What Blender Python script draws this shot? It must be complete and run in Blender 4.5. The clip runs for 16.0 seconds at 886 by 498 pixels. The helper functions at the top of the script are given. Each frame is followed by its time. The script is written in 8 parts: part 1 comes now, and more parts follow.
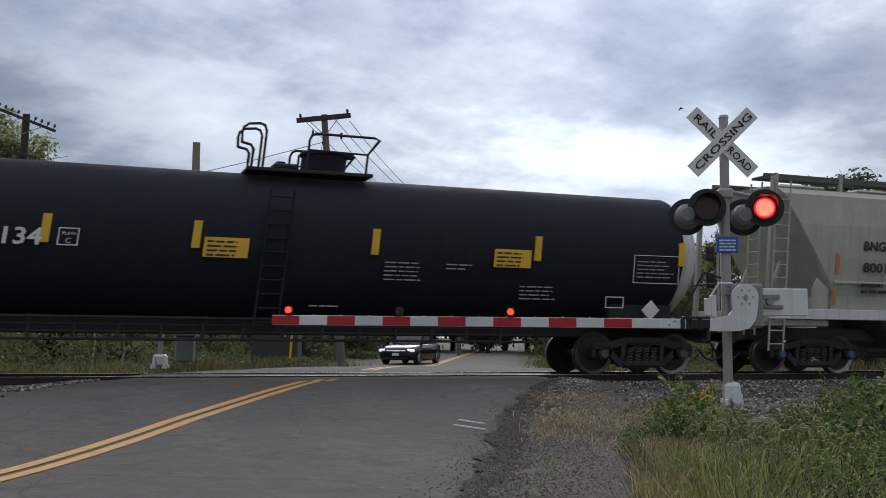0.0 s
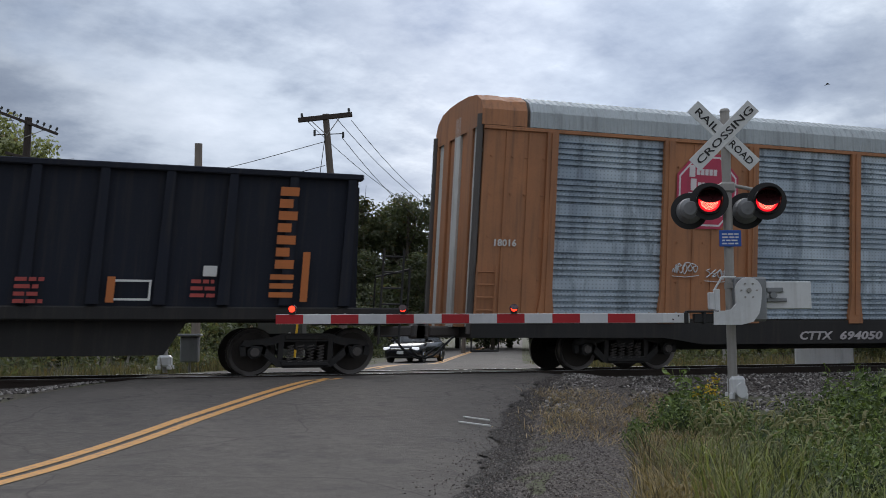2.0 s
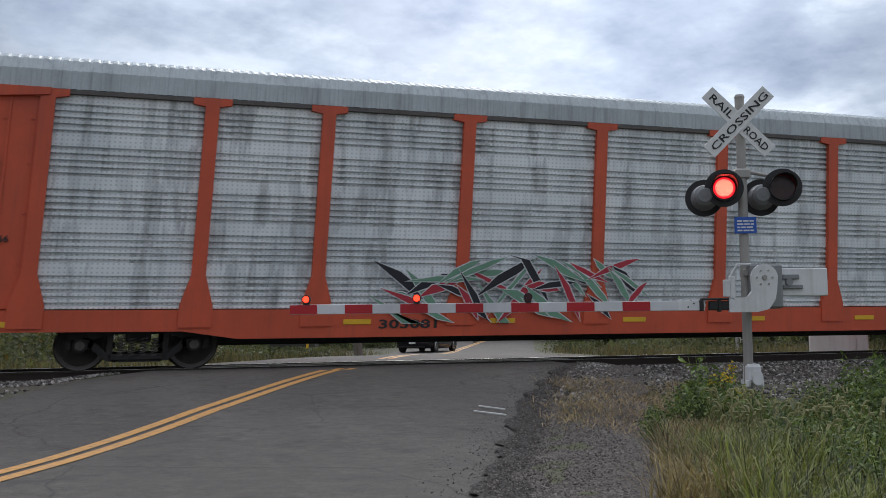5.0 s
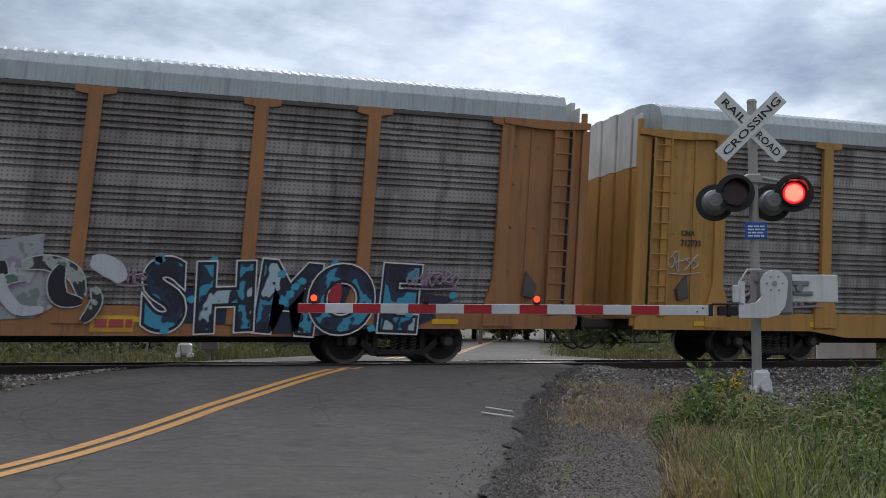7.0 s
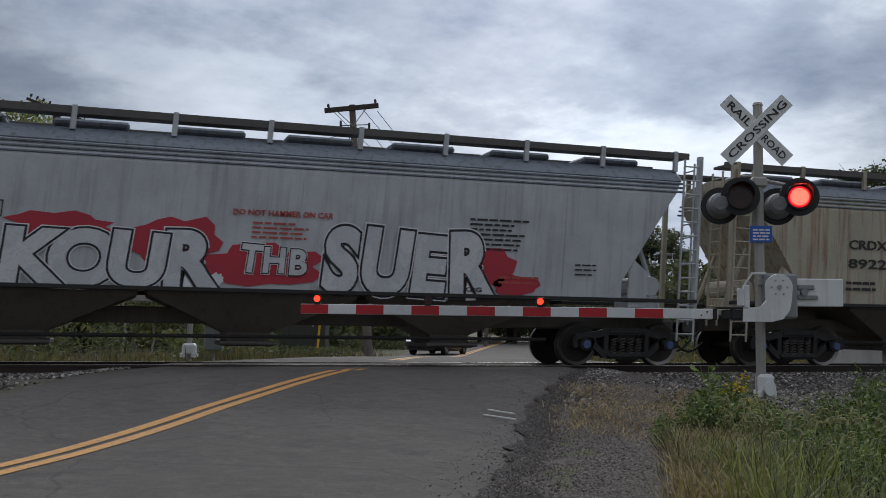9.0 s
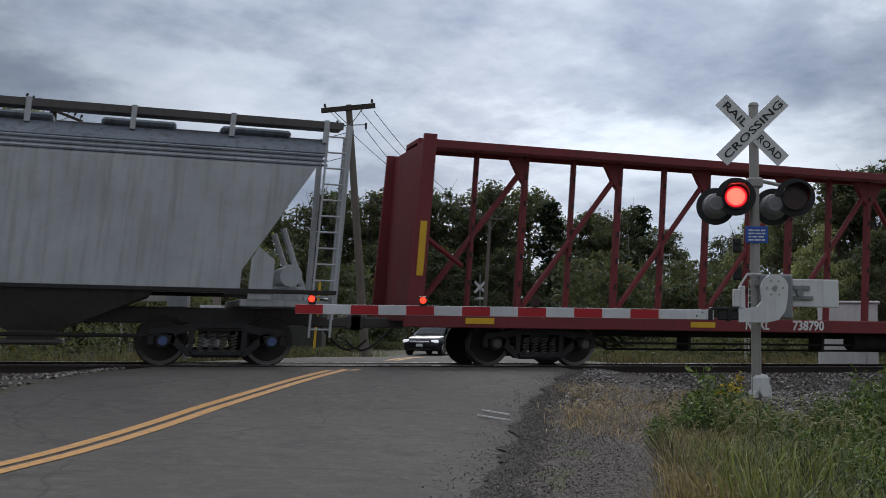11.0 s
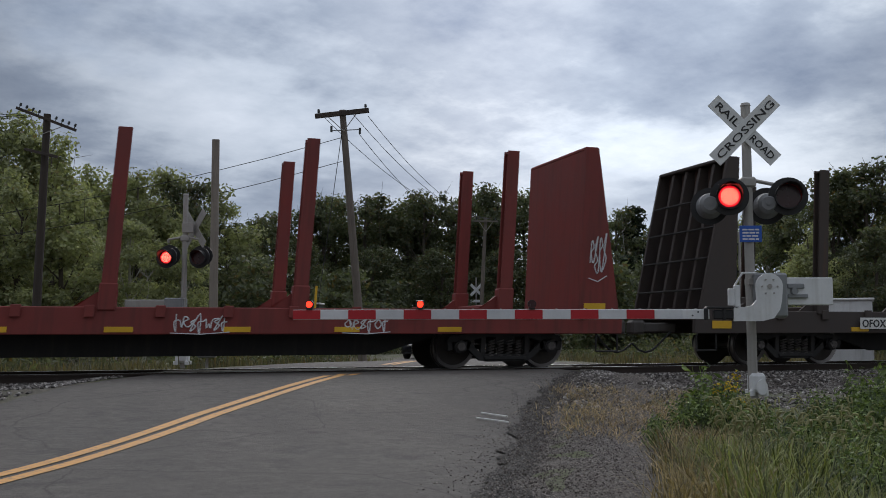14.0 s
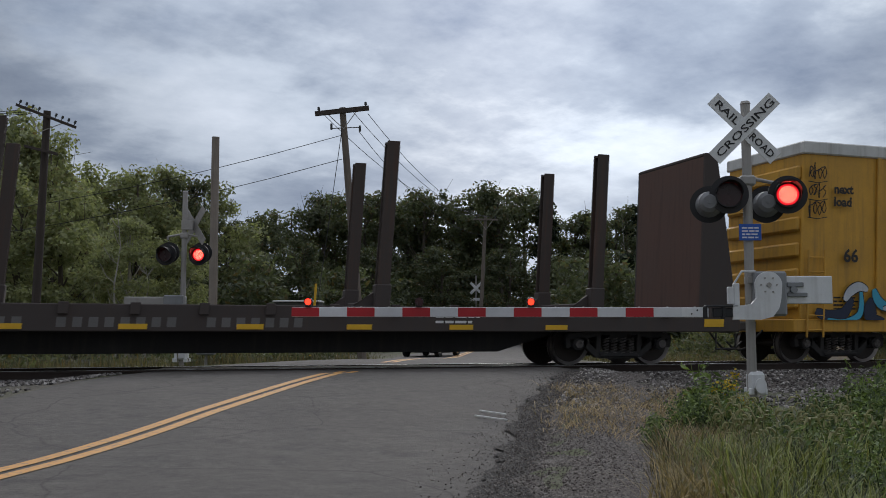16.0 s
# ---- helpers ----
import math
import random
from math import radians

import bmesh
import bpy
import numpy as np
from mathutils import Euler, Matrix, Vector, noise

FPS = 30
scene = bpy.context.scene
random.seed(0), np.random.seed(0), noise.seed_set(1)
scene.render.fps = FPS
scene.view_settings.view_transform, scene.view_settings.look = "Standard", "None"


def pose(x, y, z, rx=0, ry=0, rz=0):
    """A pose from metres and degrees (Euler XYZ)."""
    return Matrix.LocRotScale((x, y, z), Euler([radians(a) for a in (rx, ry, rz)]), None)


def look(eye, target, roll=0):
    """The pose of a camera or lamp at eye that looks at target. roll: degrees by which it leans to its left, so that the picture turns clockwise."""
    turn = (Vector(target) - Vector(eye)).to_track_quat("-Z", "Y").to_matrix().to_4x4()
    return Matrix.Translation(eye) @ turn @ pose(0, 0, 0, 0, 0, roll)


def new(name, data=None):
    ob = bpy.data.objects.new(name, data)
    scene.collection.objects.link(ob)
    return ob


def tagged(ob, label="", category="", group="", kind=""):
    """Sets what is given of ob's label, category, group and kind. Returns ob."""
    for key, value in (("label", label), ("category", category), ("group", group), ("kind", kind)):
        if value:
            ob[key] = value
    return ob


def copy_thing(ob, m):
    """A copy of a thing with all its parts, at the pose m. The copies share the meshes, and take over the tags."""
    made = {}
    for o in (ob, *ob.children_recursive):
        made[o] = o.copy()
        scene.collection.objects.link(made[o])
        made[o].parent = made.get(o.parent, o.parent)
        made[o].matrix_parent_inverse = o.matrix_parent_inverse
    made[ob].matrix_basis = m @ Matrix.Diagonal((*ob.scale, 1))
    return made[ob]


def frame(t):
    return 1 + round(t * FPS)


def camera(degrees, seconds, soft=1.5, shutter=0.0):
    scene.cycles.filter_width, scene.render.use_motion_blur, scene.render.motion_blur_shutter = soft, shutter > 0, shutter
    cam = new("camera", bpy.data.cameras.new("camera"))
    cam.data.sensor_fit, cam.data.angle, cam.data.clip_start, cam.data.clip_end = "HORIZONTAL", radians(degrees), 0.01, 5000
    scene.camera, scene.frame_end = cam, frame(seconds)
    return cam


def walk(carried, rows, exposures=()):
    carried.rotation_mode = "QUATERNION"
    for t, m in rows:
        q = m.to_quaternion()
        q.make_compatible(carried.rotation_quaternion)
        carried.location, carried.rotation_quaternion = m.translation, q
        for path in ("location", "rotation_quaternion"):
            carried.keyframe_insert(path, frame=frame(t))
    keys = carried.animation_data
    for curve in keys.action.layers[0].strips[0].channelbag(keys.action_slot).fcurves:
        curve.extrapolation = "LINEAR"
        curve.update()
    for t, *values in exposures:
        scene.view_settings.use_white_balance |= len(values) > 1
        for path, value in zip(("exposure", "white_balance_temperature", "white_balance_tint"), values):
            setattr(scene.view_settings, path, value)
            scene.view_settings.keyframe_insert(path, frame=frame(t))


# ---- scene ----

# World: x along the railway, y across it, z = 0 at the top of the rails.
SPEED = 23.87          # the train's pace, metres a second, towards -x
TRACK_Y = 19.95        # the track's centre line

# ---------------------------------------------------------------- camera
cam = camera(49.2, 16.0, soft=0.9, shutter=0.9)
scene.cycles.rolling_shutter_type = "TOP"      # the phone reads its sensor from top to bottom
scene.cycles.rolling_shutter_duration = 0.03
EYE = [  # seconds, x, y, z, yaw, pitch, roll
    (0.0, 0.003, -0.016, 0.787, -19.480, 5.204, 0.526),
    (0.5, 0.006, -0.016, 0.780, -19.422, 5.197, 0.306),
    (1.0, 0.001, -0.023, 0.780, -19.503, 5.178, 0.174),
    (1.5, -0.001, -0.015, 0.783, -19.410, 5.245, 0.041),
    (2.0, 0.011, -0.027, 0.778, -19.274, 5.082, -0.194),
    (2.5, 0.001, -0.007, 0.768, -19.022, 4.915, -0.222),
    (3.0, -0.019, 0.029, 0.767, -19.182, 4.552, -0.329),
    (3.5, 0.000, 0.000, 0.770, -18.908, 4.575, -0.431),
    (4.0, 0.010, 0.011, 0.767, -18.743, 4.461, -0.525),
    (4.5, -0.002, 0.017, 0.770, -18.648, 4.485, -0.642),
    (7.0, -0.053, 0.065, 0.767, -18.296, 4.548, 0.366),
    (7.5, -0.010, 0.053, 0.766, -17.897, 4.204, 0.480),
    (8.0, 0.026, 0.086, 0.766, -17.779, 4.262, 0.762),
    (8.5, 0.058, 0.040, 0.770, -17.599, 4.750, 0.976),
    (9.0, -0.002, 0.079, 0.762, -17.899, 4.667, 0.782),
    (11.5, 0.047, 0.106, 0.764, -18.105, 4.692, 0.823),
    (12.0, 0.037, 0.112, 0.760, -18.256, 4.742, 0.716),
    (12.5, 0.001, 0.054, 0.763, -18.139, 4.955, 0.419),
    (13.0, 0.024, 0.079, 0.754, -18.293, 4.900, 0.269),
    (13.5, -0.013, 0.068, 0.769, -18.411, 4.955, 0.003),
    (14.0, 0.011, 0.041, 0.767, -18.317, 4.879, -0.061),
    (14.5, 0.035, 0.051, 0.768, -18.283, 4.910, -0.093),
    (15.0, -0.004, 0.009, 0.769, -18.323, 4.926, -0.151),
    (15.5, -0.017, 0.011, 0.773, -18.384, 4.774, -0.096),
    (16.0, 0.032, 0.053, 0.759, -18.308, 4.774, 0.087),
]


def eye_pose(x, y, z, yaw, pitch, roll):
    return pose(x, y, z, 0, 0, yaw) @ pose(0, 0, 0, 90 + pitch) @ pose(0, 0, 0, 0, 0, roll)


walk(cam, [(t, eye_pose(*r)) for t, *r in EYE],
     exposures=[(0, 0.22), (1.8, 0.2), (2.6, 0.48), (4.7, 0.48), (6.8, 0.42), (8.1, 0.30), (8.8, 0.0), (16, 0.0)])

# ---------------------------------------------------------------- sky and sun
SUN_AZ, SUN_EL = radians(-20), radians(26)     # the veiled sun stands beyond the train
SUN_DIR = Vector((-math.sin(SUN_AZ) * math.cos(SUN_EL), math.cos(SUN_AZ) * math.cos(SUN_EL), math.sin(SUN_EL)))

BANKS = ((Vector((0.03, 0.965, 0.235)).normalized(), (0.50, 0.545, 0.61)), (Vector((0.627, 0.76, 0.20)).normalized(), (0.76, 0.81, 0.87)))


class Nodes:
    """A short way to write node trees."""

    def __init__(self, tree):
        self.tree = tree
        tree.nodes.clear()

    def add(self, kind, inputs=None, **props):
        n = self.tree.nodes.new(kind)
        if "operation" in props:
            n.operation = props["operation"]
        if "use_clamp" in props:
            n.use_clamp = props["use_clamp"]
        if "data_type" in props:
            n.data_type, n.blend_type = props["data_type"], props["blend_type"]
        if "interpolation_type" in props:
            n.interpolation_type = props["interpolation_type"]
        if "sky_type" in props:
            n.sky_type, n.sun_disc = props["sky_type"], False
            n.sun_elevation, n.sun_rotation, n.dust_density = props["sun_elevation"], props["sun_rotation"], props["dust_density"]
        for k, v in (inputs or {}).items():
            if hasattr(v, "is_output"):
                self.tree.links.new(v, n.inputs[k])
            else:
                n.inputs[k].default_value = v
        return n

    def math(self, op, a, b=0.0, clamp=False):
        return self.add("ShaderNodeMath", {0: a, 1: b}, operation=op, use_clamp=clamp).outputs[0]

    def mix(self, fac, a, b, blend="MIX"):
        n = self.add("ShaderNodeMix", data_type="RGBA", blend_type=blend)
        for i, v in ((0, fac), (6, a), (7, b)):
            if hasattr(v, "is_output"):
                self.tree.links.new(v, n.inputs[i])
            else:
                n.inputs[i].default_value = v if i == 0 else (*v[:3], 1)
        return n.outputs[2]

    def ramp(self, fac, *stops):
        n = self.add("ShaderNodeValToRGB", {0: fac})
        e = n.color_ramp.elements
        while len(e) < len(stops):
            e.new(0.5)
        for el, (pos, c) in zip(e, stops):
            el.position = pos
            el.color = (*c, 1) if isinstance(c, tuple) else (c, c, c, 1)
        return n.outputs[0]

    def noise(self, vec, scale, detail=4, rough=0.55, **kw):
        return self.add("ShaderNodeTexNoise", {"Vector": vec, "Scale": scale, "Detail": detail, "Roughness": rough}, **kw).outputs[0]


def make_sky():
    w = bpy.data.worlds.new("overcast_sky")
    scene.world = w
    w.use_nodes = True
    n = Nodes(w.node_tree)
    way = n.add("ShaderNodeTexCoord").outputs["Generated"]
    sky = n.add("ShaderNodeTexSky", sky_type="NISHITA", sun_disc=False, sun_elevation=SUN_EL, sun_rotation=-SUN_AZ,
                dust_density=1.5).outputs[0]
    sep = n.add("ShaderNodeSeparateXYZ", {0: way})
    up = n.math("ADD", n.math("MAXIMUM", sep.outputs[2], 0.0), 0.20)
    flat = n.add("ShaderNodeCombineXYZ", {0: n.math("DIVIDE", sep.outputs[0], up), 1: n.math("DIVIDE", sep.outputs[1], up), 2: 0.0}).outputs[0]
    drift = n.add("ShaderNodeMapping", {"Vector": flat, "Location": (3.1, 1.4, 0.0), "Rotation": (0, 0, -0.35), "Scale": (1.15, 1.15, 1.0)}).outputs[0]
    big = n.noise(drift, 0.85, 8, 0.56)
    fine = n.noise(drift, 3.2, 7, 0.6)
    veil = n.math("ADD", n.math("MULTIPLY", big, 0.75), n.math("MULTIPLY", fine, 0.25))
    # cloud bodies: dark grey-blue undersides to white tops
    cloud = n.ramp(veil, (0.36, (0.215, 0.252, 0.330)), (0.47, (0.40, 0.437, 0.505)), (0.56, (0.70, 0.725, 0.765)), (0.68, (0.95, 0.95, 0.97)))
    # the sun behind the layer brightens the clouds round it
    sunward = n.add("ShaderNodeVectorMath", {0: way, 1: tuple(SUN_DIR)}, operation="DOT_PRODUCT").outputs["Value"]
    glow = n.add("ShaderNodeMapRange", {"Value": sunward, "From Min": 0.80, "From Max": 1.0, "To Min": 0.58, "To Max": 2.0}).outputs[0]
    low = n.add("ShaderNodeMapRange", {"Value": sep.outputs[2], "From Min": 0.0, "From Max": 0.16, "To Min": 0.0, "To Max": 1.0}, interpolation_type="SMOOTHSTEP").outputs[0]
    cloud = n.mix(low, (0.55, 0.60, 0.675), cloud)
    cloud = n.mix(1.0, cloud, glow, "MULTIPLY")
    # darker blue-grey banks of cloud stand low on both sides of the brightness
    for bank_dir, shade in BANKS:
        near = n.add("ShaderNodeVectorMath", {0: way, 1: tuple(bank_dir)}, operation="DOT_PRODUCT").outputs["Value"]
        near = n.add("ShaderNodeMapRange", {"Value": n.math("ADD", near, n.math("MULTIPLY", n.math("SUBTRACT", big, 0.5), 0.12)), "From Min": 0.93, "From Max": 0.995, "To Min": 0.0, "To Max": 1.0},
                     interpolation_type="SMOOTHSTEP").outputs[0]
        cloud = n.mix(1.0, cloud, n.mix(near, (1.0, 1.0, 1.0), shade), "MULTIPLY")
    # an overcast sky is brightest overhead
    crown = n.add("ShaderNodeMapRange", {"Value": sep.outputs[2], "From Min": 0.36, "From Max": 0.8, "To Min": 1.0, "To Max": 2.6}, interpolation_type="SMOOTHSTEP").outputs[0]
    cloud = n.mix(1.0, cloud, crown, "MULTIPLY")
    gap = n.ramp(n.noise(flat, 0.9, 5, 0.5), (0.53, 0.0), (0.68, 0.7))
    blue = n.mix(0.75, n.mix(1.0, sky, (0.05, 0.05, 0.05), "MULTIPLY"), (0.30, 0.43, 0.66))
    col = n.mix(n.math("MULTIPLY", gap, low), cloud, blue)
    bg = n.add("ShaderNodeBackground", {"Color": col, "Strength": 0.95})
    n.add("ShaderNodeOutputWorld", {0: bg.outputs[0]})


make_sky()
sun = new("sun", bpy.data.lights.new("sun", "SUN"))
sun.data.energy, sun.data.angle, sun.data.color = 0.9, radians(25), (1.0, 0.96, 0.9)
sun.matrix_world = look(SUN_DIR * 100, (0, 0, 0))

# ---------------------------------------------------------------- materials
MATS = {}


def material(name, build):
    """One material a name; build(n, coord, bsdf) wires the colour, gloss and relief."""
    if name not in MATS:
        m = bpy.data.materials.new(name)
        m.use_nodes = True
        n = Nodes(m.node_tree)
        bsdf = n.add("ShaderNodeBsdfPrincipled")
        n.add("ShaderNodeOutputMaterial", {0: bsdf.outputs[0]})
        build(n, n.add("ShaderNodeTexCoord").outputs["Object"], bsdf)
        MATS[name] = m
    return MATS[name]


def bump(n, bsdf, height, strength, distance=0.01):
    b = n.add("ShaderNodeBump", {"Height": height, "Strength": strength, "Distance": distance})
    n.tree.links.new(b.outputs[0], bsdf.inputs["Normal"])


def paint(name, colour, rough=0.55, metal=0.0, wear=0.35, dirt=(0.06, 0.05, 0.045), streaks=True, scale=1.0, gloss=0.5):
    """Weathered paint: faded patches, vertical dirt streaks, fine grain."""
    def build(n, co, bsdf):
        patch = n.noise(co, 0.9 * scale, 6, 0.65)
        grain = n.noise(co, 22 * scale, 3, 0.6)
        stretch = n.add("ShaderNodeMapping", {"Vector": co, "Scale": (3.5, 3.5, 0.22)}).outputs[0]
        streak = n.noise(stretch, 2.2 * scale, 5, 0.6)
        c = n.mix(n.ramp(patch, (0.35, 0.0), (0.7, 1.0)), [v * 0.86 for v in colour], [min(1, v * 1.12) for v in colour])
        if streaks:
            c = n.mix(n.math("MULTIPLY", n.ramp(streak, (0.5, 0.0), (0.72, 1.0)), wear), c, dirt)
        c = n.mix(n.math("MULTIPLY", n.ramp(grain, (0.55, 0.0), (0.8, 1.0)), wear * 0.5), c, dirt)
        n.tree.links.new(c, bsdf.inputs["Base Color"])
        n.tree.links.new(n.ramp(patch, (0.3, rough * 0.85), (0.75, min(1, rough * 1.25))), bsdf.inputs["Roughness"])
        bsdf.inputs["Metallic"].default_value = metal
        bsdf.inputs["Specular IOR Level"].default_value = gloss
        bump(n, bsdf, grain, 0.12, 0.004)
    return material(name, build)


def glowing(name, colour, strength):
    def build(n, co, bsdf):
        bsdf.inputs["Base Color"].default_value = (*colour, 1)
        bsdf.inputs["Emission Color"].default_value = (*colour, 1)
        bsdf.inputs["Emission Strength"].default_value = strength
    return material(name, build)

# ---------------------------------------------------------------- mesh helpers


def part(name, bm, mat, parent=None, label="", smooth=False):
    me = bpy.data.meshes.new(name)
    bm.to_mesh(me)
    bm.free()
    if smooth:
        for p in me.polygons:
            p.use_smooth = True
    for m in (mat if isinstance(mat, (list, tuple)) else [mat]):
        me.materials.append(m)
    ob = new(name, me)
    ob.parent = parent
    if label:
        ob["label"] = label
    return ob


def empty(name, label, category, group="", kind="", m=None):
    ob = new(name)
    ob.empty_display_size = 0.3
    if m is not None:
        ob.matrix_basis = m
    return tagged(ob, label, category, group, kind)


def box(bm, x0, x1, y0, y1, z0, z1, bev=0.0, m=None, mi=0):
    r = bmesh.ops.create_cube(bm, size=1)
    vs = r["verts"]
    for v in vs:
        v.co = Vector(((x0 + x1) / 2 + v.co.x * (x1 - x0), (y0 + y1) / 2 + v.co.y * (y1 - y0), (z0 + z1) / 2 + v.co.z * (z1 - z0)))
    fs = list({f for v in vs for f in v.link_faces})
    for f in fs:
        f.material_index = mi
    if bev:
        es = list({e for v in vs for e in v.link_edges})
        g = bmesh.ops.bevel(bm, geom=es, offset=bev, segments=1, affect="EDGES", profile=0.5)
        vs = list({v for f in g["faces"] for v in f.verts} | {v for v in vs if v.is_valid})
    if m is not None:
        bmesh.ops.transform(bm, matrix=m, verts=vs)
    return bm


def tube(bm, a, b, r0, r1=None, seg=10, caps=True):
    a, b = Vector(a), Vector(b)
    d = b - a
    m = Matrix.Translation((a + b) / 2) @ d.to_track_quat("Z", "Y").to_matrix().to_4x4()
    bmesh.ops.create_cone(bm, cap_ends=caps, segments=seg, radius1=r0, radius2=r0 if r1 is None else r1, depth=d.length, matrix=m)
    return bm


def prism(bm, outline, y0, y1):
    """A plate with the outline (x, z), from y0 to y1."""
    a = [bm.verts.new((x, y0, z)) for x, z in outline]
    b = [bm.verts.new((x, y1, z)) for x, z in outline]
    bm.faces.new(a)
    bm.faces.new(b[::-1])
    for i in range(len(a)):
        j = (i + 1) % len(a)
        bm.faces.new((a[j], a[i], b[i], b[j]))
    bmesh.ops.recalc_face_normals(bm, faces=bm.faces[:])
    return bm


def bent(bm, pts, r, seg=6):
    """One connected round bar through the points."""
    p = [Vector(q) for q in pts]
    rows = []
    ref = None
    for i, q in enumerate(p):
        d = (p[min(i + 1, len(p) - 1)] - p[max(i - 1, 0)]).normalized()
        if ref is None:
            ref = d.orthogonal()
        u = (ref - d * ref.dot(d))
        u = u.normalized() if u.length > 1e-6 else d.orthogonal().normalized()
        ref = u
        v = d.cross(u)
        k = 1.0
        if 0 < i < len(p) - 1:
            k = min(1.5, 1 / max(0.4, d.dot((q - p[i - 1]).normalized())))
        rows.append([bm.verts.new(q + (u * math.cos(2 * math.pi * j / seg) + v * math.sin(2 * math.pi * j / seg)) * r * k) for j in range(seg)])
    for a, b in zip(rows, rows[1:]):
        for j in range(seg):
            bm.faces.new((a[j], a[(j + 1) % seg], b[(j + 1) % seg], b[j]))
    bm.faces.new(rows[0][::-1])
    bm.faces.new(rows[-1])
    return bm


def B():
    return bmesh.new()


def lettering(text, size, mat, parent, m, name="lettering", bold=0.0, width=0.0, label="", squash=1.0, align="LEFT", depth=0.004):
    """Words as a mesh; m lays them: local x along the line, local y up the letters."""
    c = bpy.data.curves.new(name, "FONT")
    c.body, c.size, c.align_x, c.offset, c.extrude, c.resolution_u = text, size, align, bold, depth, 2 if size < 0.6 else 6
    tmp = bpy.data.objects.new(name, c)
    scene.collection.objects.link(tmp)
    dg = bpy.context.evaluated_depsgraph_get()
    me = bpy.data.meshes.new_from_object(tmp.evaluated_get(dg))
    bpy.data.objects.remove(tmp)
    me.name = name
    k = 1.0
    if width:
        w = max(v.co.x for v in me.vertices) - min(v.co.x for v in me.vertices)
        k = width / w
    me.transform(m @ Matrix.Diagonal((k * squash, 1, 1, 1)))
    me.materials.clear()
    me.materials.append(mat)
    ob = new(name, me)
    ob.parent = parent
    if label:
        ob["label"] = label
    return ob


def side(x, y, z):
    """Lettering on a face that looks towards -y."""
    return pose(x, y, z, 90, 0, 0)


# ---------------------------------------------------------------- ground, road, railway


def smooth(a, b, x):
    t = min(1.0, max(0.0, (x - a) / (b - a)))
    return t * t * (3 - 2 * t)


def road_z(y):
    """The road humps over the railway."""
    if y < TRACK_Y:
        return -0.38 + 0.36 * smooth(8.5, 17.8, y)
    return -0.02 - 0.5 * smooth(21.6, 45, y)


def road_x(y):
    """The yellow line's x; the road crosses the railway aslant."""
    return float(np.interp(y, [-400, 9, 12.1, 17.6, 48.7, 600], [-201.2, -0.47, 1.0, 3.98, 17.3, 262]))


def edges(y):
    """Offsets of the asphalt's two edges from the yellow line."""
    flare = smooth(11, 19, y) * (1 - smooth(21, 30, y))
    return -3.3 - 1.1 * flare, 4.3 + 0.4 * flare


def off_road(x, y):
    l, r = edges(y)
    d = x - road_x(y)
    return max(0.0, l - d, d - r)


def ground_z(x, y):
    o = off_road(x, y)
    z = road_z(y) - 0.05
    near_track = math.exp(-((y - TRACK_Y) / 3.2) ** 2)
    z -= smooth(0.2, 3.5, o) * (0.18 + 0.45 * near_track)
    z += 0.05 * smooth(0.5, 3, o) * (noise.noise((x * 0.35, y * 0.35, 0)) + 0.5 * noise.noise((x * 1.3, y * 1.3, 3)))
    return z


def soil(n, co, bsdf):
    big = n.noise(co, 0.35, 5, 0.6)
    small = n.noise(co, 9, 6, 0.7)
    grit = n.add("ShaderNodeTexVoronoi", {"Vector": co, "Scale": 38}).outputs[0]
    c = n.ramp(small, (0.3, (0.05, 0.045, 0.035)), (0.55, (0.13, 0.115, 0.09)), (0.75, (0.24, 0.22, 0.19)))
    c = n.mix(n.ramp(big, (0.42, 0.0), (0.6, 0.75)), c, (0.085, 0.10, 0.035))
    n.tree.links.new(c, bsdf.inputs["Base Color"])
    bsdf.inputs["Roughness"].default_value = 0.95
    bump(n, bsdf, n.math("ADD", small, grit), 0.8, 0.03)


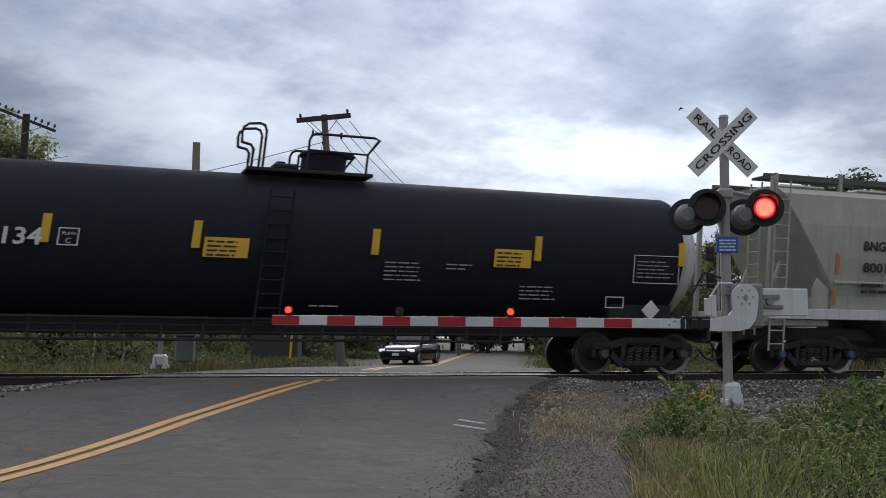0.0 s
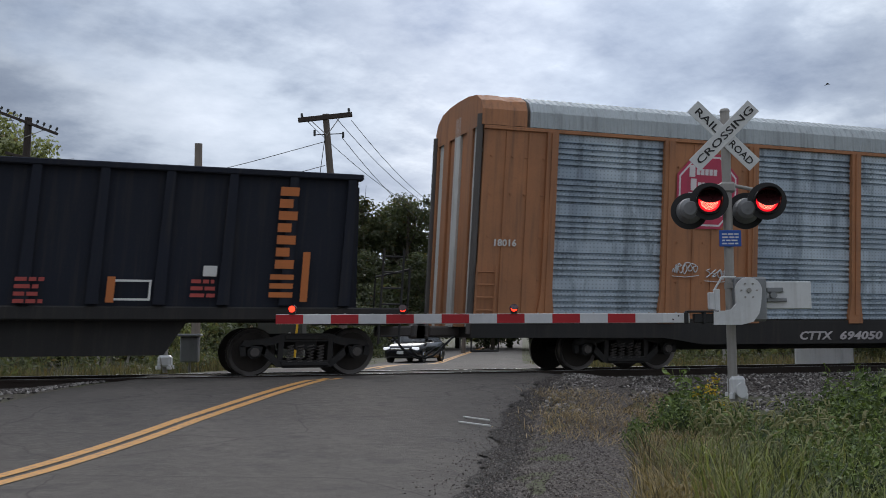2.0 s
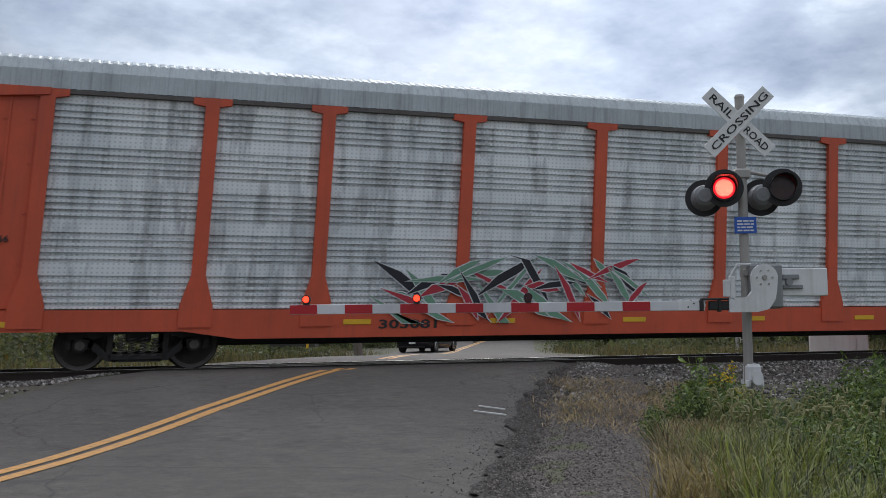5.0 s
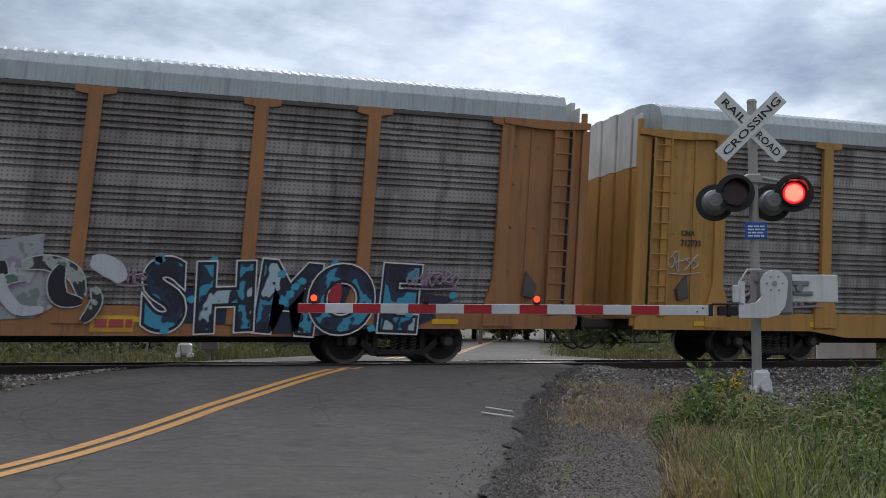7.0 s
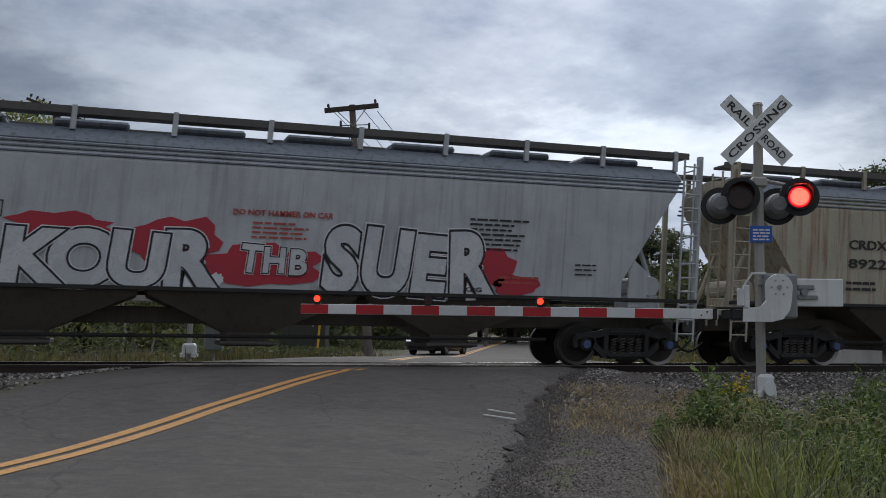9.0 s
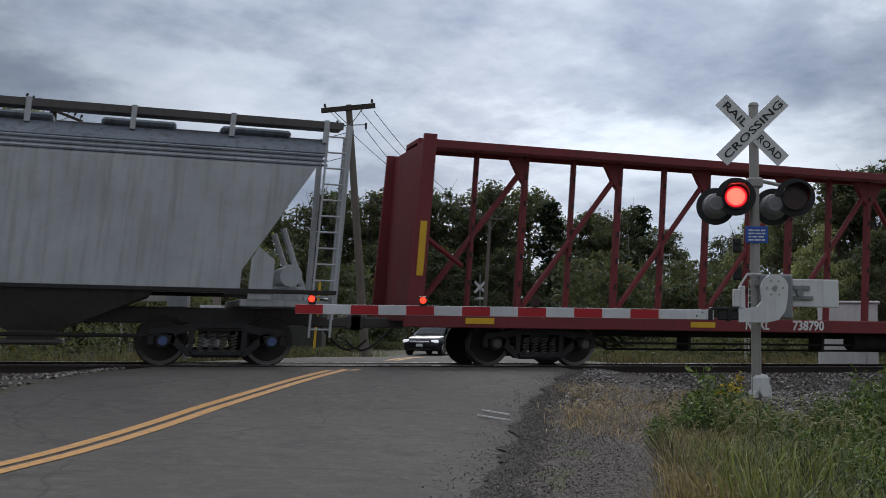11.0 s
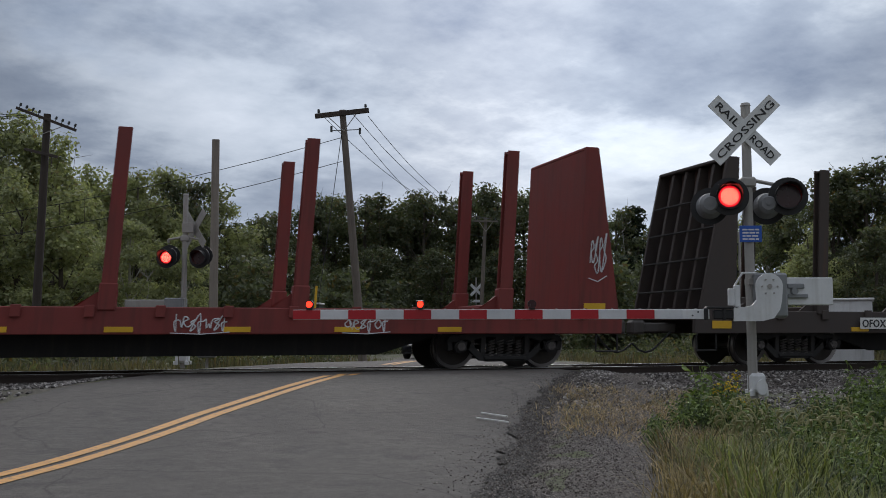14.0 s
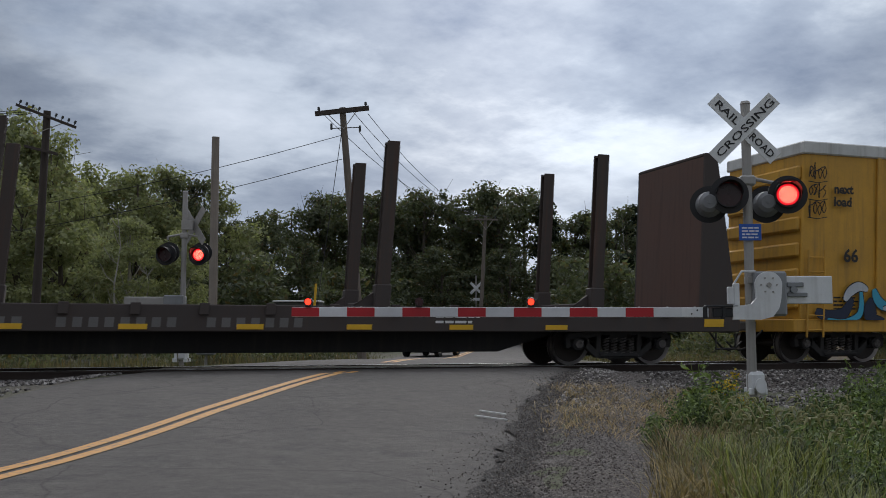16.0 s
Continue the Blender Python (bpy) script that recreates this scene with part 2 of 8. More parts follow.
def asphalt(n, co, bsdf):
    """Old warm-grey asphalt: fine aggregate, mottled patches, tyre-darkened blots and a few thin cracks."""
    grain = n.noise(co, 70, 5, 0.8)
    speck = n.noise(co, 24, 6, 0.75)
    patch = n.noise(co, 0.5, 6, 0.6)
    along = n.add("ShaderNodeMapping", {"Vector": co, "Rotation": (0, 0, 0.5), "Scale": (1.0, 0.16, 1.0)}).outputs[0]
    lane = n.noise(along, 0.8, 4, 0.55)
    blot = n.noise(co, 1.7, 6, 0.7)
    warp = n.mix(0.35, co, n.add("ShaderNodeTexNoise", {"Vector": co, "Scale": 1.2, "Detail": 5}).outputs[1], "ADD")
    crack = n.add("ShaderNodeTexVoronoi", {"Vector": warp, "Scale": 0.34})
    crack.feature = "DISTANCE_TO_EDGE"
    c = n.ramp(grain, (0.28, (0.050, 0.044, 0.040)), (0.52, (0.096, 0.085, 0.077)), (0.78, (0.178, 0.160, 0.146)))
    c = n.mix(n.ramp(patch, (0.40, 0.0), (0.60, 0.55)), c, (0.150, 0.135, 0.124))
    mottle = n.noise(co, 7.0, 6, 0.75)
    c = n.mix(n.ramp(mottle, (0.50, 0.0), (0.70, 0.7)), c, (0.165, 0.149, 0.137))
    c = n.mix(n.ramp(mottle, (0.28, 0.7), (0.46, 0.0)), c, (0.050, 0.045, 0.042))
    c = n.mix(n.ramp(lane, (0.35, 0.35), (0.6, 0.0)), c, (0.074, 0.068, 0.065))
    c = n.mix(n.ramp(speck, (0.56, 0.0), (0.74, 0.5)), c, (0.18, 0.165, 0.15))
    c = n.mix(n.ramp(speck, (0.28, 0.6), (0.42, 0.0)), c, (0.045, 0.040, 0.037))
    c = n.mix(n.ramp(blot, (0.56, 0.0), (0.68, 0.6)), c, (0.052, 0.048, 0.047))
    c = n.mix(n.ramp(crack.outputs[0], (0.001, 0.5), (0.005, 0.0)), c, (0.028, 0.025, 0.023))
    n.tree.links.new(c, bsdf.inputs["Base Color"])
    n.tree.links.new(n.ramp(patch, (0.3, 0.80), (0.7, 0.95)), bsdf.inputs["Roughness"])
    bsdf.inputs["Specular IOR Level"].default_value = 0.3
    bump(n, bsdf, n.math("ADD", grain, speck), 0.7, 0.012)


def gravel(n, co, bsdf):
    stone = n.add("ShaderNodeTexVoronoi", {"Vector": co, "Scale": 58})
    big = n.noise(co, 1.1, 6, 0.65)
    v = n.add("ShaderNodeSeparateColor", {0: stone.outputs[1]}).outputs[0]
    c = n.ramp(v, (0.0, (0.030, 0.024, 0.022)), (0.55, (0.102, 0.086, 0.077)), (1.0, (0.25, 0.222, 0.204)))
    c = n.mix(n.ramp(big, (0.42, 0.0), (0.62, 0.5)), c, (0.080, 0.064, 0.053))
    n.tree.links.new(c, bsdf.inputs["Base Color"])
    bsdf.inputs["Roughness"].default_value = 0.95
    bump(n, bsdf, stone.outputs[0], 0.9, 0.02)


def crumbled(n, co, bsdf):
    """Broken bitumen with dark grit."""
    stone = n.add("ShaderNodeTexVoronoi", {"Vector": co, "Scale": 62})
    v = n.add("ShaderNodeSeparateColor", {0: stone.outputs[1]}).outputs[0]
    c = n.ramp(v, (0.0, (0.016, 0.014, 0.013)), (0.7, (0.056, 0.049, 0.044)), (1.0, (0.15, 0.132, 0.12)))
    c = n.mix(n.ramp(n.noise(co, 2.4, 5, 0.65), (0.5, 0.0), (0.64, 0.6)), c, (0.085, 0.074, 0.067))
    n.tree.links.new(c, bsdf.inputs["Base Color"])
    bsdf.inputs["Roughness"].default_value = 0.95
    bump(n, bsdf, n.math("ADD", stone.outputs[0], n.noise(co, 9, 4, 0.6)), 0.9, 0.03)


def yellow_line(n, co, bsdf):
    wear = n.noise(co, 14, 5, 0.75)
    c = n.mix(n.ramp(wear, (0.5, 0.0), (0.68, 0.8)), (0.58, 0.285, 0.07), (0.15, 0.13, 0.11))
    n.tree.links.new(c, bsdf.inputs["Base Color"])
    bsdf.inputs["Roughness"].default_value = 0.7


def stones(n, co, bsdf):
    r = n.add("ShaderNodeNewGeometry").outputs["Random Per Island"]
    c = n.ramp(r, (0.0, (0.035, 0.030, 0.028)), (0.55, (0.15, 0.133, 0.122)), (0.9, (0.34, 0.315, 0.295)), (1.0, (0.52, 0.49, 0.46)))
    n.tree.links.new(c, bsdf.inputs["Base Color"])
    bsdf.inputs["Roughness"].default_value = 0.85
    bump(n, bsdf, n.noise(co, 60, 4, 0.6), 0.4, 0.01)


def grit(n, co, bsdf):
    r = n.add("ShaderNodeNewGeometry").outputs["Random Per Island"]
    c = n.ramp(r, (0.0, (0.040, 0.033, 0.029)), (0.6, (0.115, 0.097, 0.086)), (1.0, (0.31, 0.275, 0.25)))
    n.tree.links.new(c, bsdf.inputs["Base Color"])
    bsdf.inputs["Roughness"].default_value = 0.9


CRUMBLED, GRIT = material("crumbled_bitumen", crumbled), material("shoulder_grit", grit)
SOIL, ASPHALT, GRAVEL = material("soil", soil), material("asphalt", asphalt), material("gravel", gravel)
YELLOW, STONES = material("yellow_line_paint", yellow_line), material("ballast_stones", stones)
RUST = paint("rusty_rail_steel", (0.052, 0.038, 0.032), 0.8, 0.2)
RAIL_TOP = paint("worn_rail_steel", (0.55, 0.55, 0.56), 0.28, 1.0, 0.1, streaks=False)
TIE = paint("creosoted_wood", (0.055, 0.042, 0.033), 0.9)


def steps(*spans):
    out = []
    for a, b, d in spans:
        k = max(1, round((b - a) / d))
        out += [a + (b - a) * i / k for i in range(k)]
    return out + [spans[-1][1]]


def sheet(name, xs, ys, fn, mat):
    verts = [fn(x, y) for y in ys for x in xs]
    w = len(xs)
    faces = [(j * w + i, j * w + i + 1, (j + 1) * w + i + 1, (j + 1) * w + i) for j in range(len(ys) - 1) for i in range(w - 1)]
    me = bpy.data.meshes.new(name)
    me.from_pydata(verts, [], faces)
    me.materials.append(mat)
    for p in me.polygons:
        p.use_smooth = True
    return new(name, me)


g = sheet("ground", steps((-2500, -60, 240), (-60, -10, 2.5), (-10, 30, 0.4), (30, 90, 3), (90, 2500, 240)),
          steps((-2000, -20, 240), (-20, 4, 1.5), (4, 32, 0.4), (32, 110, 3), (110, 3000, 290)), lambda x, y: (x, y, ground_z(x, y)), SOIL)
tagged(g, "grassy soil and gravel verges round the level crossing", "ground", kind="structure")


def road_point(f, y):
    l, r = edges(y)
    ragged = 0.10 * noise.noise((y * 1.7, f * 9, 0)) if f in (0.0, 1.0) else 0.0
    x = road_x(y) + l + (r - l) * f + ragged
    crown = 0.03 * (1 - (2 * f - 1) ** 2) if y < 17 else 0
    return (x, y, road_z(y) + crown - (0.05 if f in (0.0, 1.0) else 0))


ROAD_Y = steps((-300, -10, 30), (-10, 4, 1), (4, 18.9, 0.25))
road = sheet("road", steps((0, 1, 0.05)), ROAD_Y, road_point, ASPHALT)
tagged(road, "worn grey asphalt road humping up to the railway", "road", kind="structure")
far_road = sheet("road_beyond", steps((0, 1, 0.1)), steps((21.05, 60, 0.6), (60, 600, 20)), road_point, ASPHALT)
tagged(far_road, "grey asphalt road running away beyond the railway", "road", kind="structure")
mid = sheet("crossing_panel", steps((0, 1, 0.05)), steps((19.30, 20.60, 0.1)), lambda f, y: road_point(f, y)[:2] + (-0.02,), ASPHALT)
tagged(mid, "asphalt filling between the rails of the crossing", "crossing panel", kind="structure")


def stripe(name, off, width, ys):
    ob = sheet(name, [0.0, 1.0], ys, lambda f, y: (road_x(y) + off + width * (f - 0.5), y, road_z(y) + (0.03 if y < 17 else 0.0) + 0.006), YELLOW)
    return tagged(ob, "faded yellow centre line painted on the asphalt", "road marking", "centre lines", "structure")


for off in (-0.122, 0.122):
    stripe("yellow_line", off, 0.15, steps((-60, 4, 2), (4, 17.85, 0.25)))
    stripe("yellow_line", off, 0.15, steps((22.5, 60, 1), (60, 300, 20)))

shoulder = sheet("gravel_shoulder", steps((0, 1, 0.06)), steps((-20, 4, 1), (4, 17.4, 0.3)),
                 lambda f, y: (road_x(y) + edges(y)[1] - 0.25 + f * (2.6 - 0.05 * y + 0.3 * noise.noise((y, 7, 0))), y,
                               road_z(y) - 0.035 - 0.05 * f + 0.02 * noise.noise((f * 9, y * 3, 1))), GRAVEL)
tagged(shoulder, "grey gravel shoulder beside the asphalt", "road shoulder", kind="structure")


def crumbled_point(f, y):
    inner = -0.20 + 0.20 * noise.noise((y * 1.3, 2, 0)) + 0.14 * noise.noise((y * 4.1, 4, 0))
    outer = 0.22 + 0.22 * noise.noise((y * 0.9, 11, 0)) + 0.09 * noise.noise((y * 4.3, 6, 0))
    x = road_x(y) + edges(y)[1] + inner + (outer - inner) * f
    return (x, y, road_z(y) + 0.004 - 0.048 * smooth(0.35, 0.9, f) + 0.012 * noise.noise((x * 6, y * 6, 2)))


crumbled_edge = sheet("crumbled_edge", steps((0, 1, 0.1)), steps((-20, 4, 1), (4, 17.6, 0.06)), crumbled_point, CRUMBLED)
tagged(crumbled_edge, "dark crumbling asphalt edge with loose grit", "road edge", kind="structure")



def ballast_z(y):
    d = abs(y - TRACK_Y)
    return -0.17 - 0.50 * smooth(1.5, 3.6, d)


def on_crossing(x, y, pad=0.0):
    l, r = edges(y)
    return l - pad < x - road_x(y) < r + pad


bed = sheet("ballast_bed", steps((-600, -20, 60), (-20, 45, 0.5), (45, 600, 60)), steps((TRACK_Y - 3.9, TRACK_Y + 3.9, 0.3)),
            lambda x, y: (x, y, ballast_z(y) - (0.14 if on_crossing(x, y, 0.3) else 0) + 0.03 * noise.noise((x * 2, y * 2, 5))), GRAVEL)
tagged(bed, "crushed stone ballast under the track", "ballast", kind="structure")


def rail(y):
    bm = B()
    box(bm, -600, 600, y - 0.035, y + 0.035, -0.045, -0.004)
    box(bm, -600, 600, y - 0.010, y + 0.010, -0.145, -0.045)
    box(bm, -600, 600, y - 0.075, y + 0.075, -0.165, -0.145)
    ob = part("rail", bm, RUST)
    bm = B()
    box(bm, -600, 600, y - 0.03, y + 0.03, -0.004, 0.0)
    part("running_surface", bm, RAIL_TOP, ob, "polished steel top")
    tagged(ob, "brown rusty steel rail with polished running top", "rail", "rails", "structure")


rail(TRACK_Y - 0.75)
rail(TRACK_Y + 0.75)

# ---------------------------------------------------------------- the train
TAN = paint("tan_paint", (0.42, 0.185, 0.085), 0.6, wear=0.45)
TAN_Y = paint("yellowish_tan_paint", (0.45, 0.225, 0.085), 0.6, wear=0.4)
TAN_B = paint("golden_tan_paint", (0.46, 0.24, 0.06), 0.6, wear=0.4)
TAN_RED = paint("brick_red_paint", (0.56, 0.085, 0.035), 0.55, wear=0.2)
BROWN_TAN = paint("brown_tan_paint", (0.36, 0.16, 0.06), 0.6, wear=0.5)
GALV_ROOF = paint("galvanised_roof", (0.42, 0.46, 0.48), 0.5, 0.35, wear=0.3)
BLACK = paint("sooty_black_steel", (0.022, 0.021, 0.021), 0.75, wear=0.3, dirt=(0.07, 0.055, 0.045))
TANK_BLACK = paint("black_tank_paint", (0.022, 0.024, 0.034), 0.85, wear=0.25, dirt=(0.045, 0.04, 0.036), gloss=0.12)
LETTER_DIM = paint("dull_small_lettering", (0.30, 0.31, 0.33), 0.7, wear=0.3, streaks=False)
NAVY = paint("faded_navy_paint", (0.022, 0.025, 0.036), 0.8, wear=0.4, dirt=(0.055, 0.05, 0.046), gloss=0.2)
HOPPER_TAN = paint("pale_green_grey_paint", (0.385, 0.385, 0.325), 0.6, wear=0.3, dirt=(0.16, 0.15, 0.11))
HOPPER_GREY = paint("light_grey_paint", (0.46, 0.48, 0.50), 0.6, wear=0.35, dirt=(0.14, 0.13, 0.12))
HOPPER_RUSTY = paint("rusty_cream_paint", (0.42, 0.385, 0.305), 0.65, wear=0.85, dirt=(0.20, 0.085, 0.03))
SLOPE_BROWN = paint("grimy_brown_slopes", (0.125, 0.11, 0.095), 0.75, wear=0.5)
ROOF_BLUE = paint("stained_blue_grey_roof", (0.175, 0.20, 0.235), 0.7, wear=0.7)
GREY_DARK = paint("grimy_grey_steel", (0.11, 0.10, 0.095), 0.75, wear=0.5)
GREEN_BLACK = paint("dark_green_paint", (0.046, 0.048, 0.040), 0.75, wear=0.55, dirt=(0.085, 0.06, 0.042))
OX_RED = paint("oxide_red_paint", (0.20, 0.035, 0.03), 0.65, wear=0.45, dirt=(0.06, 0.025, 0.02))
BEAM_RED = paint("bright_oxide_red_paint", (0.19, 0.026, 0.030), 0.6, wear=0.4, dirt=(0.07, 0.025, 0.02))
BOX_YELLOW = paint("rail_yellow_paint", (0.58, 0.31, 0.04), 0.55, wear=0.35)
PALE = paint("dull_white_paint", (0.62, 0.62, 0.60), 0.6, wear=0.4, dirt=(0.2, 0.18, 0.15))
LETTER_WHITE = paint("white_lettering", (0.72, 0.72, 0.70), 0.6, wear=0.25, streaks=False)
LETTER_BLACK = paint("black_lettering", (0.02, 0.02, 0.022), 0.6, wear=0.1, streaks=False)
LETTER_RED = paint("faded_red_lettering", (0.42, 0.07, 0.06), 0.6, wear=0.2, streaks=False)
ORANGE = paint("faded_orange_paint", (0.55, 0.17, 0.045), 0.6, wear=0.25, streaks=False)
REFLECTOR = paint("yellow_reflective_tape", (0.72, 0.42, 0.02), 0.35, wear=0.2, streaks=False)
WHEEL = paint("wheel_steel", (0.045, 0.038, 0.034), 0.6, 0.5, wear=0.5)
TREAD = paint("bright_wheel_tread", (0.30, 0.28, 0.27), 0.4, 0.9, wear=0.3, streaks=False)
HUB_BLUE = paint("blue_bearing_cap", (0.07, 0.11, 0.24), 0.5, wear=0.3, streaks=False)
FLAT_BROWN = paint("brown_black_paint", (0.060, 0.048, 0.044), 0.75, wear=0.55, dirt=(0.07, 0.05, 0.04))
RUST_BOARD = paint("rust_brown_board", (0.115, 0.068, 0.054), 0.8, wear=0.5, dirt=(0.05, 0.03, 0.025))
STAKE_RUST = paint("rusty_stake_steel", (0.062, 0.049, 0.043), 0.8, wear=0.7, dirt=(0.11, 0.052, 0.034))
HOSE = paint("black_rubber_hose", (0.012, 0.012, 0.012), 0.6, wear=0.2, streaks=False)


def louvre_steel(name, light, dark, holes=0.5):
    """Corrugated screen steel with rows of small drain holes and long grime stains."""
    def build(n, co, bsdf):
        sep = n.add("ShaderNodeSeparateXYZ", {0: co})
        wide = n.noise(co, 0.55, 5, 0.6)
        stretch = n.add("ShaderNodeMapping", {"Vector": co, "Scale": (1.6, 1.6, 0.3)}).outputs[0]
        runs = n.noise(stretch, 2.4, 6, 0.65)
        cell = n.add("ShaderNodeMapping", {"Vector": co, "Scale": (2.6, 1.0, 0.55)}).outputs[0]
        blotch = n.add("ShaderNodeTexVoronoi", {"Vector": cell, "Scale": 2.1}).outputs[1]
        blotch = n.add("ShaderNodeSeparateColor", {0: blotch}).outputs[0]
        c = n.mix(n.ramp(wide, (0.36, 0.0), (0.62, 1.0)), dark, light)
        c = n.mix(n.ramp(runs, (0.52, 0.0), (0.70, 0.8)), c, [v * 0.45 for v in dark])
        c = n.mix(n.ramp(blotch, (0.72, 0.0), (0.86, 0.4)), c, [v * 0.6 for v in dark])
        hole = n.math("MULTIPLY", n.ramp(n.math("FRACT", n.math("MULTIPLY", sep.outputs[0], 11.0)), (0.30, 1.0), (0.34, 0.0)),
                      n.ramp(n.math("FRACT", n.math("MULTIPLY", sep.outputs[2], 12.5)), (0.34, 1.0), (0.40, 0.0)))
        c = n.mix(n.math("MULTIPLY", hole, holes), c, (0.02, 0.02, 0.022))
        n.tree.links.new(c, bsdf.inputs["Base Color"])
        bsdf.inputs["Metallic"].default_value = 0.25
        n.tree.links.new(n.ramp(runs, (0.3, 0.42), (0.7, 0.75)), bsdf.inputs["Roughness"])
    return material(name, build)


SCREEN_A = louvre_steel("galvanised_screen", (0.56, 0.64, 0.71), (0.33, 0.40, 0.48), 0.35)
SCREEN_B = louvre_steel("grimy_screen", (0.385, 0.362, 0.36), (0.22, 0.195, 0.188), 0.65)
SCREEN_C = louvre_steel("clean_screen", (0.80, 0.83, 0.84), (0.62, 0.66, 0.68), 0.3)

TRUCK_CACHE = {}


def cached(key, name, make, mat, parent, m=None):
    """One mesh, many objects."""
    if key not in TRUCK_CACHE:
        bm = make()
        me = bpy.data.meshes.new(name)
        bm.to_mesh(me)
        bm.free()
        for x in (mat if isinstance(mat, list) else [mat]):
            me.materials.append(x)
        TRUCK_CACHE[key] = me
    ob = new(name, TRUCK_CACHE[key])
    ob.parent = parent
    if m is not None:
        ob.matrix_basis = m
    return ob


def make_side(s):
    def build():
        bm = B()
        y0, y1 = sorted((s * 1.02, s * 1.16))
        # cast side frame: arched top member, sloping legs with open windows, a belly for the springs
        prism(bm, [(-1.28, 0.56), (-1.22, 0.68), (-0.75, 0.73), (-0.45, 0.82), (0.45, 0.82), (0.75, 0.73), (1.22, 0.68), (1.28, 0.56),
                   (0.80, 0.57), (0.45, 0.66), (-0.45, 0.66), (-0.80, 0.57)], y0, y1)
        prism(bm, [(-0.52, 0.30), (0.52, 0.30), (0.42, 0.15), (-0.42, 0.15)], y0, y1)
        for k in (-1, 1):
            prism(bm, [(k * 1.06, 0.60), (k * 0.84, 0.60), (k * 0.36, 0.16), (k * 0.54, 0.17)], y0, y1)
            prism(bm, [(k * 0.44, 0.68), (k * 0.54, 0.68), (k * 0.54, 0.24), (k * 0.44, 0.24)], y0 + 0.01, y1 - 0.01)
            prism(bm, [(k * 1.28, 0.58), (k * 1.18, 0.58), (k * 1.15, 0.40), (k * 1.25, 0.38)], y0, y1)
            prism(bm, [(k * 0.84, 0.58), (k * 0.76, 0.56), (k * 0.80, 0.40), (k * 0.87, 0.40)], y0, y1)
        for x in (-1.0, 1.0):
            tube(bm, (x, s * 1.0, 0.46), (x, s * 1.22, 0.46), 0.13, seg=12)
        box(bm, -0.42, 0.42, *sorted((s * 1.155, s * 1.19)), 0.70, 0.78, 0.01)
        box(bm, -0.46, 0.46, *sorted((s * 1.155, s * 1.20)), 0.19, 0.25, 0.01)
        return bm
    return build


def make_bolster():
    bm = B()
    box(bm, -0.22, 0.22, -1.1, 1.1, 0.5, 0.74, 0.02)
    return bm


def make_brake_beam():
    bm = B()
    box(bm, -0.05, 0.05, -0.95, 0.95, 0.40, 0.50, 0.01)
    return bm


def make_spring():
    bm = B()
    coil = [(0.062 * math.cos(a), 0.062 * math.sin(a), 0.26 + 0.36 * a / (2 * math.pi * 6)) for a in np.linspace(0, 2 * math.pi * 6, 49)]
    bent(bm, coil, 0.013, 4)
    return bm


def make_wheelset():
    bm = B()
    tube(bm, (0, -1.0, 0), (0, 1.0, 0), 0.085, seg=10)
    for s in (-1, 1):
        tube(bm, (0, s * 0.685, 0), (0, s * 0.815, 0), 0.455, 0.45, seg=40)
        tube(bm, (0, s * 0.665, 0), (0, s * 0.69, 0), 0.485, seg=40)
        f = bmesh.ops.inset_region(bm, faces=[f for f in bm.faces if len(f.verts) == 40 and f.calc_center_median().y * s > 0.81], thickness=0.07, depth=-0.04)
        tube(bm, (0, s * 0.78, 0), (0, s * 0.90, 0), 0.13, seg=14)
    for f in bm.faces:
        c = f.calc_center_median()
        if abs(c.y) > 0.66 and math.hypot(c.x, c.z) > 0.40:
            f.material_index = 1
    return bm


def make_cap():
    bm = B()
    tube(bm, (0, -0.035, 0), (0, 0.035, 0), 0.085, seg=14)
    for k in range(3):
        a = 2 * math.pi * k / 3 + 0.5
        for y in (-0.045, 0.045):
            box(bm, 0.05 * math.cos(a) - 0.012, 0.05 * math.cos(a) + 0.012, y - 0.012, y + 0.012, 0.05 * math.sin(a) - 0.012, 0.05 * math.sin(a) + 0.012)
    return bm


ROLLING = []   # wheelsets with the car's middle and their place on it


def trucks(car, mid, places, cap=None):
    for u in places:
        frame_ob = cached("frame", "truck", make_bolster, BLACK, car, pose(u - mid, 0, 0))
        for s in (-1, 1):
            cached("side%d" % s, "side_frame", make_side(s), BLACK, frame_ob)
            cached("beam", "brake_beam", make_brake_beam, BLACK, frame_ob, pose(s * 0.45, 0, 0))
        for x in (-0.3, -0.1, 0.1, 0.3):
            cached("spring", "spring", make_spring, GREY_DARK, frame_ob, pose(x, -1.11, -0.03))
        for x in (-1.0, 1.0):
            w = cached("wheelset", "wheelset", make_wheelset, [WHEEL, TREAD], frame_ob, pose(x, 0, 0.457))
            ROLLING.append((w, u, x))
            for s in (-1, 1):
                cached("cap" + str(cap is None), "bearing_cap", make_cap, cap or GREY_DARK, frame_ob, pose(x, s * 1.235, 0.46))


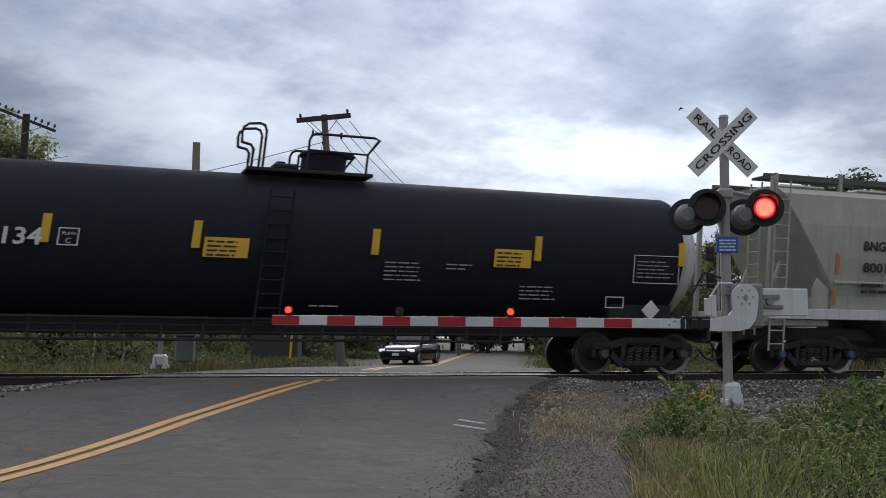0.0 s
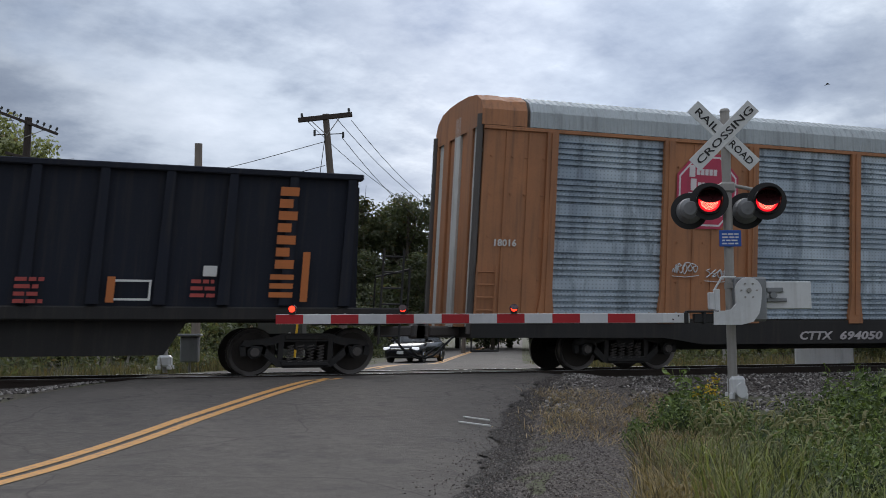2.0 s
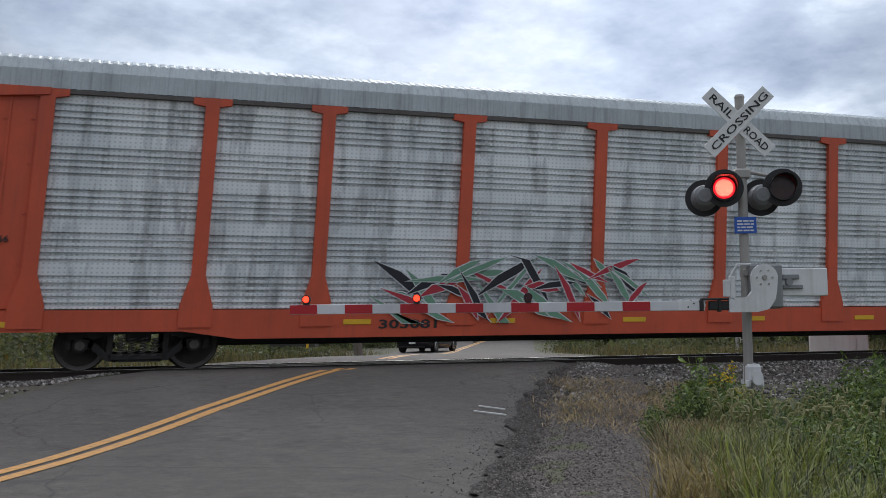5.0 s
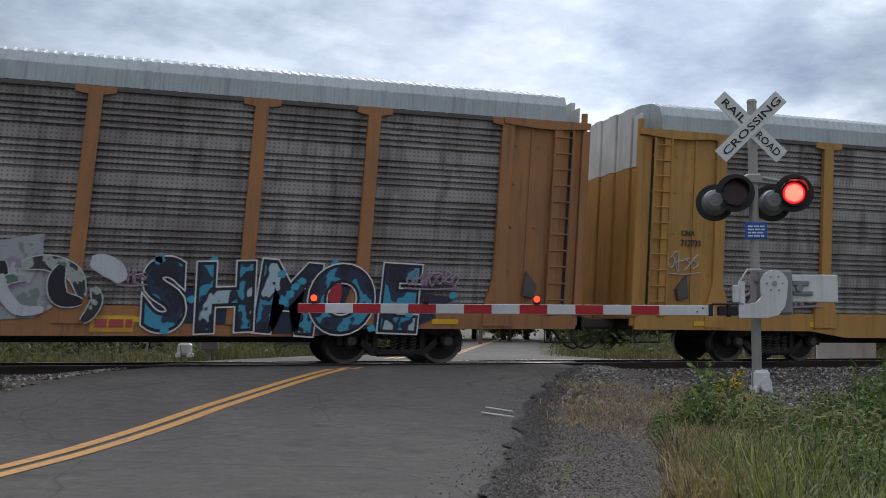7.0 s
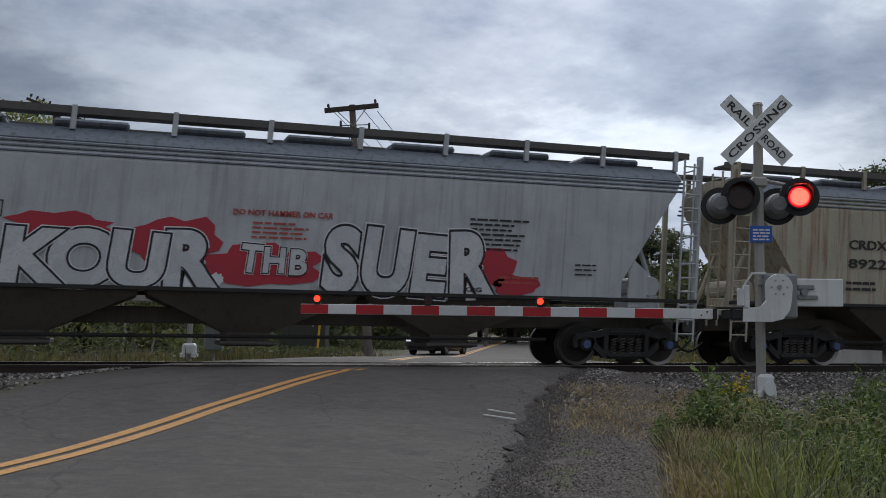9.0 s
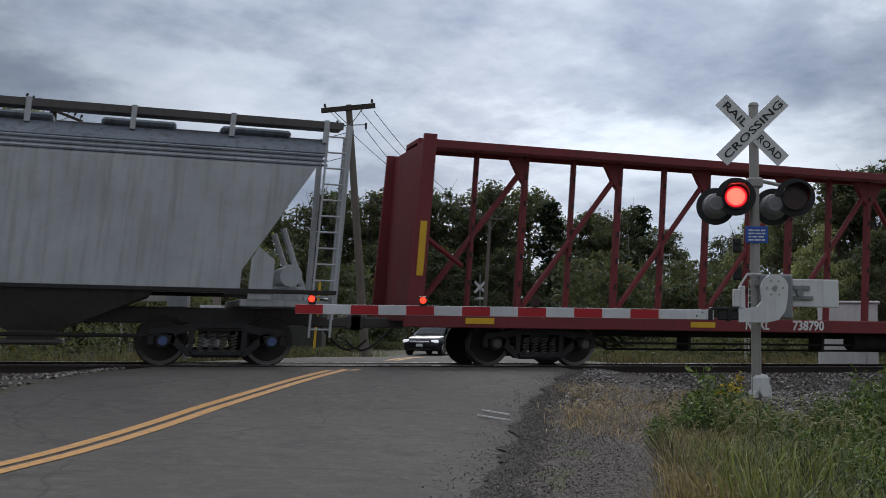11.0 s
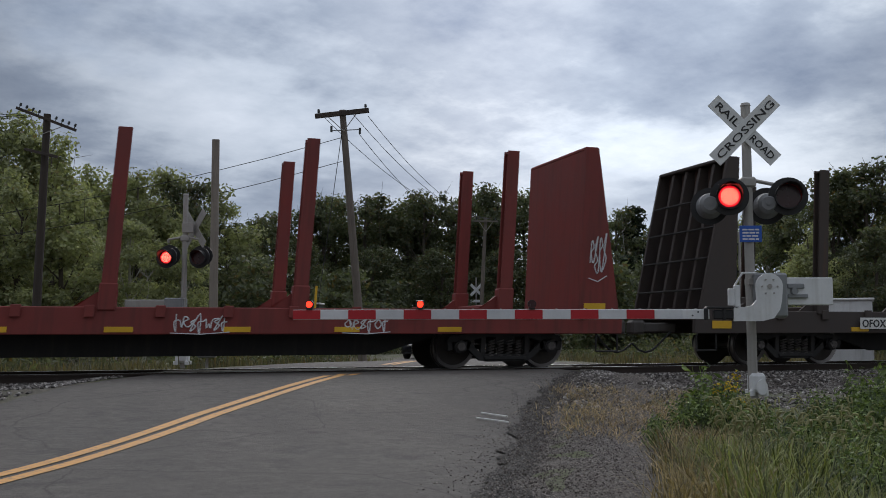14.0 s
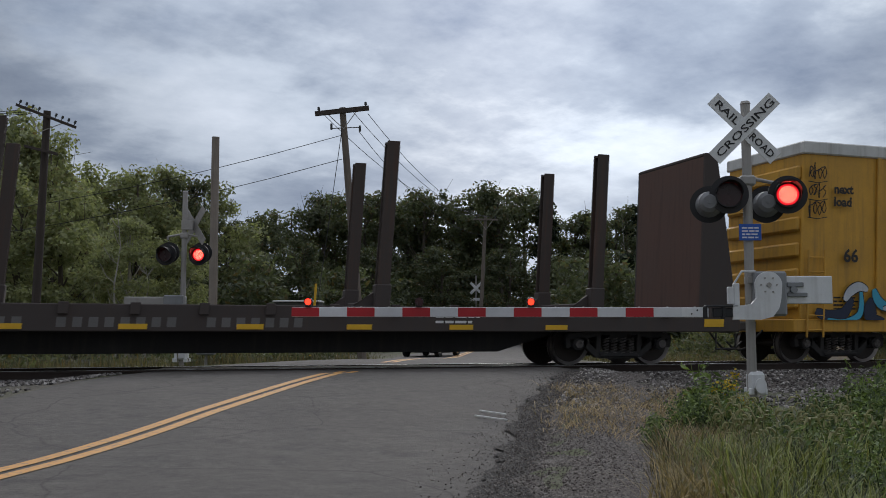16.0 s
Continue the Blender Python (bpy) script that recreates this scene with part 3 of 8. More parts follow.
def couplers(car, mid, u0, u1, z=0.86):
    for u, s in ((u0, -1), (u1, 1)):
        bm = B()
        x = u - mid
        a, b = sorted((x - s * 0.4, x + s * 0.55))
        box(bm, a, b, -0.09, 0.09, z - 0.11, z + 0.11, 0.03)
        a, b = sorted((x + s * 0.45, x + s * 0.80))
        box(bm, a, b, -0.16, 0.16, z - 0.16, z + 0.16, 0.05)
        part("coupler", bm, GREY_DARK, car)
        bm = B()
        pts = [(x - s * 0.1, -0.35, z - 0.1)] + [(x + s * (0.15 + 0.18 * k), -0.30, z - 0.15 - 0.42 * math.sin(math.pi * (k + 1) / 6)) for k in range(5)]
        bent(bm, pts, 0.024)
        part("brake_hose", bm, HOSE, car)


CARS = []


def rail_car(name, u0, u1, label, category):
    mid = (u0 + u1) / 2
    car = empty(name, label, category, "railway cars of the train", m=pose(mid, TRACK_Y, 0))
    CARS.append((car, mid))
    return car, mid


def ladder(car, x, y, z0, z1, mat, width=0.42, rungs=6, along="x"):
    bm = B()
    for k in (-0.5, 0.5):
        dx, dy = (k * width, 0) if along == "x" else (0, k * width)
        tube(bm, (x + dx, y + dy, z0), (x + dx, y + dy, z1), 0.024, seg=6)
    for i in range(rungs):
        z = z0 + (z1 - z0) * (i + 0.5) / rungs
        dx, dy = (width / 2, 0) if along == "x" else (0, width / 2)
        tube(bm, (x - dx, y - dy, z), (x + dx, y + dy, z), 0.017, seg=6)
    return part("ladder", bm, mat, car)


def bars(car, x, y, z, w, rows, mat, pitch=0.085, h=0.035, seed=1, name="stencil_bar"):
    """Lines of writing too small to read."""
    rnd = random.Random(seed)
    bm = B()
    for i in range(rows):
        a = x
        end = x + w * rnd.uniform(0.7, 1.0)
        while a < end:
            b = min(end, a + rnd.uniform(0.10, 0.28))
            box(bm, a, b, y - 0.004, y, z - i * pitch, z - i * pitch + h)
            a = b + 0.035
    return part(name, bm, mat, car)


def plate(car, x0, x1, y, z0, z1, mat, name="sign_plate", label=""):
    bm = B()
    box(bm, x0, x1, y - 0.012, y, z0, z1, 0.003)
    return part(name, bm, mat, car, label)


def frame_plate(car, x0, x1, y, z0, z1, mat, t=0.03, name="stencil_frame"):
    bm = B()
    for a in ((x0, x1, z0, z0 + t), (x0, x1, z1 - t, z1), (x0, x0 + t, z0 + t, z1 - t), (x1 - t, x1, z0 + t, z1 - t)):
        box(bm, a[0], a[1], y - 0.008, y, a[2], a[3])
    return part(name, bm, mat, car)


def corrugated(x0, x1, z0, z1, y, s, pitch=0.15, depth=0.068):
    """A screen panel with pressed horizontal ribs; s = -1 for the side towards -y."""
    bm = B()
    prof = []
    blocks = 5
    for q in range(blocks):         # five pressed ribs, then a flat band
        zb, hb = z0 + (z1 - z0) * q / blocks, (z1 - z0) / blocks
        p = hb * 0.76 / 5
        for i in range(5):
            z = zb + i * p
            prof += [(0.0, z), (0.0, z + p * 0.45), (depth, z + p * 0.55), (depth, z + p * 0.90)]
        prof += [(0.0, zb + hb * 0.77), (0.0, zb + hb * 0.99)]
    prof.append((0.0, z1))
    a = [bm.verts.new((x0, y - s * d, z)) for d, z in prof]
    b = [bm.verts.new((x1, y - s * d, z)) for d, z in prof]
    for i in range(len(a) - 1):
        bm.faces.new((a[i], b[i], b[i + 1], a[i + 1]) if s < 0 else (b[i], a[i], a[i + 1], b[i + 1]))
    c = [bm.verts.new((x0, y - s * 0.07, z)) for z in (z0, z1)]
    d = [bm.verts.new((x1, y - s * 0.07, z)) for z in (z0, z1)]
    bm.faces.new((c[0], c[1], d[1], d[0]))
    return bm


def rib_roof(x0, x1, half, z_eave, z_top, pitch=0.17):
    bm = B()
    prof = [(-half, z_eave), (-half + 0.015, z_eave + 0.34), (-half + 0.12, z_eave + 0.55), (-half + 0.42, z_top - 0.09), (-half * 0.4, z_top - 0.02), (0, z_top)]
    prof += [(-y, z) for y, z in prof[-2::-1]]
    k = round((x1 - x0) / pitch)
    rows = []
    for i in range(k):
        for f, d in ((0.0, 0.0), (0.28, 0.0), (0.42, 0.014), (0.86, 0.014)):
            x = x0 + (x1 - x0) * (i + f) / k
            rows.append([bm.verts.new((x, y * (1 + d / half), z + d * (0.9 if abs(y) < half * 0.95 else 0.2))) for y, z in prof])
    for r, q in zip(rows, rows[1:]):
        for i in range(len(prof) - 1):
            bm.faces.new((r[i], q[i], q[i + 1], r[i + 1]))
    bm.faces.new(rows[0])
    bm.faces.new(rows[-1][::-1])
    bmesh.ops.recalc_face_normals(bm, faces=bm.faces[:])
    return bm


HALF = 1.45
POSTS = (-12.65, -9.75, -7.5, -4.55, -1.5, 1.55, 4.6, 7.62, 9.85, 12.72)


def autorack(u0, u1, style, body, screen, sill, label):
    """style "plain": wide steel panels among the screens; "tee": screens between posts with flared feet."""
    car, mid = rail_car("autorack", u0, u1, label, "railway car")
    h = (u1 - u0) / 2
    zs = 1.12
    ze, zr = (5.10, 5.98) if style == "plain" else (5.02, 5.86)
    bm = B()
    box(bm, -h + 0.3, h - 0.3, -1.40, 1.40, 0.72, 1.02, 0.02)
    box(bm, -h + 4.8, h - 4.8, -0.5, 0.5, 0.42, 0.75, 0.03)
    part("underframe", bm, BLACK, car)
    for s in (-1, 1):
        bm = B()
        prism(bm, [(-h + 0.05, 1.10), (h - 0.05, 1.10), (h - 0.05, 0.72), (h - 4.6, 0.70), (h - 5.6, 0.55), (-h + 5.6, 0.55), (-h + 4.6, 0.70), (-h + 0.05, 0.72)],
              *sorted((s * 1.40, s * (HALF + 0.03))))
        part("side_sill", bm, sill, car)
        bm = B()
        box(bm, -h + 0.1, h - 0.1, *sorted((s * 1.38, s * (HALF + 0.04))), ze - 0.02, ze + 0.06, 0.008)
        part("top_rail", bm, body if style == "plain" else GREY_DARK, car)
        edge = [-h + 0.12, *POSTS, h - 0.12]
        for i, (a, b) in enumerate(zip(edge, edge[1:])):
            solid = i in (0, len(edge) - 2) or (style == "plain" and i in (2, 8))
            if solid:
                bm = B()
                box(bm, a, b, *sorted((s * 1.40, s * (HALF - 0.005))), zs, ze, 0.006)
                w = b - a
                for f in ((0.33, 0.66) if i in (0, len(edge) - 2) else (0.3, 0.52, 0.74)):
                    box(bm, a + w * f - 0.02, a + w * f + 0.02, *sorted((s * HALF, s * (HALF + 0.02))), zs, ze - 0.05)
                for zz in (1.9, 2.8, 3.7, 4.5):
                    for f in (0.12, 0.42, 0.62, 0.88):
                        box(bm, a + w * f - 0.025, a + w * f + 0.025, *sorted((s * HALF, s * (HALF + 0.018))), zz, zz + 0.035)
                part("panel", bm, body, car)
            else:
                part("screen", corrugated(a + 0.02, b - 0.02, zs, ze, s * (HALF - 0.03), s), screen, car)
        for x in POSTS:
            bm = B()
            y0, y1 = sorted((s * 1.40, s * (HALF + 0.06)))
            if style == "plain":
                prism(bm, [(x - 0.13, ze), (x + 0.13, ze), (x + 0.13, zs + 0.55), (x + 0.20, zs), (x + 0.20, zs - 0.10), (x - 0.20, zs - 0.10), (x - 0.20, zs), (x - 0.13, zs + 0.55)], y0, y1)
                box(bm, x - 0.035, x + 0.035, *sorted((s * (HALF + 0.06), s * (HALF + 0.085))), zs + 0.1, ze - 0.02)
            else:
                prism(bm, [(x - 0.36, ze + 0.06), (x + 0.36, ze + 0.06), (x + 0.36, ze - 0.06), (x + 0.13, ze - 0.10), (x + 0.13, zs + 0.62), (x + 0.30, zs + 0.05), (x + 0.30, zs - 0.35),
                           (x - 0.30, zs - 0.35), (x - 0.30, zs + 0.05), (x - 0.13, zs + 0.62), (x - 0.13, ze - 0.10), (x - 0.36, ze - 0.06)], y0, y1)
            part("post", bm, body, car)
    part("roof", rib_roof(-h + (1.15 if style == "plain" else 0.5), h - (1.15 if style == "plain" else 0.5), HALF + 0.02, ze + 0.07, zr), GALV_ROOF, car, "ribbed grey roof")
    if style == "plain":
        for s in (-1, 1):
            bm = rib_roof(*sorted((s * (h - 1.15), s * (h - 0.05))), HALF + 0.02, ze + 0.07, zr, pitch=0.5)
            part("roof_end", bm, body, car, "tan end section of the roof")
    for s in (-1, 1):
        for i in range(8):      # folding end doors
            bm = B()
            y = -1.28 + i * 0.36
            x0, x1 = sorted((s * (h - 0.10 + (0.05 if i % 2 else 0)), s * (h - 0.16)))
            z1 = ze + 0.5 - (0.2 if i in (0, 7) else 0)
            if style == "tee":
                upper = B()
                box(upper, x0, x1, y, y + 0.34, 4.3, z1 + 0.15, 0.01)
                part("end_door_top", upper, PALE, car, "weathered white upper end door")
                z1 = 4.29
            box(bm, x0, x1, y, y + 0.34, 0.95, z1, 0.01)
            part("end_door", bm, body if style == "tee" or i % 3 else PALE, car)
        for y in (-1.38, 1.38):
            bm = B()
            tube(bm, (s * (h - 0.04), y, 0.8), (s * (h - 0.04), y, ze + 0.3), 0.07, seg=10)
            part("door_post", bm, GREY_DARK if style == "plain" else body, car)
        ladder(car, s * (h - (0.55 if style == "tee" else 0.3)), -HALF - 0.07, 1.15, ze - 0.1 if style == "tee" else 2.2, body, rungs=11 if style == "tee" else 4)
        bm = B()
        bent(bm, [(s * (h - 0.1), -1.4, 0.95), (s * (h - 0.1), -1.42, 0.45), (s * (h - 0.7), -1.42, 0.45), (s * (h - 0.7), -1.4, 0.75)], 0.02)
        part("sill_step", bm, BLACK, car)
    if style == "tee":
        for s in (-1, 1):
            x = s * (h - 0.95)
            bm = B()
            prism(bm, [(x - 1.0, ze + 0.07), (x + 1.0, ze + 0.07), (x + 0.98, ze - 0.06), (x + 0.2, ze - 0.12), (x - 0.2, ze - 0.12), (x - 0.98, ze - 0.06)], -HALF - 0.09, -HALF + 0.02)
            part("end_bracket", bm, body, car)
            for dx in (0.28, 0.92):
                bm = B()
                box(bm, x + s * dx - 0.09, x + s * dx + 0.09, -HALF - 0.06, -HALF + 0.01, 1.0, ze - 0.1, 0.01)
                part("door_rail", bm, body, car)
            bm = B()
            box(bm, x + s * 0.60 - 0.05, x + s * 0.60 + 0.05, -HALF - 0.008, -HALF + 0.002, 1.15, ze - 0.13)
            part("door_seam", bm, BLACK, car, "dark gap beside the end door")
            bm = B()
            prism(bm, [(x - s * 0.30, 1.9), (x - s * 0.05, 1.6), (x - s * 0.12, 1.35), (x - s * 0.36, 1.4)], -HALF - 0.09, -HALF)
            tube(bm, (x - s * 0.2, -HALF - 0.10, 1.55), (x - s * 0.2, -HALF - 0.02, 1.55), 0.14, seg=14)
            part("hand_brake", bm, GREY_DARK, car)
    trucks(car, 0, (-h + 3.85, h - 3.75))
    couplers(car, 0, -h, h)
    for x in np.arange(-h + 1.5, h - 1, 3.05) if sill is not BLACK else ():
        plate(car, x, x + 0.55, -HALF - 0.032, 0.80, 0.90, REFLECTOR, "reflector")
    return car, mid


def loft(stations):
    """A closed skin over outlines that all have the same number of points."""
    bm = B()
    rows = [[bm.verts.new(p) for p in s] for s in stations]
    for a, b in zip(rows, rows[1:]):
        for i in range(len(a)):
            j = (i + 1) % len(a)
            bm.faces.new((a[i], a[j], b[j], b[i]))
    bm.faces.new(rows[0][::-1])
    bm.faces.new(rows[-1])
    bmesh.ops.recalc_face_normals(bm, faces=bm.faces[:])
    return bm


def covered_hopper(u0, u1, body, under, label, curved, tr, bays, top=4.42, band=None):
    car, mid = rail_car("covered_hopper", u0, u1, label, "railway car")
    h = (u1 - u0) / 2
    if curved:
        prof = [(0, top + 0.10), (0.8, top + 0.06), (1.20, top - 0.04), (1.42, top - 0.18), (1.52, top - 0.9), (1.53, 2.75), (1.50, 2.15), (1.42, 1.85), (1.40, 1.45)]
    else:
        prof = [(0, top + 0.05), (0.9, top - 0.05), (1.25, top - 0.30), (1.45, top - 0.62), (1.47, top - 0.7), (1.47, 2.6), (1.47, 2.3), (1.47, 1.8), (1.47, 1.45)]
    ring = [(-y, z) for y, z in prof] + [(y, z) for y, z in prof[-1:0:-1]]

    def end(z):     # how far the sloping end sheets stand in
        return 0.18 + max(0.0, min(1.5, (top - 0.25 - z) * 0.68)) if z > 1.0 else 1.5
    st = []
    for s in (-1, 1):
        for f in ((0.0, 0.12, 0.3) if s < 0 else (0.3, 0.12, 0.0)):
            st.append([(s * (h - 0.25 - end(z) * (1 - f / 0.3) - f * 6.5 if f else h - 0.25 - end(z)), y, z) for y, z in ring])
    part("body", loft(st), body, car, smooth=False)
    if not curved:      # stained roof sheet between the eaves
        skin = [(-1.30, top - 0.36), (-1.25, top - 0.30), (-0.9, top - 0.05), (0, top + 0.05), (0.9, top - 0.05), (1.25, top - 0.30), (1.30, top - 0.36)]
        ring_top = [(y * 1.006, z + 0.010) for y, z in skin] + [(y * 0.99, z - 0.02) for y, z in skin[::-1]]
        part("roof_sheet", loft([[(x, y, z) for y, z in ring_top] for x in (-h + 0.50, h - 0.50)]), ROOF_BLUE, car, "stained blue-grey roof")
    for s in (-1, 1):
        bm = B()
        box(bm, -h + 0.1, h - 0.1, *sorted((s * 1.42, s * 1.54)), *((1.28, 1.52) if curved else (1.37, 1.45)), 0.01)
        part("side_sill", bm, band or (body if curved else BLACK), car)
        if not curved:
            for z in (top - 0.42, top - 0.52, top - 0.62):
                bm = B()
                tube(bm, (-h + 0.5, s * (1.36 + (top - 0.42 - z) * 0.5), z), (h - 0.5, s * (1.36 + (top - 0.42 - z) * 0.5), z), 0.025, seg=6)
                part("roof_rib", bm, ROOF_BLUE, car)
        else:
            bm = B()
            tube(bm, (-h + 1.9, s * 1.50, 2.16), (h - 1.9, s * 1.50, 2.16), 0.045, seg=8)
            part("body_rib", bm, body, car)
        k = 11
        for i in range(1, k):
            bm = B()
            x = -h + 1.9 + (2 * h - 3.8) * i / k
            box(bm, x - 0.02, x + 0.02, *sorted((s * (1.49 if curved else 1.46), s * (1.535 if curved else 1.482))), 2.2 if curved else 1.55, top - (0.85 if curved else 0.75))
            part("weld_rib", bm, body, car)
    bm = B()
    box(bm, -h + 0.2, h - 0.2, -0.35, 0.35, 0.78, 1.1, 0.03)
    part("centre_sill", bm, under, car)
    inner = h - 3.4
    for i in range(bays):       # discharge chutes
        c = -inner + 2 * inner * (i + 0.5) / bays
        w = inner / bays
        st = []
        for z, wx, wy in ((1.5, w * 0.98, 1.35), (1.3, w * 0.95, 1.3), (0.62, 0.42, 0.75), (0.45, 0.40, 0.72)):
            st.append([(c - wx, -wy, z), (c + wx, -wy, z), (c + wx, wy, z), (c - wx, wy, z)])
        part("chute", loft(st), under, car)
        bm = B()
        box(bm, c - 0.5, c + 0.5, -0.85, 0.85, 0.36, 0.46, 0.02)
        tube(bm, (c - 0.55, -0.95, 0.42), (c + 0.55, -0.95, 0.42), 0.04, seg=8)
        part("outlet_gate", bm, GREY_DARK, car)
    bm = B()
    tube(bm, (-inner, -1.0, 0.55), (inner, -1.0, 0.55), 0.035, seg=8)
    part("air_pipe", bm, BLACK, car)
    bm = B()                    # roof walk on posts
    for s in (-1, 1):
        box(bm, -h + 0.15, h - 0.15, *sorted((s * 0.55, s * 1.0)), top + 0.22, top + 0.28, 0.01)
        box(bm, -h + 0.15, h - 0.15, *sorted((s * 0.98, s * 1.03)), top + 0.20, top + 0.34)
    part("roof_walk", bm, GREY_DARK, car, "grey steel roof walkway")
    for i in range(11):
        x = -h + 0.5 + (2 * h - 1.0) * i / 10
        for y in (-1.02, 1.02):
            bm = B()
            box(bm, x - 0.05, x + 0.05, y - 0.04, y + 0.04, top - 0.1, top + 0.36, 0.005)
            part("walk_bracket", bm, body, car)
    for i in range(8):
        bm = B()
        x = -h + 1.8 + (2 * h - 3.6) * i / 7
        box(bm, x - 0.7, x + 0.7, -0.45, 0.45, top + 0.06, top + 0.22, 0.05)
        part("hatch", bm, body if curved else ROOF_BLUE, car)
    for s in (-1, 1):
        x = s * (h - 0.12)
        for y in (-1.42, 1.42):
            bm = B()
            box(bm, x - 0.06, x + 0.06, y - 0.05, y + 0.05, 1.2, top + 0.2, 0.01)
            part("corner_post", bm, body, car)
        ladder(car, s * (h - 0.35), -1.50, 0.55, top + 0.1, body, 0.4, 13)
        ladder(car, s * (h - 0.05), -0.9, 0.9, top + 0.1, body, 0.4, 12, along="y")
        bm = B()
        box(bm, *sorted((s * (h - 0.05), s * (h - 1.9))), -1.42, 1.42, 1.12, 1.26, 0.02)
        part("end_platform", bm, body, car)
        bm = B()                 # brake reservoir and braces under the slope sheet
        tube(bm, (s * (h - 0.9), -0.9, 1.75), (s * (h - 0.9), 0.4, 1.75), 0.22, seg=14)
        box(bm, *sorted((s * (h - 0.6), s * (h - 1.2))), -0.7, 0.2, 1.26, 1.55, 0.02)
        part("brake_reservoir", bm, body, car)
        bm = B()
        x1 = s * (h - 1.55)
        prism(bm, [(x1 - 0.22, 1.26), (x1 + 0.22, 1.26), (x1 + 0.22, 2.0), (x1 - 0.10 , 2.25), (x1 - 0.22, 2.0)], -1.50, -1.44)
        part("gusset", bm, body, car)
        for y in (-0.6, 0.6):
            bm = B()
            tube(bm, (s * (h - 0.5), y, 1.26), (s * (h - 1.1), y, 2.7), 0.06, seg=6)
            part("strut", bm, body, car)
    trucks(car, mid, tr, HUB_BLUE)
    couplers(car, 0, -h, h)
    return car, mid


def gondola(u0, u1, label):
    car, mid = rail_car("gondola", u0, u1, label, "railway car")
    h = (u1 - u0) / 2
    b0, b1 = 35.92 - mid, 52.35 - mid
    bm = B()
    z0, z1 = 1.30, 3.95
    for s in (-1, 1):
        box(bm, b0, b1, *sorted((s * 1.38, s * 1.44)), z0, z1)
    for x, lean in ((b0, 0.0), (b1, 0.0)):
        box(bm, x - 0.03, x + 0.03, -1.40, 1.40, z0, z1)
    box(bm, b0, b1, -1.4, 1.4, z0, z0 + 0.06)
    part("body", bm, NAVY, car)
    for s in (-1, 1):
        for i in range(15):
            x = b0 + 0.12 + (b1 - b0 - 0.24) * i / 14
            bm = B()
            prism(bm, [(x - 0.11, z0 + 0.05), (x - 0.08, z1 - 0.1), (x + 0.08, z1 - 0.1), (x + 0.11, z0 + 0.05)], *sorted((s * 1.44, s * 1.54)))
            part("rib", bm, NAVY, car)
        bm = B()
        box(bm, b0 - 0.05, b1 + 0.1, *sorted((s * 1.36, s * 1.56)), z1 - 0.12, z1, 0.02)
        part("top_chord", bm, NAVY, car)
        bm = B()
        box(bm, -h + 0.2, h - 0.2, *sorted((s * 1.35, s * 1.50)), 1.06, 1.32, 0.03)
        part("side_sill", bm, BLACK, car)
    bm = B()
    prism(bm, [(b0 + 3.0, 1.1), (b1 - 3.0, 1.1), (b1 - 3.4, 0.42), (b0 + 3.4, 0.42)], -1.25, 1.25)
    part("belly", bm, BLACK, car)
    for s, x in ((-1, b0), (1, b1)):
        for y in (-1.1, -0.35, 0.35, 1.1):
            bm = B()
            prism(bm, [(x, z1 - 0.2), (x + s * 0.12, z1 - 0.2), (x + s * 0.22, 1.3), (x, 1.3)], y - 0.05, y + 0.05)
            part("end_brace", bm, NAVY, car)
        bm = B()
        box(bm, *sorted((x - s * 0.2, s * (h - 0.02))), -1.35, 1.35, 1.0, 1.16, 0.02)
        part("end_platform", bm, BLACK, car)
        ladder(car, s * (h - 0.5), -1.46, 0.6, 2.5, BLACK, 0.42, 6)
        bm = B()
        bent(bm, [(s * (h - 0.1), -1.3, 1.1), (s * (h - 0.1), -1.3, 2.1), (s * (h - 0.1), 1.3, 2.1), (s * (h - 0.1), 1.3, 1.1)], 0.02)
        part("handrail", bm, BLACK, car)
    trucks(car, mid, (36.87, 51.63), None)
    couplers(car, 0, -h, h)
    return car, mid


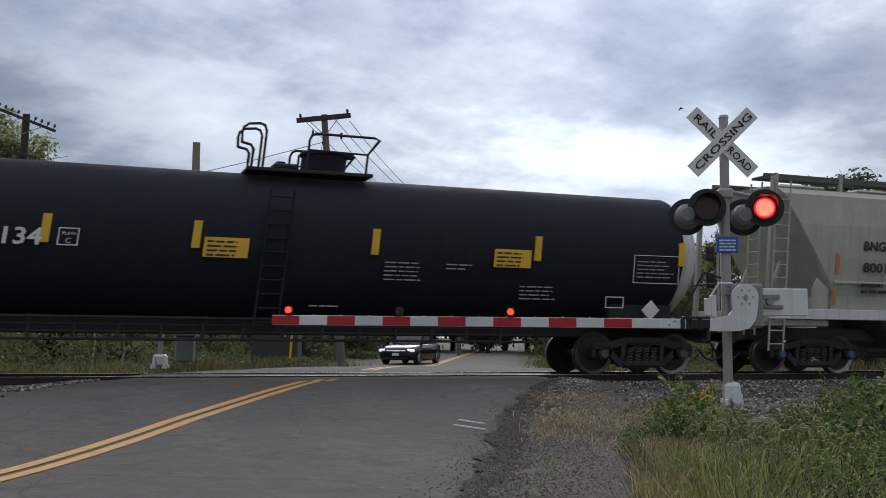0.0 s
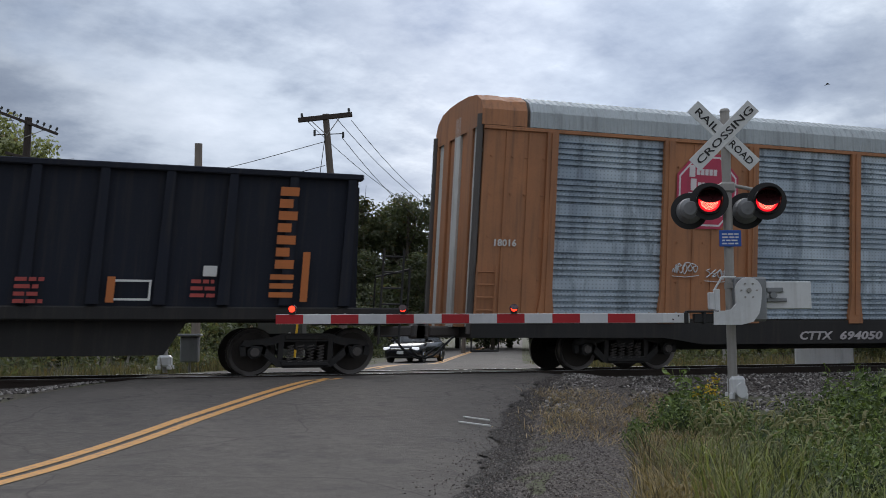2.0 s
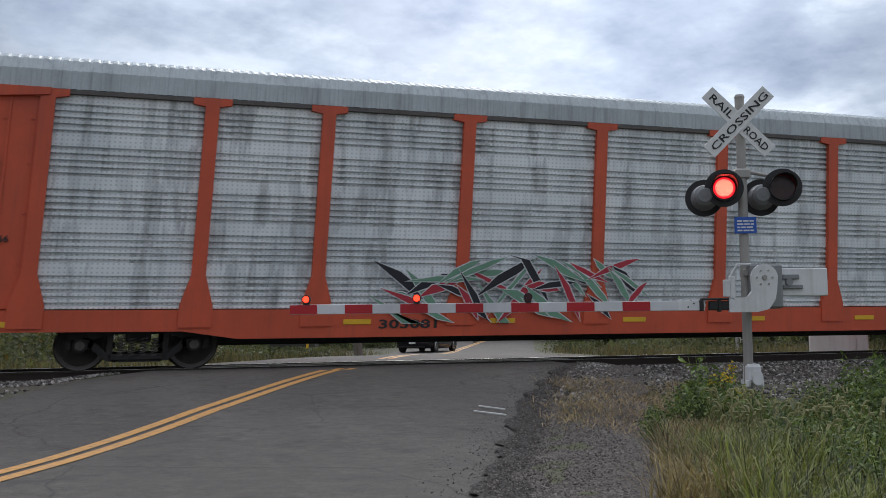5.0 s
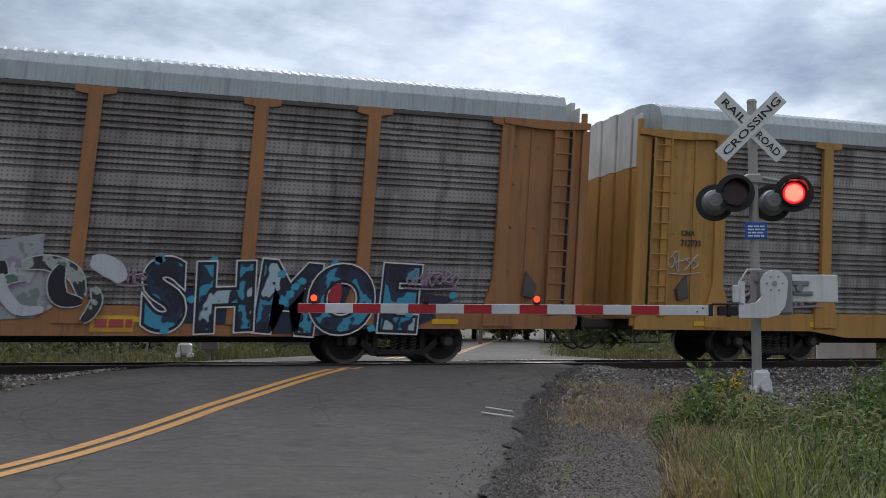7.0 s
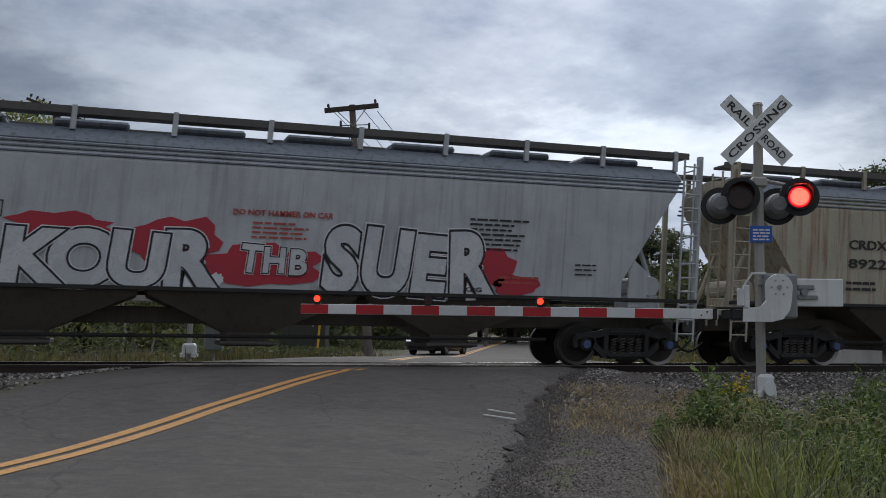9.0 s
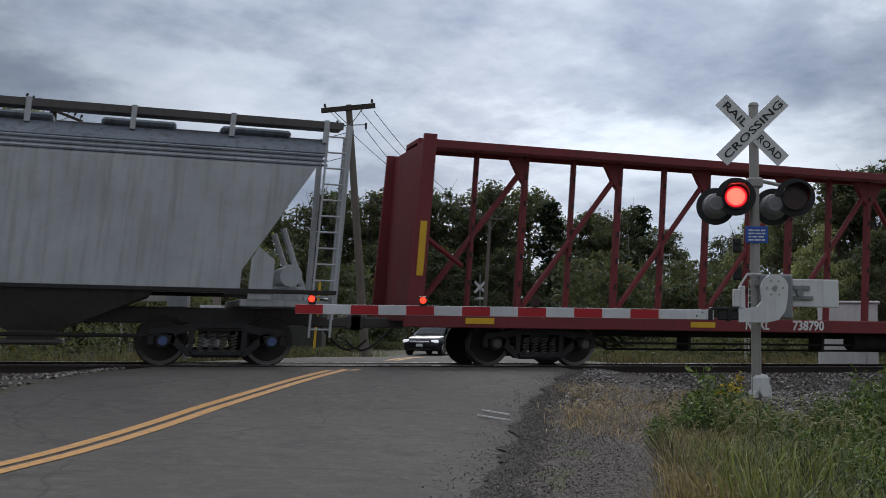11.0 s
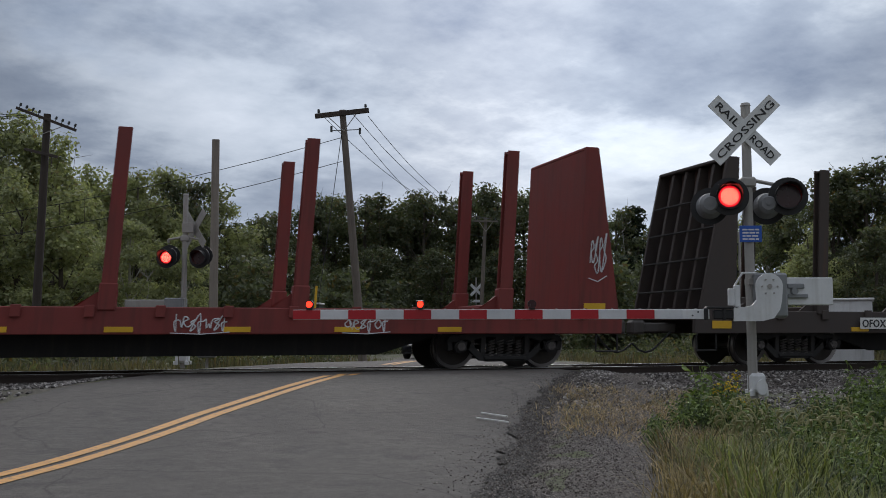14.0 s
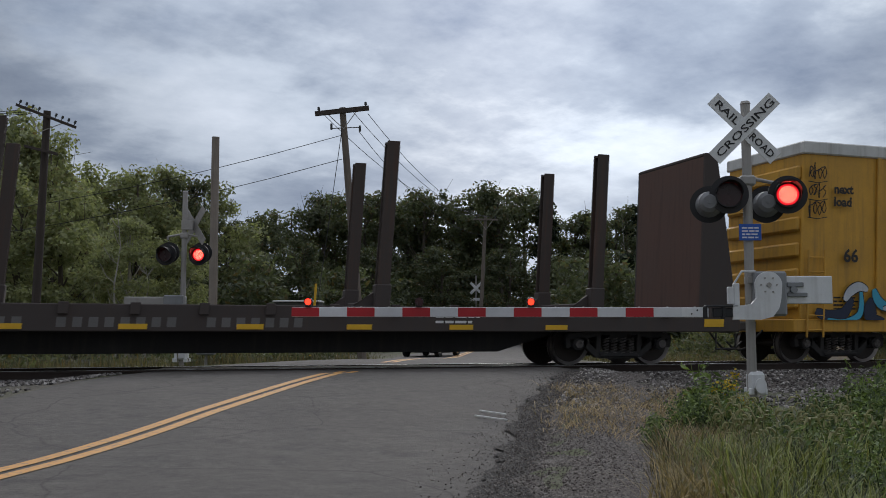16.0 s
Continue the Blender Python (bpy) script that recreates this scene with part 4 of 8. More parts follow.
def tank_car(u0, u1, label):
    car, mid = rail_car("tank_car", u0, u1, label, "railway car")
    h = (u1 - u0) / 2
    R, zc, L = 1.47, 2.62, 8.75
    st = []
    for x, r in ((-L, 0.3), (-L + 0.06, 0.75), (-L + 0.2, 1.12), (-L + 0.42, 1.34), (-L + 0.75, R), (L - 0.75, R), (L - 0.42, 1.34), (L - 0.2, 1.12), (L - 0.06, 0.75), (L, 0.3)):
        st.append([(x, r * math.cos(a), zc + r * math.sin(a)) for a in np.linspace(0, 2 * math.pi, 49)[:-1]])
    part("tank", loft(st), TANK_BLACK, car, smooth=True)
    for s in (-1, 1):
        st = []
        for x, r in ((L - 0.74, R + 0.006), (L - 0.42, 1.346), (L - 0.2, 1.126), (L - 0.055, 0.755), (L + 0.01, 0.3)):
            st.append([(s * x, r * math.cos(a), zc + r * math.sin(a)) for a in np.linspace(0, 2 * math.pi, 49)[:-1]])
        part("tank_head", loft(st), PALE, car, "rust-streaked pale tank end", smooth=True)
    bm = B()
    tube(bm, (-0.07, 0, zc + R - 0.1), (-0.07, 0, zc + R + 0.48), 0.48, seg=28)
    tube(bm, (-0.07, 0, zc + R + 0.48), (-0.07, 0, zc + R + 0.53), 0.52, 0.50, seg=28)
    box(bm, 0.28, 0.50, -0.30, -0.14, zc + R + 0.42, zc + R + 0.56, 0.02)
    part("manway", bm, TANK_BLACK, car)
    bm = B()
    box(bm, -1.80, 0.78, -1.0, 1.0, zc + R - 0.06, zc + R + 0.01, 0.01)
    part("platform", bm, BLACK, car)
    bm = B()
    box(bm, -1.28, -0.78, -0.95, -0.3, zc + R + 0.01, zc + R + 0.12, 0.03)
    tube(bm, (-1.1, -0.7, zc + R + 0.12), (-1.1, -0.7, zc + R + 0.18), 0.10, seg=12)
    part("valve_cover", bm, BLACK, car)
    zt = zc + R
    for y in (-0.98, 0.98):
        bm = B()
        bent(bm, [(-0.62, y, zt), (-0.62, y, zt + 0.62), (-0.58, y, zt + 0.72), (-0.5, y, zt + 0.76), (0.72, y, zt + 0.76), (0.84, y, zt + 0.72), (0.62, y, zt + 0.40), (0.62, y, zt)], 0.026)
        bent(bm, [(-0.62, y, zt + 0.42), (0.62, y, zt + 0.40)], 0.02)
        part("platform_rail", bm, BLACK, car)
        bm = B()
        bent(bm, [(-0.80, y, zt), (-0.80, y, zt + 0.28), (-0.74, y, zt + 0.36), (-0.64, y, zt + 0.38)], 0.024)
        part("platform_rail", bm, BLACK, car)
    for y in (-0.98, -0.45):
        bm = B()
        bent(bm, [(-1.50, y, zt - 0.05), (-1.50, y, zt + 0.74), (-1.55, y, zt + 0.85), (-1.64, y, zt + 0.88), (-1.86, y, zt + 0.86), (-1.96, y, zt + 0.78), (-1.98, y, zt + 0.68),
                  (-1.96, y, zt + 0.48), (-1.78, y, zt + 0.44), (-1.72, y, zt + 0.36), (-1.72, y, zt - 0.05)], 0.026)
        part("grab_rail", bm, BLACK, car)
    ladder(car, -1.12, -1.50, 0.9, zt - 0.5, TANK_BLACK, 0.46, 10)
    # pipe guard rails under the belly
    for z in (0.70, 0.84, 0.97):
        bm = B()
        tube(bm, (-7.0, -1.22, z), (4.6, -1.22, z), 0.026, seg=6)
        part("guard_pipe", bm, BLACK, car)
    for x in np.arange(-6.8, 4.6, 0.76):
        bm = B()
        box(bm, x - 0.03, x + 0.03, -1.25, -1.19, 0.66, 1.14, 0.005)
        part("guard_post", bm, BLACK, car)
    bm = B()
    box(bm, -h + 0.1, h - 0.1, -0.3, 0.3, 0.8, 1.12, 0.03)
    for s in (-1, 1):
        box(bm, *sorted((s * (h - 0.05), s * (h - 2.4))), -1.35, 1.35, 1.0, 1.18, 0.02)
        for y in (-0.9, 0.9):
            box(bm, *sorted((s * (h - 1.6), s * (h - 3.2))), y - 0.1, y + 0.1, 1.1, 1.65, 0.02)
    part("underframe", bm, BLACK, car)
    bm = B()
    tube(bm, (-2.2, -1.30, 1.1), (h - 2.4, -1.30, 1.1), 0.03, seg=6)
    tube(bm, (-2.2, -1.30, 1.1), (-h + 2.4, -1.30, 1.1), 0.03, seg=6)
    part("running_rail", bm, BLACK, car)
    for s in (-1, 1):
        bm = B()
        for y in (-1.3, 1.3):
            bent(bm, [(s * (h - 0.15), y, 1.15), (s * (h - 0.15), y, 2.1), (s * (h - 1.0), y, 2.3), (s * (h - 1.6), y, 1.2)], 0.022)
        bent(bm, [(s * (h - 0.15), -1.3, 2.1), (s * (h - 0.15), 1.3, 2.1)], 0.022)
        part("end_railing", bm, BLACK, car)
    trucks(car, 0, (-h + 2.35, h - 2.35))
    couplers(car, 0, -h, h)
    for x in (-5.25, -2.62, 0.86, 4.42, 7.95):
        bm = B()
        box(bm, x - 0.075, x + 0.075, -R - 0.03, -R + 0.12, zc - 0.22, zc + 0.30, 0.004)
        part("reflector", bm, REFLECTOR, car, "yellow reflective strip")
    for x, z in ((-2.05, 2.42), (3.85, 2.42)):
        plate(car, x - 0.42, x + 0.42, -R - 0.018, z - 0.18, z + 0.2, REFLECTOR, "warning_plate")
        bars(car, x - 0.36, -R - 0.032, z + 0.10, 0.72, 4, LETTER_BLACK, seed=4)
    lettering("134", 0.42, LETTER_WHITE, car, side(-6.02, -R - 0.03, 2.36), "car_number", 0.008, width=0.64)
    frame_plate(car, -5.03, -4.68, -R - 0.03, 2.36, 2.68, LETTER_WHITE, 0.02)
    lettering("C", 0.14, LETTER_WHITE, car, side(-4.90, -R - 0.03, 2.40))
    lettering("PLATE", 0.08, LETTER_WHITE, car, side(-4.97, -R - 0.03, 2.55), width=0.23)
    for x, z, w, r, k in ((-6.9, 2.12, 0.9, 2, 3), (1.1, 2.25, 0.8, 5, 5), (2.4, 2.25, 0.6, 2, 6), (4.15, 1.85, 0.95, 4, 7), (6.85, 2.55, 0.95, 6, 8), (-0.3, 1.36, 0.7, 1, 9)):
        bars(car, x, -1.46 if z > 2 else -1.30, z, w, r, LETTER_DIM, 0.085, 0.026, k)
    frame_plate(car, 6.75, 7.9, -R - 0.01, 2.0, 2.62, LETTER_WHITE, 0.015)
    frame_plate(car, 6.2, 6.65, -1.32, 1.45, 1.7, LETTER_WHITE, 0.02)
    bm = B()
    box(bm, -0.16, 0.16, -0.012, 0, -0.16, 0.16, 0.003, m=pose(7.35, -1.30, 1.42, 0, 45, 0))
    part("hazard_placard", bm, LETTER_WHITE, car, "white diamond hazard placard")
    return car, mid


def stake(bm, x, s, z0, z1):
    """A steel H-beam: two flanges and the web between them."""
    for a, b in ((1.25, 1.285), (1.445, 1.48)):
        box(bm, x - 0.13, x + 0.13, *sorted((s * a, s * b)), z0, z1, 0.006)
    box(bm, x - 0.018, x + 0.018, *sorted((s * 1.28, s * 1.45)), z0, z1 - 0.02)
    box(bm, x - 0.12, x + 0.02, *sorted((s * 1.28, s * 1.45)), z1 - 0.06, z1 - 0.02)


def bulkhead_flat(u0, u1, places, tr, body, dark, label, top=4.52):
    car, mid = rail_car("bulkhead_flatcar", u0, u1, label, "railway car")
    h = (u1 - u0) / 2
    bm = B()
    box(bm, -h + 0.05, h - 0.05, -1.38, 1.38, 1.05, 1.20, 0.01)
    part("deck", bm, dark, car)
    a, b = tr[0] - mid + 1.8, tr[1] - mid - 1.8
    for s in (-1, 1):
        bm = B()
        box(bm, -h + 0.02, h - 0.02, *sorted((s * 1.34, s * 1.46)), 0.72, 1.22, 0.015)
        part("side_sill", bm, body, car)
        bm = B()
        prism(bm, [(a - 0.6, 0.72), (b + 0.6, 0.72), (b - 0.8, 0.30), (a + 0.8, 0.30)], *sorted((s * 0.55, s * 0.62)))
        part("belly_beam", bm, BLACK, car)
        for x in np.arange(-h + 1.0, h - 0.8, 1.22):
            bm = B()
            box(bm, x - 0.09, x + 0.09, *sorted((s * 1.46, s * 1.52)), 1.03, 1.25, 0.01)
            part("stake_pocket", bm, body, car)
    for u in places:
        x = u - mid
        for s in (-1, 1):
            bm = B()
            stake(bm, x, s, 1.15, top)
            part("stake", bm, body if body is OX_RED else STAKE_RUST, car)
            bm = B()
            box(bm, x - 0.16, x + 0.16, *sorted((s * 1.22, s * 1.50)), 1.15, 1.65, 0.02)
            prism(bm, [(x - 0.16, 1.20), (x - 0.60, 1.20), (x - 0.60, 1.16), (x - 0.16, 1.5)], *sorted((s * 1.25, s * 1.35)))
            part("stake_foot", bm, body, car)
        bm = B()
        box(bm, x - 0.10, x + 0.10, -1.2, 1.2, 1.18, 1.34, 0.02)
        part("bolster", bm, body, car)
    for s in (-1, 1):
        xi, xo = s * (h - 1.05), s * (h - 0.12)
        bm = B()
        box(bm, *sorted((xi, xi + s * 0.05)), -1.40, 1.40, 1.20, top + 0.12, 0.01)
        part("bulkhead_panel", bm, dark, car)
        for y in (-1.42, 1.42):
            bm = B()
            prism(bm, [(xi, 1.20), (xi, top + 0.18), (xi + s * 0.30, top + 0.18), (xo, 1.20)], y - 0.035, y + 0.035)
            part("bulkhead_side", bm, body, car)
        for y in (-0.85, -0.28, 0.28, 0.85):
            bm = B()
            prism(bm, [(xi + s * 0.05, 1.20), (xi + s * 0.05, top + 0.1), (xi + s * 0.26, top + 0.1), (xo - s * 0.05, 1.20)], y - 0.05, y + 0.05)
            part("bulkhead_rib", bm, body, car)
        for z in (1.7, 2.4, 3.1, 3.8):
            bm = B()
            xx = xo - s * (z - 1.20) * 0.19
            tube(bm, (xx, -1.38, z), (xx, 1.38, z), 0.022, seg=6)
            part("rung", bm, BLACK, car)
        bm = B()
        box(bm, *sorted((xi, xi + s * 0.32)), -1.42, 1.42, top + 0.12, top + 0.20, 0.02)
        part("bulkhead_cap", bm, body, car)
        plate(car, *sorted((s * (h - 0.95), s * (h - 0.45))), -1.462, 1.16 if body is OX_RED else 0.83, 1.36 if body is OX_RED else 1.0, REFLECTOR, "reflector")
        bm = B()
        bent(bm, [(s * (h - 0.1), -1.4, 0.7), (s * (h - 0.1), -1.42, 0.35), (s * (h - 0.6), -1.42, 0.35), (s * (h - 0.6), -1.4, 0.7)], 0.02)
        part("sill_step", bm, BLACK, car)
    trucks(car, mid, tr)
    couplers(car, 0, -h, h)
    for i, x in enumerate(np.arange(-h + 4.2, h - 3, 2.1)):
        plate(car, x, x + 0.5, -1.463, 0.76, 0.86, REFLECTOR, "reflector")
    return car, mid


def centerbeam(u0, u1, label):
    car, mid = rail_car("centerbeam_flatcar", u0, u1, label, "railway car")
    h = (u1 - u0) / 2
    zt = 4.68
    bm = B()
    box(bm, -h + 0.05, h - 0.05, -1.36, 1.36, 0.9, 1.05, 0.01)
    part("deck", bm, BEAM_RED, car)
    for s in (-1, 1):
        bm = B()
        box(bm, -h + 0.02, h - 0.02, *sorted((s * 1.36, s * 1.45)), 0.78, 1.07, 0.015)
        part("side_sill", bm, BEAM_RED, car)
    bm = B()
    box(bm, -h + 4, h - 4, -0.3, 0.3, 0.64, 0.9, 0.03)
    part("centre_sill", bm, BLACK, car)
    for z, y in ((0.50, -0.9), (0.36, -0.5)):
        bm = B()
        bent(bm, [(-h + 4.2, y, 0.72), (-h + 5.0, y, z), (h - 5.0, y, z), (h - 4.2, y, 0.72)], 0.024)
        part("brake_pipe", bm, BLACK, car)
    for x in (-5.4, -1.8, 2.6, 6.0):
        bm = B()
        box(bm, x - 0.04, x + 0.04, -0.94, -0.46, 0.34, 0.9, 0.01)
        part("pipe_hanger", bm, BLACK, car)
    bm = B()
    tube(bm, (-0.9, -0.75, 0.58), (0.5, -0.75, 0.58), 0.2, seg=16)
    part("air_tank", bm, BLACK, car)
    bm = B()
    box(bm, -h + 0.3, h - 0.3, -0.42, 0.42, zt, zt + 0.10, 0.01)
    box(bm, -h + 0.3, h - 0.3, -0.46, -0.38, zt - 0.08, zt + 0.10, 0.01)
    box(bm, -h + 0.3, h - 0.3, 0.38, 0.46, zt - 0.08, zt + 0.10, 0.01)
    part("top_chord", bm, BEAM_RED, car)
    xs = [0.2 + 1.18 * i for i in range(-10, 10)]
    k = len(xs)
    for i, x in enumerate(xs):
        bm = B()
        w = 0.042 if i % 2 else 0.058
        box(bm, x - w, x + w, -0.08, 0.08, 1.05, zt - 0.05, 0.01)
        part("upright", bm, BEAM_RED, car)
        bm = B()
        for z in (1.7, 2.3, 2.9, 3.5, 4.1):
            box(bm, x - 0.02, x + 0.02, -0.10, -0.08, z, z + 0.12)
        part("strap_hook", bm, BLACK, car)
    for i in range(0, k - 2, 2):
        a, b = xs[i], xs[i + 2]
        if i < k / 2 - 1:
            lo, hi = (a, b)
        else:
            lo, hi = (b, a)
        bm = B()
        tube(bm, (lo, 0, 1.1), (hi, 0, zt - 0.25), 0.07, seg=6)
        s = 1 if hi > lo else -1
        prism(bm, [(hi - s * 0.42, zt - 0.1), (hi, zt - 0.1), (hi, zt - 0.75), (hi - s * 0.16, zt - 0.55)], -0.07, 0.07)
        part("diagonal", bm, BEAM_RED, car)
    for s in (-1, 1):
        x = s * (h - 0.35)
        bm = B()
        box(bm, x - 0.05, x + 0.05, -1.40, 1.40, 1.05, zt - 0.05, 0.01)
        part("bulkhead_panel", bm, BEAM_RED, car)
        for y in (-1.40, 1.40):
            bm = B()
            prism(bm, [(x - s * 0.05, 1.05), (x - s * 0.05, zt), (x + s * 0.22, zt), (x + s * 0.30, 1.05)], y - 0.04, y + 0.04)
            part("bulkhead_side", bm, BEAM_RED, car)
        plate(car, *sorted((x + s * 0.02, x + s * 0.16)), -1.445, 1.8, 2.9, REFLECTOR, "reflector")
        bm = B()
        tube(bm, (x - s * 1.1, -0.5, 2.1), (x, -1.3, 2.6), 0.06, seg=6)
        part("strut", bm, BEAM_RED, car)
    trucks(car, 0, (-h + 3.1, h - 2.4))
    couplers(car, 0, -h, h)
    for u in (269.2, 274.4, 282.4, 288.2):
        plate(car, u - mid, u + 0.62 - mid, -1.453, 0.86, 0.98, REFLECTOR, "reflector")
    lettering("NOKL", 0.30, LETTER_WHITE, car, side(275.8 - mid, -1.455, 0.84), "reporting_mark", 0.008, width=0.62)
    lettering("738790", 0.30, LETTER_WHITE, car, side(277.05 - mid, -1.455, 0.84), "car_number", 0.008, width=0.85)
    bars(car, 280.0 - mid, -1.456, 0.86, 0.9, 2, LETTER_WHITE, 0.1, 0.04, 3)
    frame_plate(car, 286.05 - mid, 286.6 - mid, -1.456, 0.78, 1.0, LETTER_WHITE, 0.03)
    return car, mid


def boxcar(u0, u1, label):
    car, mid = rail_car("boxcar", u0, u1, label, "railway car")
    h = (u1 - u0) / 2
    bm = B()
    box(bm, -h + 0.3, h - 0.05, -1.44, 1.44, 1.0, 5.05, 0.03)
    part("body", bm, BOX_YELLOW, car)
    bm = B()
    box(bm, -h + 0.25, h, -1.50, 1.50, 4.85, 5.15, 0.03)
    part("roof", bm, PALE, car)
    for i in range(6):
        bm = B()
        z = 1.25 + i * 0.60
        box(bm, -h + 0.20, -h + 0.32, -1.38, 1.38, z, z + 0.34, 0.05)
        part("end_rib", bm, BOX_YELLOW, car)
    for i in range(1, 8):
        bm = B()
        x = -h + 0.3 + i * (2 * h - 0.4) / 8
        box(bm, x - 0.06, x + 0.06, -1.515, -1.44, 1.0, 4.85, 0.02)
        part("side_post", bm, BOX_YELLOW, car)
    bm = B()
    box(bm, -h + 0.1, h - 0.1, -1.47, 1.47, 0.72, 1.02, 0.02)
    part("side_sill", bm, BOX_YELLOW, car)
    ladder(car, -h + 0.65, -1.52, 0.6, 2.6, BOX_YELLOW, 0.45, 6)
    trucks(car, mid, (398.1, u1 - 2.0))
    couplers(car, 0, -h, h)
    lettering("next\nload", 0.30, LETTER_BLACK, car, side(397.55 - mid, -1.53, 3.95), "slogan", 0.01)
    lettering("66", 0.42, LETTER_BLACK, car, side(397.85 - mid, -1.53, 2.35), "car_number", 0.01)
    bars(car, -h + 1.2, -1.45, 1.5, 0.8, 4, LETTER_BLACK, seed=3)
    plate(car, -h + 1.1, -h + 1.7, -1.45, 1.1, 1.25, REFLECTOR, "reflector")
    return car, mid


tank_car(-6.3, 13.05, "black tank car with yellow reflective strips and pale ends")
BNG = covered_hopper(13.62, 33.78, HOPPER_TAN, GREY_DARK, "pale green-grey covered hopper car with curved sides", True, (15.37, 32.4), 4, band=PALE)
GON = gondola(34.5, 53.7, "dark navy gondola car with vertical side ribs")
KCS = autorack(54.88, 83.56, "plain", TAN, SCREEN_A, BLACK, "tan autorack car with stained grey screens and pink octagon signs")
BNS = autorack(85.37, 114.49, "plain", TAN_Y, SCREEN_A, TAN_Y, "tan autorack car with grey screens and painted graffiti along its foot")
RED = autorack(116.0, 145.1, "tee", TAN_RED, SCREEN_C, TAN_RED, "brick red autorack car with clean grey screens")
TTX = autorack(147.1, 176.2, "tee", BROWN_TAN, SCREEN_B, BROWN_TAN, "brown autorack car with grimy screens and bright graffiti")
CNA = autorack(177.5, 206.93, "tee", TAN_B, SCREEN_B, TAN_B, "golden tan autorack car with grimy grey screens")
SHQ = covered_hopper(207.6, 226.75, HOPPER_GREY, SLOPE_BROWN, "light grey covered hopper car with large white graffiti", False, (209.9, 225.2), 3, top=4.42)
CRD = covered_hopper(227.4, 246.2, HOPPER_RUSTY, SLOPE_BROWN, "cream covered hopper car streaked with rust", False, (229.6, 244.0), 3, top=4.3)
covered_hopper(247.2, 266.6, HOPPER_GREY, GREY_DARK, "light grey covered hopper car with plain sides", False, (249.4, 264.4), 3, top=4.5)
centerbeam(267.9, 292.35, "empty red centerbeam flatcar with open truss")
F1 = bulkhead_flat(293.85, 317.7, (297.28, 302.24, 309.28, 314.0), (296.8, 314.93), GREEN_BLACK, GREEN_BLACK, "empty dark green bulkhead flatcar with tall stakes")
F2 = bulkhead_flat(319.3, 344.45, (322.07, 326.36, 329.72, 334.0, 337.5, 341.72), (322.03, 341.9), OX_RED, OX_RED, "empty oxide red bulkhead flatcar with tall stakes")
F3 = bulkhead_flat(346.2, 369.7, (349.59, 354.3, 361.6, 366.3), (349.1, 367.07), FLAT_BROWN, RUST_BOARD, "empty dark bulkhead flatcar with rusty bulkhead boards")
F4 = bulkhead_flat(371.5, 395.15, (374.93, 379.61, 386.87, 391.56), (374.35, 392.3), FLAT_BROWN, RUST_BOARD, "empty dark bulkhead flatcar with rust-brown bulkhead boards")
YBOX = boxcar(396.45, 414.0, "yellow boxcar with ribbed end and pale roof")

# ---------------------------------------------------------------- lettering and graffiti on the cars
PINK = paint("faded_pink_sign_paint", (0.50, 0.045, 0.10), 0.5, wear=0.2)
SIGN_EDGE = paint("white_sign_edge", (0.75, 0.70, 0.72), 0.55, wear=0.15)
G_WHITE = paint("white_spray", (0.66, 0.68, 0.70), 0.7, wear=0.2, streaks=False)
G_SILVER = paint("silver_spray", (0.50, 0.53, 0.57), 0.55, wear=0.25)
G_BLACK = paint("black_spray", (0.012, 0.013, 0.02), 0.6, wear=0.1, streaks=False)
G_NAVY = paint("navy_spray", (0.018, 0.028, 0.06), 0.6, wear=0.1, streaks=False)
G_TEAL = paint("teal_spray", (0.035, 0.10, 0.14), 0.65, wear=0.2, streaks=False)
G_BLUE = paint("blue_spray", (0.02, 0.09, 0.36), 0.6, wear=0.15, streaks=False)
G_SKY = paint("sky_blue_spray", (0.05, 0.36, 0.52), 0.6, wear=0.15, streaks=False)
G_RED = paint("red_spray", (0.42, 0.03, 0.05), 0.65, wear=0.2, streaks=False)
G_MAUVE = paint("mauve_spray", (0.34, 0.24, 0.32), 0.7, wear=0.25, streaks=False)
G_BROWN = paint("brown_spray", (0.115, 0.062, 0.058), 0.7, wear=0.25, streaks=False)
G_PALE = paint("thin_white_spray", (0.46, 0.43, 0.44), 0.75, wear=0.4, streaks=False)
G_HALO = paint("white_outline_spray", (0.72, 0.72, 0.74), 0.7, wear=0.1, streaks=False)
G_DULL = paint("dull_white_spray", (0.54, 0.55, 0.57), 0.7, wear=0.25, streaks=False)
G_GREEN = paint("pale_green_spray", (0.16, 0.32, 0.22), 0.7, wear=0.25, streaks=False)


def spray_blend(name, colours, scale, rough=0.65):
    """Several spray colours laid beside one another in hard-edged fades, with overspray grain."""
    def build(n, co, bsdf):
        lay = n.add("ShaderNodeMapping", {"Vector": co, "Rotation": (0, 0.6, 0), "Scale": (1.0, 1.0, 0.7)}).outputs[0]
        field = n.noise(lay, scale, 3, 0.5)
        k = len(colours)
        stops = []
        for i, c in enumerate(colours):
            a, b = 0.36 + 0.28 * i / k, 0.36 + 0.28 * (i + 1) / k
            stops += [(a + 0.004, c), (b - 0.004, c)]
        c = n.ramp(field, *stops)
        dust = n.noise(co, 30, 4, 0.7)
        c = n.mix(n.ramp(dust, (0.5, 0.0), (0.8, 0.45)), c, (0.10, 0.09, 0.09))
        n.tree.links.new(c, bsdf.inputs["Base Color"])
        bsdf.inputs["Roughness"].default_value = rough
    return material(name, build)


